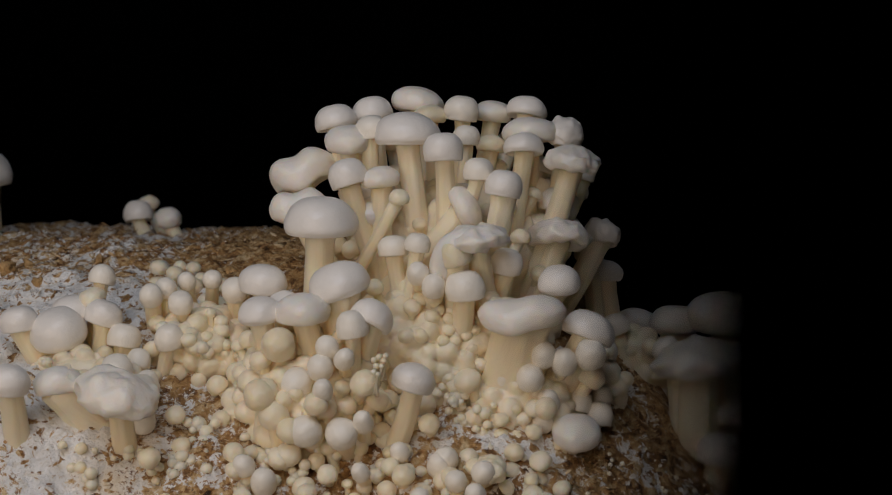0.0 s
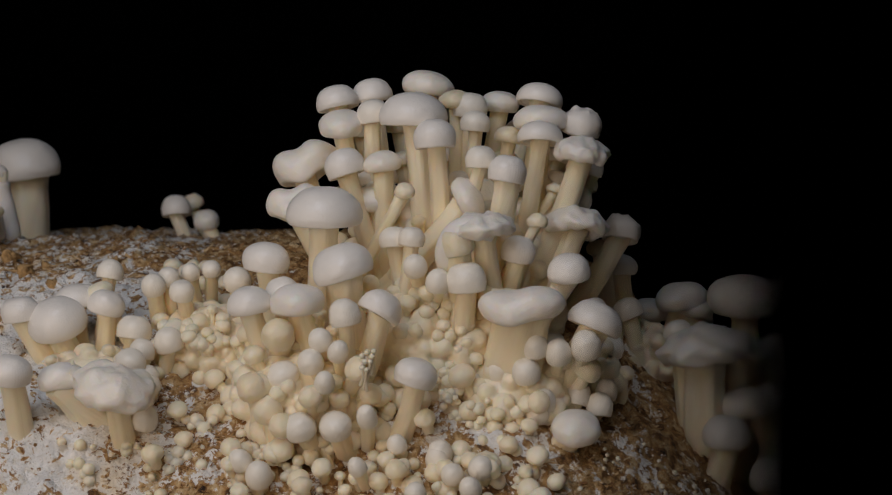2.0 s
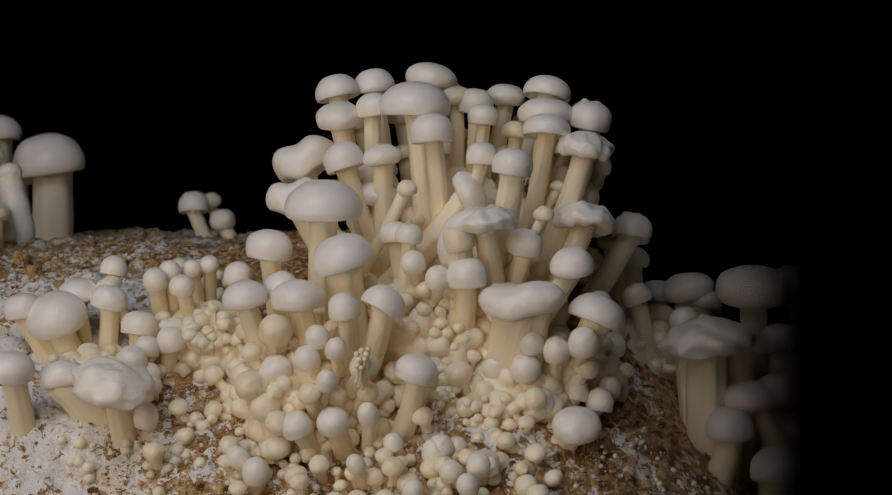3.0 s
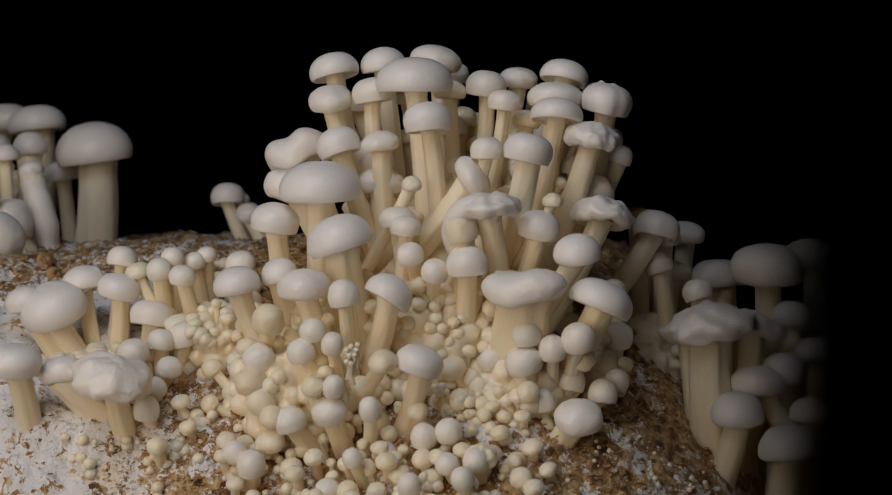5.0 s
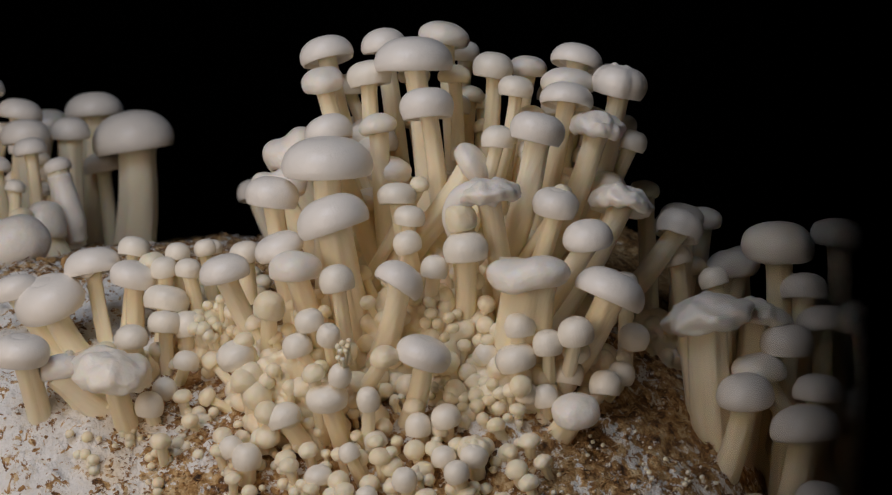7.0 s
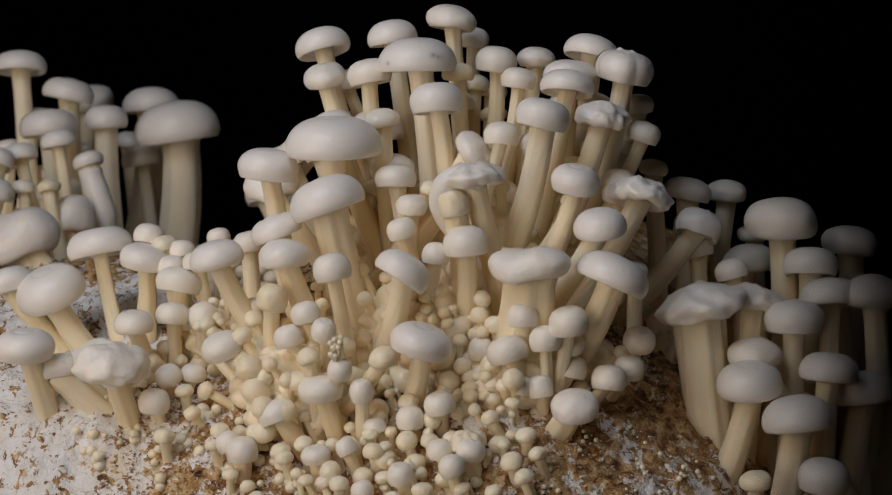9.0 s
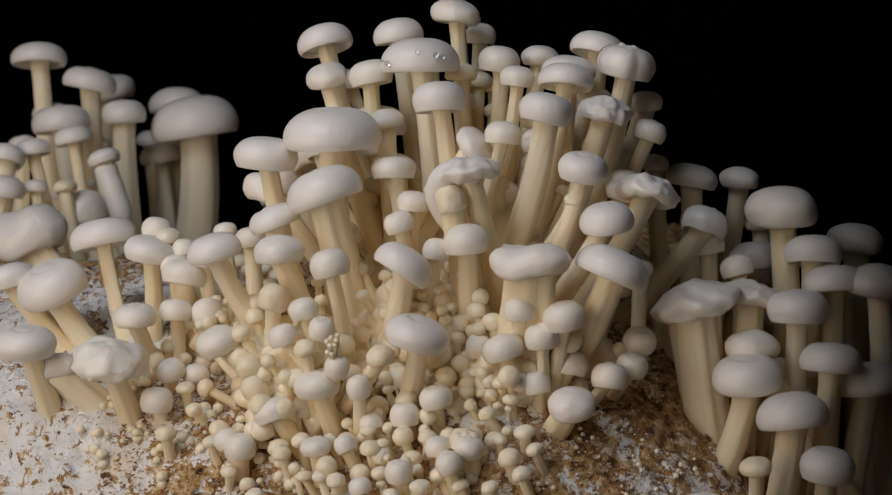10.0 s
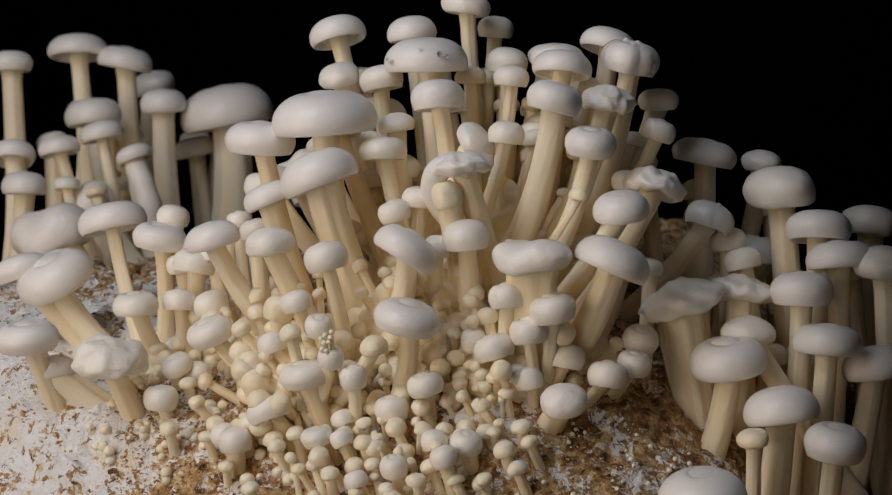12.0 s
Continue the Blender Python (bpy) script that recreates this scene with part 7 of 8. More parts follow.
mushroom('bud clump', 's', (-0.0029, -0.041, -0.0243), 1.2, 5, 0.66,
         ((0.0, -0.0094, -0.0194, 1.5), (2.5, -0.0081, -0.0192, 1.7), (5.5, -0.007, -0.0191, 1.9), (6.5, -0.0066, -0.0191, 2.0), (9.5, -0.0061, -0.0189, 2.3), (12.0, -0.0059, -0.0185, 2.5)))
mushroom('bud clump', 's', (-0.0115, -0.0445, -0.0280), 1.8, 5, 0.73,
         ((0.0, -0.02, -0.0187, 2.1), (2.5, -0.0181, -0.0186, 2.4), (5.5, -0.0162, -0.0184, 2.8), (6.5, -0.0157, -0.0184, 2.9), (9.5, -0.0144, -0.0182, 3.2), (12.0, -0.0138, -0.0178, 3.6)))
mushroom('bud clump', 's', (-0.0282, -0.0405, -0.0237), 1.5, 5, 0.74,
         ((0.0, -0.0279, -0.0201, 2.1), (2.5, -0.0272, -0.0195, 2.2), (5.5, -0.0268, -0.0187, 2.4), (6.5, -0.0269, -0.0184, 2.5), (9.5, -0.0273, -0.0176, 2.7), (12.0, -0.0284, -0.0166, 2.9)))
mushroom('bud clump', 's', (-0.0327, -0.042, -0.0254), 1.6, 5, 0.75,
         ((0.0, -0.0335, -0.0228, 2.1), (2.5, -0.0327, -0.0219, 2.3), (5.5, -0.0323, -0.0207, 2.6), (6.5, -0.0325, -0.0203, 2.7), (9.5, -0.0331, -0.019, 2.9), (12.0, -0.0343, -0.0177, 3.2)))
mushroom('bud clump', 's', (-0.0447, -0.0375, -0.0205), 1.7, 5, 0.71,
         ((0.0, -0.0393, -0.0166, 2.4), (2.5, -0.0389, -0.0162, 2.6), (5.5, -0.0392, -0.0156, 2.9), (6.5, -0.0395, -0.0154, 3.0), (9.5, -0.0409, -0.0147, 3.2), (12.0, -0.0429, -0.0139, 3.5)))
mushroom('bud clump', 's', (0.0057, -0.0505, -0.0364), 1.5, 5, 0.64,
         ((0.0, -0.0013, -0.0286, 2.1), (2.5, 0.001, -0.0284, 2.3), (5.5, 0.0036, -0.0281, 2.5), (6.5, 0.0044, -0.0281, 2.6), (9.5, 0.0067, -0.0279, 2.9), (12.0, 0.0084, -0.0276, 3.1)))
mushroom('bud clump', 's', (0.0184, -0.0465, -0.0346), 1.4, 5, 0.62,
         ((0.0, 0.0083, -0.0286, 2.0), (2.5, 0.0102, -0.0285, 2.1), (5.5, 0.0126, -0.0285, 2.4), (6.5, 0.0133, -0.0285, 2.4), (9.5, 0.0154, -0.0285, 2.6), (12.0, 0.017, -0.0284, 2.8)))
mushroom('bud clump', 's', (-0.0012, -0.0515, -0.0376), 1.4, 5, 0.71,
         ((0.0, -0.0081, -0.03, 1.6), (2.5, -0.0058, -0.0299, 1.8), (5.5, -0.0033, -0.0298, 2.1), (6.5, -0.0027, -0.0298, 2.2), (9.5, -0.0006, -0.0297, 2.5), (12.0, 0.0007, -0.0295, 2.8)))
mushroom('bud clump', 's', (0.0231, -0.0445, -0.0336), 1.3, 5, 0.65,
         ((0.0, 0.0179, -0.0319, 1.9), (2.5, 0.0192, -0.0312, 2.0), (5.5, 0.0206, -0.0304, 2.2), (6.5, 0.0212, -0.0302, 2.2), (9.5, 0.0225, -0.0294, 2.3), (12.0, 0.0237, -0.0286, 2.5)))
mushroom('bud clump', 's', (0.0247, -0.0275, -0.0171), 1.2, 5, 0.64,
         ((0.0, 0.0214, -0.0122, 1.7), (2.5, 0.0221, -0.0117, 1.8), (5.5, 0.0231, -0.0113, 2.0), (6.5, 0.0234, -0.011, 2.1), (9.5, 0.0245, -0.0103, 2.3), (12.0, 0.0254, -0.0097, 2.5)))
mushroom('bud clump', 's', (0.0254, -0.0225, -0.0130), 1.8, 5, 0.72,
         ((0.0, 0.0238, -0.01, 2.7), (2.5, 0.0241, -0.009, 2.9), (5.5, 0.0247, -0.008, 3.1), (6.5, 0.025, -0.0076, 3.2), (9.5, 0.0257, -0.0064, 3.5), (12.0, 0.0264, -0.0052, 3.7)))
mushroom('bud clump', 's', (-0.0141, -0.0255, -0.0093), 1.7, 5, 0.61,
         ((0.0, -0.0158, -0.0049, 2.2), (2.5, -0.015, -0.0046, 2.4), (5.5, -0.0144, -0.0041, 2.6), (6.5, -0.0142, -0.0038, 2.7), (9.5, -0.0142, -0.0032, 3.0), (12.0, -0.0144, -0.0025, 3.3)))
mushroom('bud clump', 's', (-0.0573, -0.0345, -0.0163), 1.4, 5, 0.75,
         ((0.0, -0.0634, -0.0144, 1.7), (2.5, -0.0616, -0.0134, 1.9), (5.5, -0.0602, -0.0118, 2.1), (6.5, -0.06, -0.0114, 2.2), (9.5, -0.0599, -0.0098, 2.5), (12.0, -0.0602, -0.0082, 2.8)))
mushroom('bud clump', 's', (-0.0653, -0.03, -0.0110), 1.6, 5, 0.61,
         ((0.0, -0.0654, -0.0076, 1.8), (2.5, -0.0641, -0.0069, 2.0), (5.5, -0.0634, -0.0061, 2.4), (6.5, -0.0634, -0.0057, 2.6), (9.5, -0.064, -0.0045, 2.9), (12.0, -0.065, -0.0035, 3.3)))
mushroom('bud clump', 's', (-0.0659, -0.043, -0.0242), 1.7, 5, 0.66,
         ((0.0, -0.0695, -0.0159, 2.1), (2.5, -0.0672, -0.0157, 2.3), (5.5, -0.0653, -0.0153, 2.7), (6.5, -0.0649, -0.0152, 2.8), (9.5, -0.0641, -0.0147, 3.2), (12.0, -0.0641, -0.0141, 3.5)))
mushroom('bud clump', 's', (-0.0515, -0.0395, -0.0222), 1.6, 5, 0.74,
         ((0.0, -0.0502, -0.015, 1.9), (2.5, -0.0493, -0.0147, 2.2), (5.5, -0.0491, -0.0145, 2.5), (6.5, -0.0494, -0.0144, 2.6), (9.5, -0.0505, -0.0139, 2.9), (12.0, -0.0523, -0.0134, 3.2)))
mushroom('bud clump', 's', (-0.0524, -0.042, -0.0245), 1.3, 5, 0.68,
         ((0.0, -0.0497, -0.0188, 1.5), (2.5, -0.0493, -0.0184, 1.8), (5.5, -0.0495, -0.0181, 2.0), (6.5, -0.0498, -0.0179, 2.1), (9.5, -0.0517, -0.0173, 2.4), (12.0, -0.0539, -0.0166, 2.7)))
mushroom('bud clump', 's', (-0.0464, -0.0435, -0.0270), 2.6, 5, 0.70,
         ((0.0, -0.0423, -0.0208, 3.1), (2.5, -0.0416, -0.0203, 3.5), (5.5, -0.0415, -0.0196, 4.0), (6.5, -0.0416, -0.0193, 4.1), (9.5, -0.0426, -0.0184, 4.7), (12.0, -0.0443, -0.0175, 5.2)))
mushroom('bud clump', 's', (-0.0313, -0.0445, -0.0283), 1.5, 5, 0.72,
         ((0.0, -0.0325, -0.0238, 1.9), (2.5, -0.0315, -0.023, 2.1), (5.5, -0.0309, -0.0219, 2.3), (6.5, -0.0309, -0.0215, 2.4), (9.5, -0.0313, -0.0203, 2.7), (12.0, -0.0322, -0.0191, 2.9)))
mushroom('bud clump', 's', (-0.0594, -0.0185, -0.0032), 2.2, 5, 0.70,
         ((0.0, -0.0475, -0.0005, 2.8), (2.5, -0.0483, 0.0006, 3.1), (5.5, -0.0501, 0.002, 3.5), (6.5, -0.0508, 0.0025, 3.6), (9.5, -0.0538, 0.0042, 4.1), (12.0, -0.0571, 0.0059, 4.4)))


# ---- water beads that gather on the tallest wide cap ----
def build_beads(cap):
    water, tree, bsdf = material("clear_water")
    bsdf.inputs["Transmission Weight"].default_value = 1.0
    bsdf.inputs["Roughness"].default_value = 0.02
    bsdf.inputs["IOR"].default_value = 1.33
    for x, y, z, r in ((0.0078, -0.0087, 0.0018, 0.8), (0.0092, -0.0074, 0.0012, 0.6), (-0.0054, -0.0106, -0.0002, 0.8),
                       (-0.0075, -0.0090, 0.0006, 0.5), (0.0030, -0.0106, 0.0028, 0.5)):
        r *= 0.001
        bead = part("water_bead", lathe([(r * math.sin(math.radians(a)), 0.8 * r * math.cos(math.radians(a))) for a in range(0, 181, 15)], 16), water, cap, "clear water bead")
        GROWTH.append((bead, [(t, pose(x * k, y * k, z * k, 60, 0, 0)) for t, k in ((0, 0.4), (6, 0.5), (8.6, 0.7), (9.4, 1.0), (12, 1.0))]))


build_beads(next(c for c in bpy.data.objects["white_mushroom"].children if c.name.startswith("cap")))

# ---- buds: small round young mushrooms crowding the block ----
def bud_models():
    """A few bud shapes, (cap, stem) meshes of unit radius."""
    made = []
    for k in range(6):
        h = 1.0 - 0.05 * k
        seed = Vector((k * 3.0, 1, 2))
        cap = lathe(button_profile(1.0, h, 0.55), 16, lambda v: v * (1 + 0.09 * noise.noise(v * 0.9 + seed)))
        made.append((cap, h))
    meshes = []
    for cap, h in made:
        mesh = bpy.data.meshes.new("bud_cap")
        cap.to_mesh(mesh)
        cap.free()
        stem = bpy.data.meshes.new("bud_stem")
        bm = stem_mesh(9.0, 0.55, 0.25, 0.2)
        bm.to_mesh(stem)
        bm.free()
        for m, mat in ((mesh, BUD_CAP), (stem, BUD_STEM)):
            m.materials.append(mat)
            for poly in m.polygons:
                poly.use_smooth = True
        meshes.append((mesh, stem, h))
    return meshes


BUDS = bud_models()


def bud(group, rng, place, way, r, up):
    """One bud of radius r at place, growing along way by up metres."""
    cap, stem, h = BUDS[rng.randrange(6)]
    thing = new("mushroom_bud")
    tagged(thing, "small round cream mushroom bud on a short stem", "mushroom bud", group)
    for name, mesh in (("cap", cap), ("stem", stem)):
        ob = new(name, mesh)
        ob.parent = thing
        ob.scale = (r, r, r)
    turn = way.to_track_quat("Z", "Y").to_matrix().to_4x4()
    keys = []
    for t in (0.0, 3.0, 6.0, 9.0, 12.0):
        k = t / 12
        p = place + way * (up * k ** 1.2) + Vector((0, 0, 0.25 * up * k))
        keys.append((t, Matrix.Translation(p) @ turn))
    GROWTH.append((thing, keys))


def bud_patch(group, seed, count, xs, ys, radii, rise, lift=0.0):
    """count buds strewn over a patch of the block. radii in mm, rise in mm from start to end."""
    rng = random.Random(seed)
    spots = []
    while len(spots) < count:
        x, y = rng.uniform(*xs), rng.uniform(*ys)
        r = 0.001 * rng.uniform(*radii)
        if all((x - a) ** 2 + (y - b) ** 2 > (0.6 * (r + c)) ** 2 for a, b, c in spots) or rng.random() < 0.05:
            spots.append((x, y, r))
    for x, y, r in spots:
        way = Euler((radians(rng.uniform(0, 45)), radians(rng.uniform(-25, 25)), 0)).to_matrix() @ Vector((0, 0, 1))
        place = Vector((x, y, surface(x, y) + lift * rng.random())) + way * r * rng.uniform(0.0, 1.5)
        bud(group, rng, place, way, r, 0.001 * rise * rng.uniform(0.25, 1.0))


def bud_mound(group, seed, count, centre, axes, radii, rise):
    """A fused fleshy base with buds crowding out of its front."""
    rng = random.Random(seed)
    c, ax = Vector(centre), Vector(axes)
    bm = bmesh.new()
    bmesh.ops.create_icosphere(bm, subdivisions=6, radius=1)
    for v in bm.verts:
        k = 0.85 + 0.10 * noise.noise(v.co * 2.2 + c * 90)
        p = Vector((v.co.x * ax.x, v.co.y * ax.y, v.co.z * ax.z)) * k
        near = noise.voronoi(p * 210)[0][0]
        v.co = p + v.co * 0.0028 * math.sqrt(max(0.0, 1 - (near / 0.62) ** 2))
    core = part("fused_mushroom_clump", bm, BUD)
    core.location = c
    tagged(core, "fused cream flesh at the base of a mushroom clump", "mushroom clump", group)
    spots = []
    tries = 0
    while len(spots) < count and tries < 6000:
        tries += 1
        d = Vector((rng.gauss(0, 1), -abs(rng.gauss(0, 1)) - 0.1, rng.gauss(0.15, 0.9))).normalized()
        place = Vector((d.x * ax.x, d.y * ax.y, d.z * ax.z))
        r = 0.001 * rng.uniform(*radii)
        if any((place - q).length < 0.62 * (r + b) for q, b in spots):
            continue
        spots.append((place, r))
        way = Vector((d.x / ax.x, d.y / ax.y, d.z / ax.z)).normalized() + Vector((0, 0, 0.85))
        way.normalize()
        bud(group, rng, c + place * 1.02 + way * r * rng.uniform(-0.3, 1.2), way, r, 0.001 * rise * rng.uniform(0.2, 1.0))


for mound in MOUNDS:
    bud_mound(*mound)
def placed_bud(group, x, y, z, r, rise):
    """A bud at its own place. r in mm; it rises by about rise mm."""
    rng = random.Random(int(1e6 * (x + 2 * y + 3 * z)))
    way = Vector((rng.uniform(-0.3, 0.3), rng.uniform(-0.75, -0.25), 1)).normalized()
    bud(group, rng, Vector((x, y, z)), way, 0.001 * r, 0.001 * rise * rng.uniform(0.5, 1.1))


placed_bud("bud clump", -0.0818, 0.0439, 0.0236, 2.8, 5.5)
placed_bud("bud clump", -0.0803, 0.0308, 0.0199, 2.2, 5.5)
placed_bud("bud clump", -0.0762, 0.0375, 0.0221, 2.7, 5.5)
placed_bud("bud clump", -0.0719, 0.0429, 0.0234, 2.3, 5.5)
placed_bud("bud clump", -0.0758, 0.0442, 0.0236, 2.0, 5.5)
placed_bud("bud clump", -0.0694, 0.0287, 0.0193, 2.4, 5.5)
placed_bud("bud clump", -0.0682, 0.0340, 0.0210, 2.2, 5.5)
placed_bud("bud clump", -0.0627, 0.0289, 0.0194, 2.8, 5.5)
placed_bud("bud clump", -0.0743, 0.0228, 0.0173, 2.8, 5.5)
placed_bud("bud clump", -0.0697, 0.0158, 0.0145, 3.1, 5.5)
placed_bud("bud clump", -0.0651, 0.0202, 0.0161, 2.2, 5.5)
placed_bud("bud clump", -0.0697, -0.0098, 0.0100, 3.6, 5.5)
placed_bud("bud clump", -0.0627, -0.0139, 0.0068, 2.3, 5.5)
placed_bud("bud clump", -0.0605, 0.0157, 0.0145, 3.4, 5.5)
placed_bud("bud clump", -0.0612, -0.0069, 0.0134, 1.5, 5.5)
placed_bud("bud clump", -0.0603, -0.0120, 0.0092, 1.7, 5.5)
placed_bud("bud clump", -0.0598, -0.0137, 0.0054, 1.7, 5.5)
placed_bud("bud clump", -0.0568, -0.0093, 0.0107, 2.2, 5.5)
placed_bud("bud clump", -0.0759, 0.0188, 0.0158, 2.8, 5.5)
placed_bud("bud clump", -0.0803, 0.0243, 0.0177, 2.2, 5.5)
placed_bud("bud clump", -0.0775, 0.0145, 0.0138, 2.3, 5.5)
placed_bud("bud clump", -0.0580, 0.0225, 0.0171, 2.5, 5.5)
placed_bud("bud clump", -0.0553, 0.0130, 0.0132, 3.0, 5.5)
placed_bud("bud clump", -0.0559, -0.0109, 0.0072, 1.7, 5.5)
placed_bud("bud clump", -0.0654, -0.0100, 0.0115, 2.0, 5.5)
placed_bud("bud clump", -0.0637, -0.0069, 0.0134, 1.5, 5.5)
placed_bud("bud clump", -0.0590, -0.0124, 0.0074, 1.4, 5.5)
placed_bud("bud clump", -0.0237, -0.0329, -0.0052, 2.6, 5.0)
placed_bud("bud clump", -0.0290, -0.0359, -0.0054, 3.0, 5.0)
placed_bud("bud clump", -0.0185, -0.0278, -0.0139, 1.7, 5.0)
placed_bud("bud clump", -0.0266, -0.0312, 0.0013, 1.9, 5.0)
placed_bud("bud clump", -0.0386, -0.0271, 0.0065, 2.2, 5.0)
placed_bud("bud clump", -0.0472, -0.0301, -0.0000, 3.3, 5.0)
placed_bud("bud clump", -0.0434, -0.0339, -0.0020, 3.5, 5.0)
placed_bud("bud clump", -0.0409, -0.0359, -0.0075, 3.8, 5.0)
placed_bud("bud clump", -0.0385, -0.0355, -0.0032, 2.2, 5.0)
placed_bud("bud clump", -0.0353, -0.0253, 0.0077, 1.9, 5.0)
placed_bud("bud clump", -0.0133, -0.0184, -0.0041, 2.4, 5.0)
placed_bud("bud clump", -0.0185, -0.0276, -0.0059, 2.1, 5.0)
placed_bud("bud clump", -0.0158, -0.0264, -0.0123, 2.4, 5.0)
placed_bud("bud clump", -0.0286, -0.0325, -0.0153, 2.3, 5.0)
placed_bud("bud clump", -0.0212, -0.0301, -0.0156, 2.5, 5.0)
placed_bud("bud clump", -0.0161, -0.0185, 0.0031, 2.4, 5.0)
placed_bud("bud clump", -0.0136, -0.0312, -0.0168, 1.9, 5.0)
placed_bud("bud clump", -0.0358, -0.0354, -0.0018, 2.0, 5.0)
placed_bud("bud clump", -0.0323, -0.0364, -0.0064, 2.2, 5.0)
placed_bud("bud clump", -0.0225, -0.0305, -0.0025, 1.8, 5.0)
placed_bud("bud clump", -0.0212, -0.0290, -0.0124, 1.8, 5.0)
placed_bud("bud clump", -0.0311, -0.0346, -0.0129, 1.8, 5.0)
placed_bud("bud clump", -0.0500, -0.0246, 0.0017, 2.5, 5.0)
placed_bud("bud clump", -0.0453, -0.0285, 0.0028, 2.5, 5.0)
placed_bud("bud clump", -0.0131, -0.0237, -0.0104, 1.8, 5.0)
placed_bud("bud clump", -0.0348, -0.0146, 0.0105, 2.6, 5.0)
placed_bud("bud clump", -0.0287, -0.0294, 0.0043, 1.8, 5.0)
placed_bud("bud clump", -0.0173, -0.0248, -0.0095, 1.7, 5.0)
placed_bud("bud clump", -0.0251, -0.0325, -0.0022, 1.8, 5.0)
placed_bud("bud clump", -0.0379, -0.0350, -0.0121, 1.9, 5.0)
placed_bud("bud clump", -0.0266, -0.0315, -0.0175, 1.6, 5.0)
placed_bud("main clump", -0.0161, 0.0700, 0.0273, 4.3, 3.0)
placed_bud("main clump", -0.0160, 0.0435, 0.0236, 4.1, 3.0)
placed_bud("main clump", -0.0084, -0.0166, 0.0171, 2.3, 3.0)
placed_bud("main clump", -0.0034, -0.0179, 0.0150, 2.1, 3.0)
placed_bud("main clump", -0.0041, -0.0146, 0.0198, 2.6, 3.0)
placed_bud("main clump", -0.0050, 0.0718, 0.0272, 2.6, 3.0)
placed_bud("main clump", -0.0197, 0.0338, 0.0210, 2.9, 3.0)
placed_bud("main clump", -0.0177, 0.0225, 0.0171, 2.5, 3.0)
placed_bud("main clump", -0.0120, -0.0128, 0.0196, 2.0, 3.0)
placed_bud("main clump", -0.0234, 0.0441, 0.0236, 2.3, 3.0)
placed_bud("main clump", 0.0016, -0.0165, 0.0163, 1.8, 3.0)
placed_bud("main clump", 0.0040, -0.0158, 0.0163, 2.1, 3.0)
placed_bud("main clump", -0.0063, -0.0149, 0.0191, 2.1, 3.0)
placed_bud("main clump", -0.0109, 0.0319, 0.0203, 2.5, 3.0)
placed_bud("main clump", -0.0135, 0.0389, 0.0223, 2.3, 3.0)
placed_bud("main clump", -0.0097, -0.0193, 0.0102, 2.3, 3.0)
placed_bud("main clump", -0.0062, -0.0196, 0.0102, 2.0, 3.0)
placed_bud("main clump", -0.0020, -0.0169, 0.0164, 1.7, 3.0)
placed_bud("main clump", -0.0164, 0.0299, 0.0197, 2.4, 3.0)
placed_bud("main clump", -0.0222, 0.0542, 0.0255, 2.3, 3.0)
placed_bud("main clump", 0.0008, -0.0187, 0.0116, 1.7, 3.0)
placed_bud("main clump", 0.0023, -0.0191, 0.0088, 1.6, 3.0)
placed_bud("main clump", 0.0051, -0.0183, 0.0101, 1.6, 3.0)
placed_bud("main clump", 0.0065, -0.0185, 0.0073, 1.7, 3.0)
placed_bud("main clump", -0.0006, -0.0196, 0.0088, 1.7, 3.0)
placed_bud("main clump", 0.0086, -0.0180, 0.0030, 2.0, 3.0)
placed_bud("main clump", 0.0044, -0.0193, 0.0053, 1.4, 3.0)
placed_bud("main clump", 0.0072, -0.0170, 0.0114, 1.4, 3.0)
placed_bud("main clump", 0.0008, -0.0177, 0.0143, 1.6, 3.0)
placed_bud("main clump", -0.0016, 0.0746, 0.0271, 2.4, 3.0)
placed_bud("main clump", -0.0226, 0.0280, 0.0190, 2.0, 3.0)
placed_bud("bud clump", 0.0127, -0.0230, -0.0105, 2.1, 6.0)
placed_bud("bud clump", 0.0169, -0.0235, -0.0076, 1.7, 6.0)
placed_bud("bud clump", 0.0190, -0.0237, -0.0097, 2.0, 6.0)
placed_bud("bud clump", 0.0071, -0.0224, -0.0101, 2.7, 6.0)
placed_bud("bud clump", 0.0134, -0.0247, -0.0137, 2.1, 6.0)
placed_bud("bud clump", 0.0176, -0.0239, -0.0143, 2.1, 6.0)
placed_bud("bud clump", 0.0008, -0.0201, -0.0003, 2.0, 6.0)
placed_bud("bud clump", 0.0044, -0.0187, -0.0040, 2.1, 6.0)
placed_bud("bud clump", 0.0056, -0.0315, -0.0182, 2.5, 6.0)
placed_bud("bud clump", 0.0159, -0.0324, -0.0215, 2.5, 6.0)
placed_bud("bud clump", 0.0220, -0.0329, -0.0234, 2.5, 6.0)
placed_bud("bud clump", -0.0101, -0.0313, -0.0168, 2.2, 6.0)
placed_bud("bud clump", -0.0114, -0.0354, -0.0209, 1.9, 6.0)
placed_bud("bud clump", -0.0155, -0.0336, -0.0192, 1.6, 6.0)
placed_bud("bud clump", -0.0168, -0.0359, -0.0215, 2.2, 6.0)
placed_bud("bud clump", -0.0060, -0.0349, -0.0210, 1.6, 6.0)
placed_bud("bud clump", 0.0188, -0.0292, -0.0193, 1.7, 6.0)
placed_bud("bud clump", 0.0144, -0.0360, -0.0249, 2.2, 6.0)
placed_bud("bud clump", 0.0076, -0.0363, -0.0235, 1.9, 6.0)
placed_bud("bud clump", -0.0005, -0.0369, -0.0227, 2.7, 6.0)
placed_bud("bud clump", 0.0022, -0.0395, -0.0259, 2.7, 6.0)
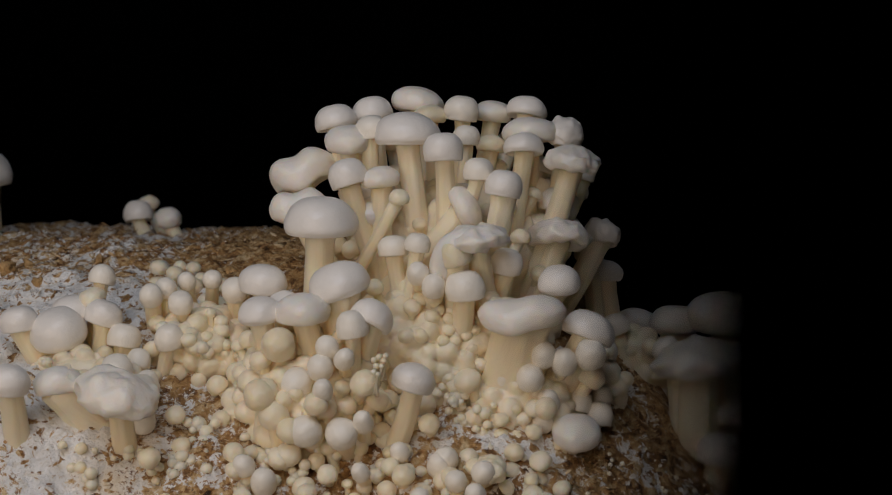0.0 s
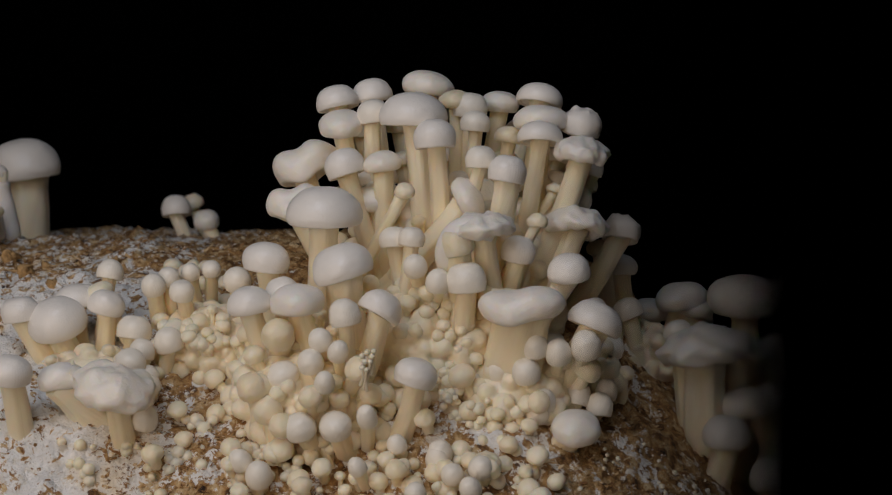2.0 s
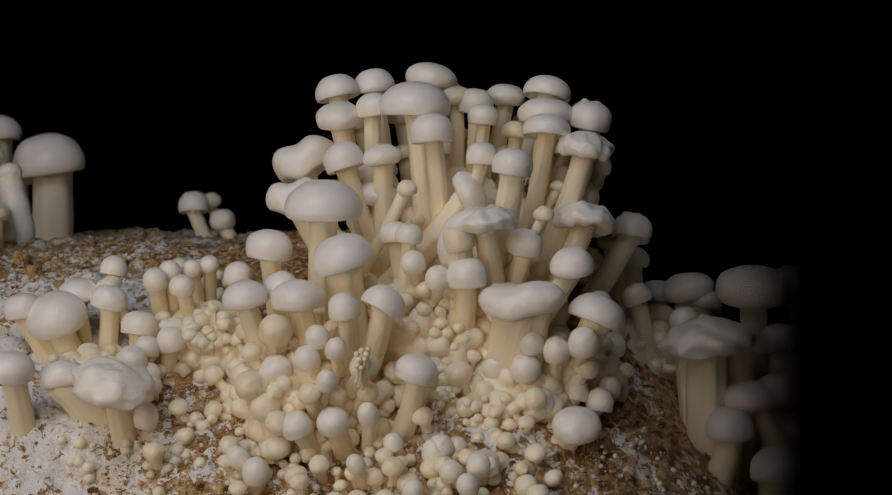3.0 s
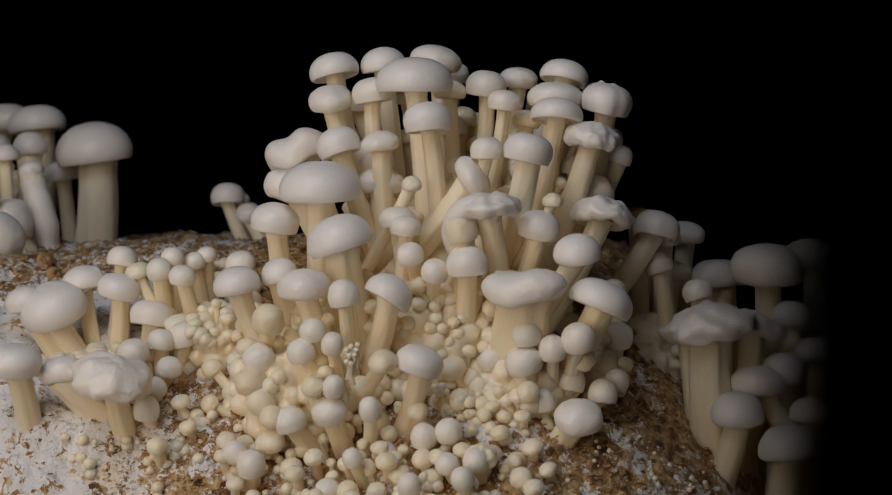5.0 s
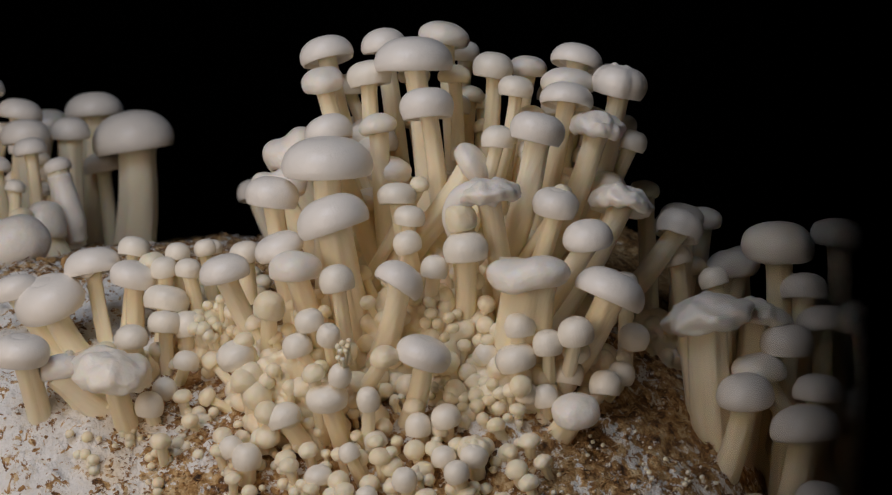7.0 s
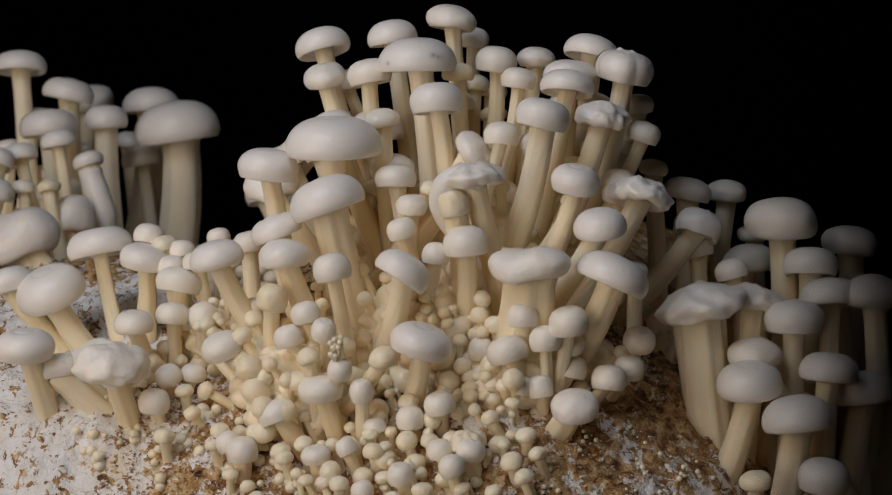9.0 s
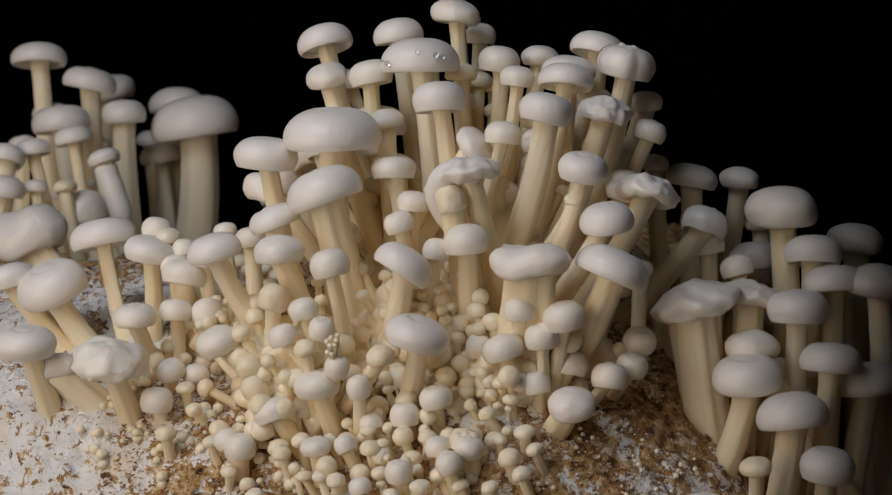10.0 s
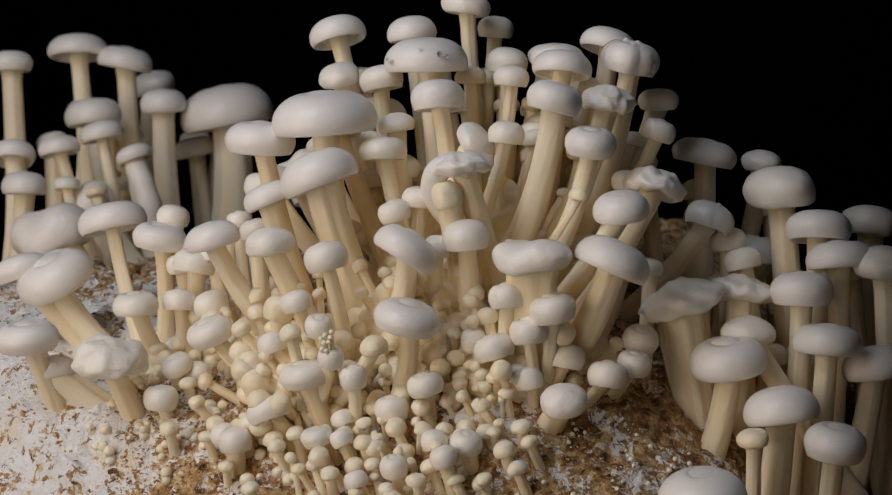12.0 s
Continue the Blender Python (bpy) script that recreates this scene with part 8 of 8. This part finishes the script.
placed_bud("bud clump", -0.0059, -0.0394, -0.0253, 2.7, 6.0)
placed_bud("bud clump", -0.0140, -0.0389, -0.0246, 2.4, 6.0)
placed_bud("bud clump", 0.0243, -0.0293, -0.0213, 1.5, 6.0)
placed_bud("bud clump", 0.0231, -0.0262, -0.0184, 1.1, 6.0)
placed_bud("bud clump", -0.0020, -0.0193, -0.0039, 1.6, 6.0)
placed_bud("bud clump", -0.0006, -0.0196, -0.0025, 1.4, 6.0)
placed_bud("bud clump", 0.0023, -0.0198, 0.0011, 1.4, 6.0)
placed_bud("bud clump", -0.0089, -0.0239, -0.0106, 1.3, 6.0)
placed_bud("bud clump", -0.0075, -0.0251, -0.0118, 1.3, 6.0)
placed_bud("bud clump", -0.0064, -0.0234, -0.0104, 1.1, 6.0)
placed_bud("bud clump", -0.0082, -0.0255, -0.0122, 1.1, 6.0)
placed_bud("bud clump", 0.0105, -0.0283, -0.0166, 1.7, 6.0)
placed_bud("bud clump", 0.0154, -0.0275, -0.0168, 1.7, 6.0)
placed_bud("bud clump", 0.0204, -0.0245, -0.0159, 1.3, 6.0)
placed_bud("bud clump", -0.0194, -0.0379, -0.0239, 1.9, 6.0)
placed_bud("bud clump", -0.0235, -0.0373, -0.0233, 1.4, 6.0)
placed_bud("bud clump", 0.0122, -0.0163, 0.0028, 1.8, 6.0)
placed_bud("bud clump", 0.0150, -0.0176, 0.0018, 1.8, 6.0)
placed_bud("bud clump", 0.0092, -0.0245, -0.0131, 1.5, 6.0)
placed_bud("bud clump", -0.0167, -0.0450, 0.0070, 0.8, 1.0)
placed_bud("bud clump", -0.0155, -0.0450, 0.0078, 0.8, 1.0)
placed_bud("bud clump", -0.0144, -0.0450, 0.0069, 0.8, 1.0)
placed_bud("bud clump", -0.0162, -0.0450, 0.0056, 0.8, 1.0)
placed_bud("bud clump", -0.0149, -0.0450, 0.0056, 0.7, 1.0)
placed_bud("bud clump", -0.0168, -0.0450, 0.0043, 0.8, 1.0)
placed_bud("bud clump", -0.0158, -0.0450, 0.0037, 0.7, 1.0)
placed_bud("bud clump", -0.0140, -0.0450, 0.0080, 0.7, 1.0)
bud_patch("bud clump", 6, 22, (-0.028, 0.022), (-0.060, -0.040), (1.6, 3.2), 9)
bud_patch("bud clump", 16, 16, (-0.015, 0.026), (-0.046, -0.032), (1.0, 2.0), 6)


# ---- tiny pinheads and loose sawdust ----
def tiny_buds(label, seed, count, xs, ys, radii, lift, groups=0):
    """Pinheads too small to tell apart, one object."""
    rng = random.Random(seed)
    verts, faces = [], []
    mesh = BUDS[2][0]
    middles = [(rng.uniform(*xs), rng.uniform(*ys)) for _ in range(groups)]
    for _ in range(count):
        x, y = rng.uniform(*xs), rng.uniform(*ys)
        if groups:
            mid = rng.choice(middles)
            x, y = mid[0] + rng.gauss(0, 0.0022), mid[1] + rng.gauss(0, 0.0022)
        r = 0.001 * rng.uniform(*radii)
        m = Matrix.Translation((x, y, surface(x, y) + lift * rng.random() + 0.6 * r)) @ Euler((rng.uniform(0, 0.9), rng.uniform(-0.5, 0.5), 0)).to_matrix().to_4x4() @ Matrix.Scale(r, 4)
        n = len(verts)
        verts += [m @ v.co for v in mesh.vertices]
        faces += [[n + k for k in p.vertices] for p in mesh.polygons]
    made = bpy.data.meshes.new("pinheads")
    made.from_pydata(verts, [], faces)
    for p in made.polygons:
        p.use_smooth = True
    made.materials.append(BUD)
    tagged(new("mushroom_pinheads", made), label, "pinheads", kind="stuff")


tiny_buds("cluster of tiny translucent cream mushroom pinheads", 7, 70, (0.000, 0.014), (-0.026, -0.010), (0.8, 1.6), 0.006)
tiny_buds("crust of tiny cream pinheads beside white mushrooms", 8, 60, (-0.086, -0.068), (-0.046, -0.024), (0.7, 1.6), 0.004, 5)
tiny_buds("loose group of cream pinheads on the sawdust", 9, 70, (-0.064, -0.026), (-0.044, -0.026), (0.8, 2.0), 0.003, 8)
tiny_buds("scattered tiny white pinheads on brown substrate", 10, 170, (0.026, 0.070), (-0.046, -0.004), (0.2, 0.75), 0.0030, 22)


def sawdust(seed, count, xs, ys, sizes):
    rng = random.Random(seed)
    verts, faces = [], []
    for _ in range(count):
        x, y = rng.uniform(*xs), rng.uniform(*ys)
        z = surface(x, y)
        z += rough_surface(x, y, z)
        long, wide = 0.001 * rng.uniform(*sizes), 0.001 * rng.uniform(0.2, 0.85)
        m = Matrix.Translation((x, y, z + 0.0002)) @ Euler((rng.gauss(0, 0.5) + 0.3, rng.gauss(0, 0.35), rng.uniform(0, 6.28))).to_matrix().to_4x4()
        n = len(verts)
        curl = rng.uniform(-0.3, 0.3) * long
        outline = ((-0.5, -0.3), (-0.1, -0.5), (0.5, -0.25), (0.45, 0.3), (0.05, 0.5), (-0.45, 0.35))
        for side in (1, -1):
            for u, v in outline:
                verts.append(m @ Vector((u * long * rng.uniform(0.8, 1.2), v * wide * rng.uniform(0.7, 1.3), curl * u * u + side * 0.00008)))
        faces.append([n + k for k in range(6)])
        faces.append([n + 11 - k for k in range(6)])
        faces += [[n + k, n + 6 + k, n + 6 + (k + 1) % 6, n + (k + 1) % 6] for k in range(6)]
    made = bpy.data.meshes.new("sawdust")
    made.from_pydata(verts, [], faces)
    made.materials.append(CHIP)
    tagged(new("sawdust_flakes", made), "loose brown sawdust flakes stuck to the block", "sawdust", kind="stuff")


sawdust(21, 1500, (-0.20, -0.02), (0.030, 0.110), (0.7, 3.0))
sawdust(22, 900, (-0.22, -0.02), (0.100, 0.230), (0.8, 3.5))
sawdust(23, 700, (-0.078, -0.044), (-0.050, 0.010), (0.5, 2.0))
sawdust(24, 1500, (0.025, 0.080), (-0.045, 0.040), (0.5, 2.2))
sawdust(26, 300, (-0.20, -0.02), (0.020, 0.100), (2.5, 5.5))
sawdust(27, 900, (-0.085, -0.020), (-0.056, -0.020), (0.5, 1.8))
sawdust(25, 120, (-0.125, -0.05), (-0.052, -0.022), (0.5, 1.7))


def wood_chip(seed, place, size, label):
    """A curled, torn wood shaving."""
    rng = random.Random(seed)
    bm = bmesh.new()
    bmesh.ops.create_icosphere(bm, subdivisions=4, radius=1)
    for v in bm.verts:
        p = v.co.copy()
        k = 1 + 0.45 * noise.noise(p * 1.6 + Vector((seed, 0, 0))) + 0.25 * noise.noise(p * 4.5 + Vector((0, seed, 0)))
        v.co = Vector((p.x * k, p.y * k * 0.55, p.z * k * 0.75 + 0.5 * p.x * p.x)) * size
    ob = part("wood_chip", bm, CHIP_WOOD)
    ob.matrix_world = pose(*place, rng.uniform(-20, 20), rng.uniform(-30, 30), rng.uniform(0, 360))
    tagged(ob, label, "wood chip")


CHIP_WOOD = plain("torn_wood", (0.46, 0.29, 0.13), 0.8, 0.6)
for n, (x, y, size) in enumerate(((-0.123, 0.038, 0.0036), (-0.118, 0.041, 0.0022), (-0.100, 0.050, 0.0020), (-0.078, 0.045, 0.0022), (-0.135, 0.060, 0.0026),
                                  (-0.062, 0.050, 0.0018), (-0.112, 0.026, 0.0018), (-0.150, 0.075, 0.0028))):
    wood_chip(n + 3, (x, y, surface(x, y) + rough_surface(x, y, surface(x, y)) + 0.4 * size), size, "torn light brown wood chip on the block")

# ---- a black card added before the lens to darken the view's right side ----
def build_lens_card():
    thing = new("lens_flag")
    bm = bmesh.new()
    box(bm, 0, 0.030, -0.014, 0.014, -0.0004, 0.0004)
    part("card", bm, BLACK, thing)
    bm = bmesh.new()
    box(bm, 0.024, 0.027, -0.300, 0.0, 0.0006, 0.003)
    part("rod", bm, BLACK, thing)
    return tagged(thing, "small added black card on a rod, darkening the right of the view", "lens flag")


flag = build_lens_card()



def motions():
    for ob, rows in GROWTH:
        walk(ob, rows)
    # the added card rides with the camera; edge is set to fit its view
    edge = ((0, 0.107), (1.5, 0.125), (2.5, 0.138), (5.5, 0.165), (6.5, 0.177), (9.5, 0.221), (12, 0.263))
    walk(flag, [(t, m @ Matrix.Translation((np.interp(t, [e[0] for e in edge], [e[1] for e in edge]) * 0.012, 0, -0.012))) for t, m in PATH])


motions()
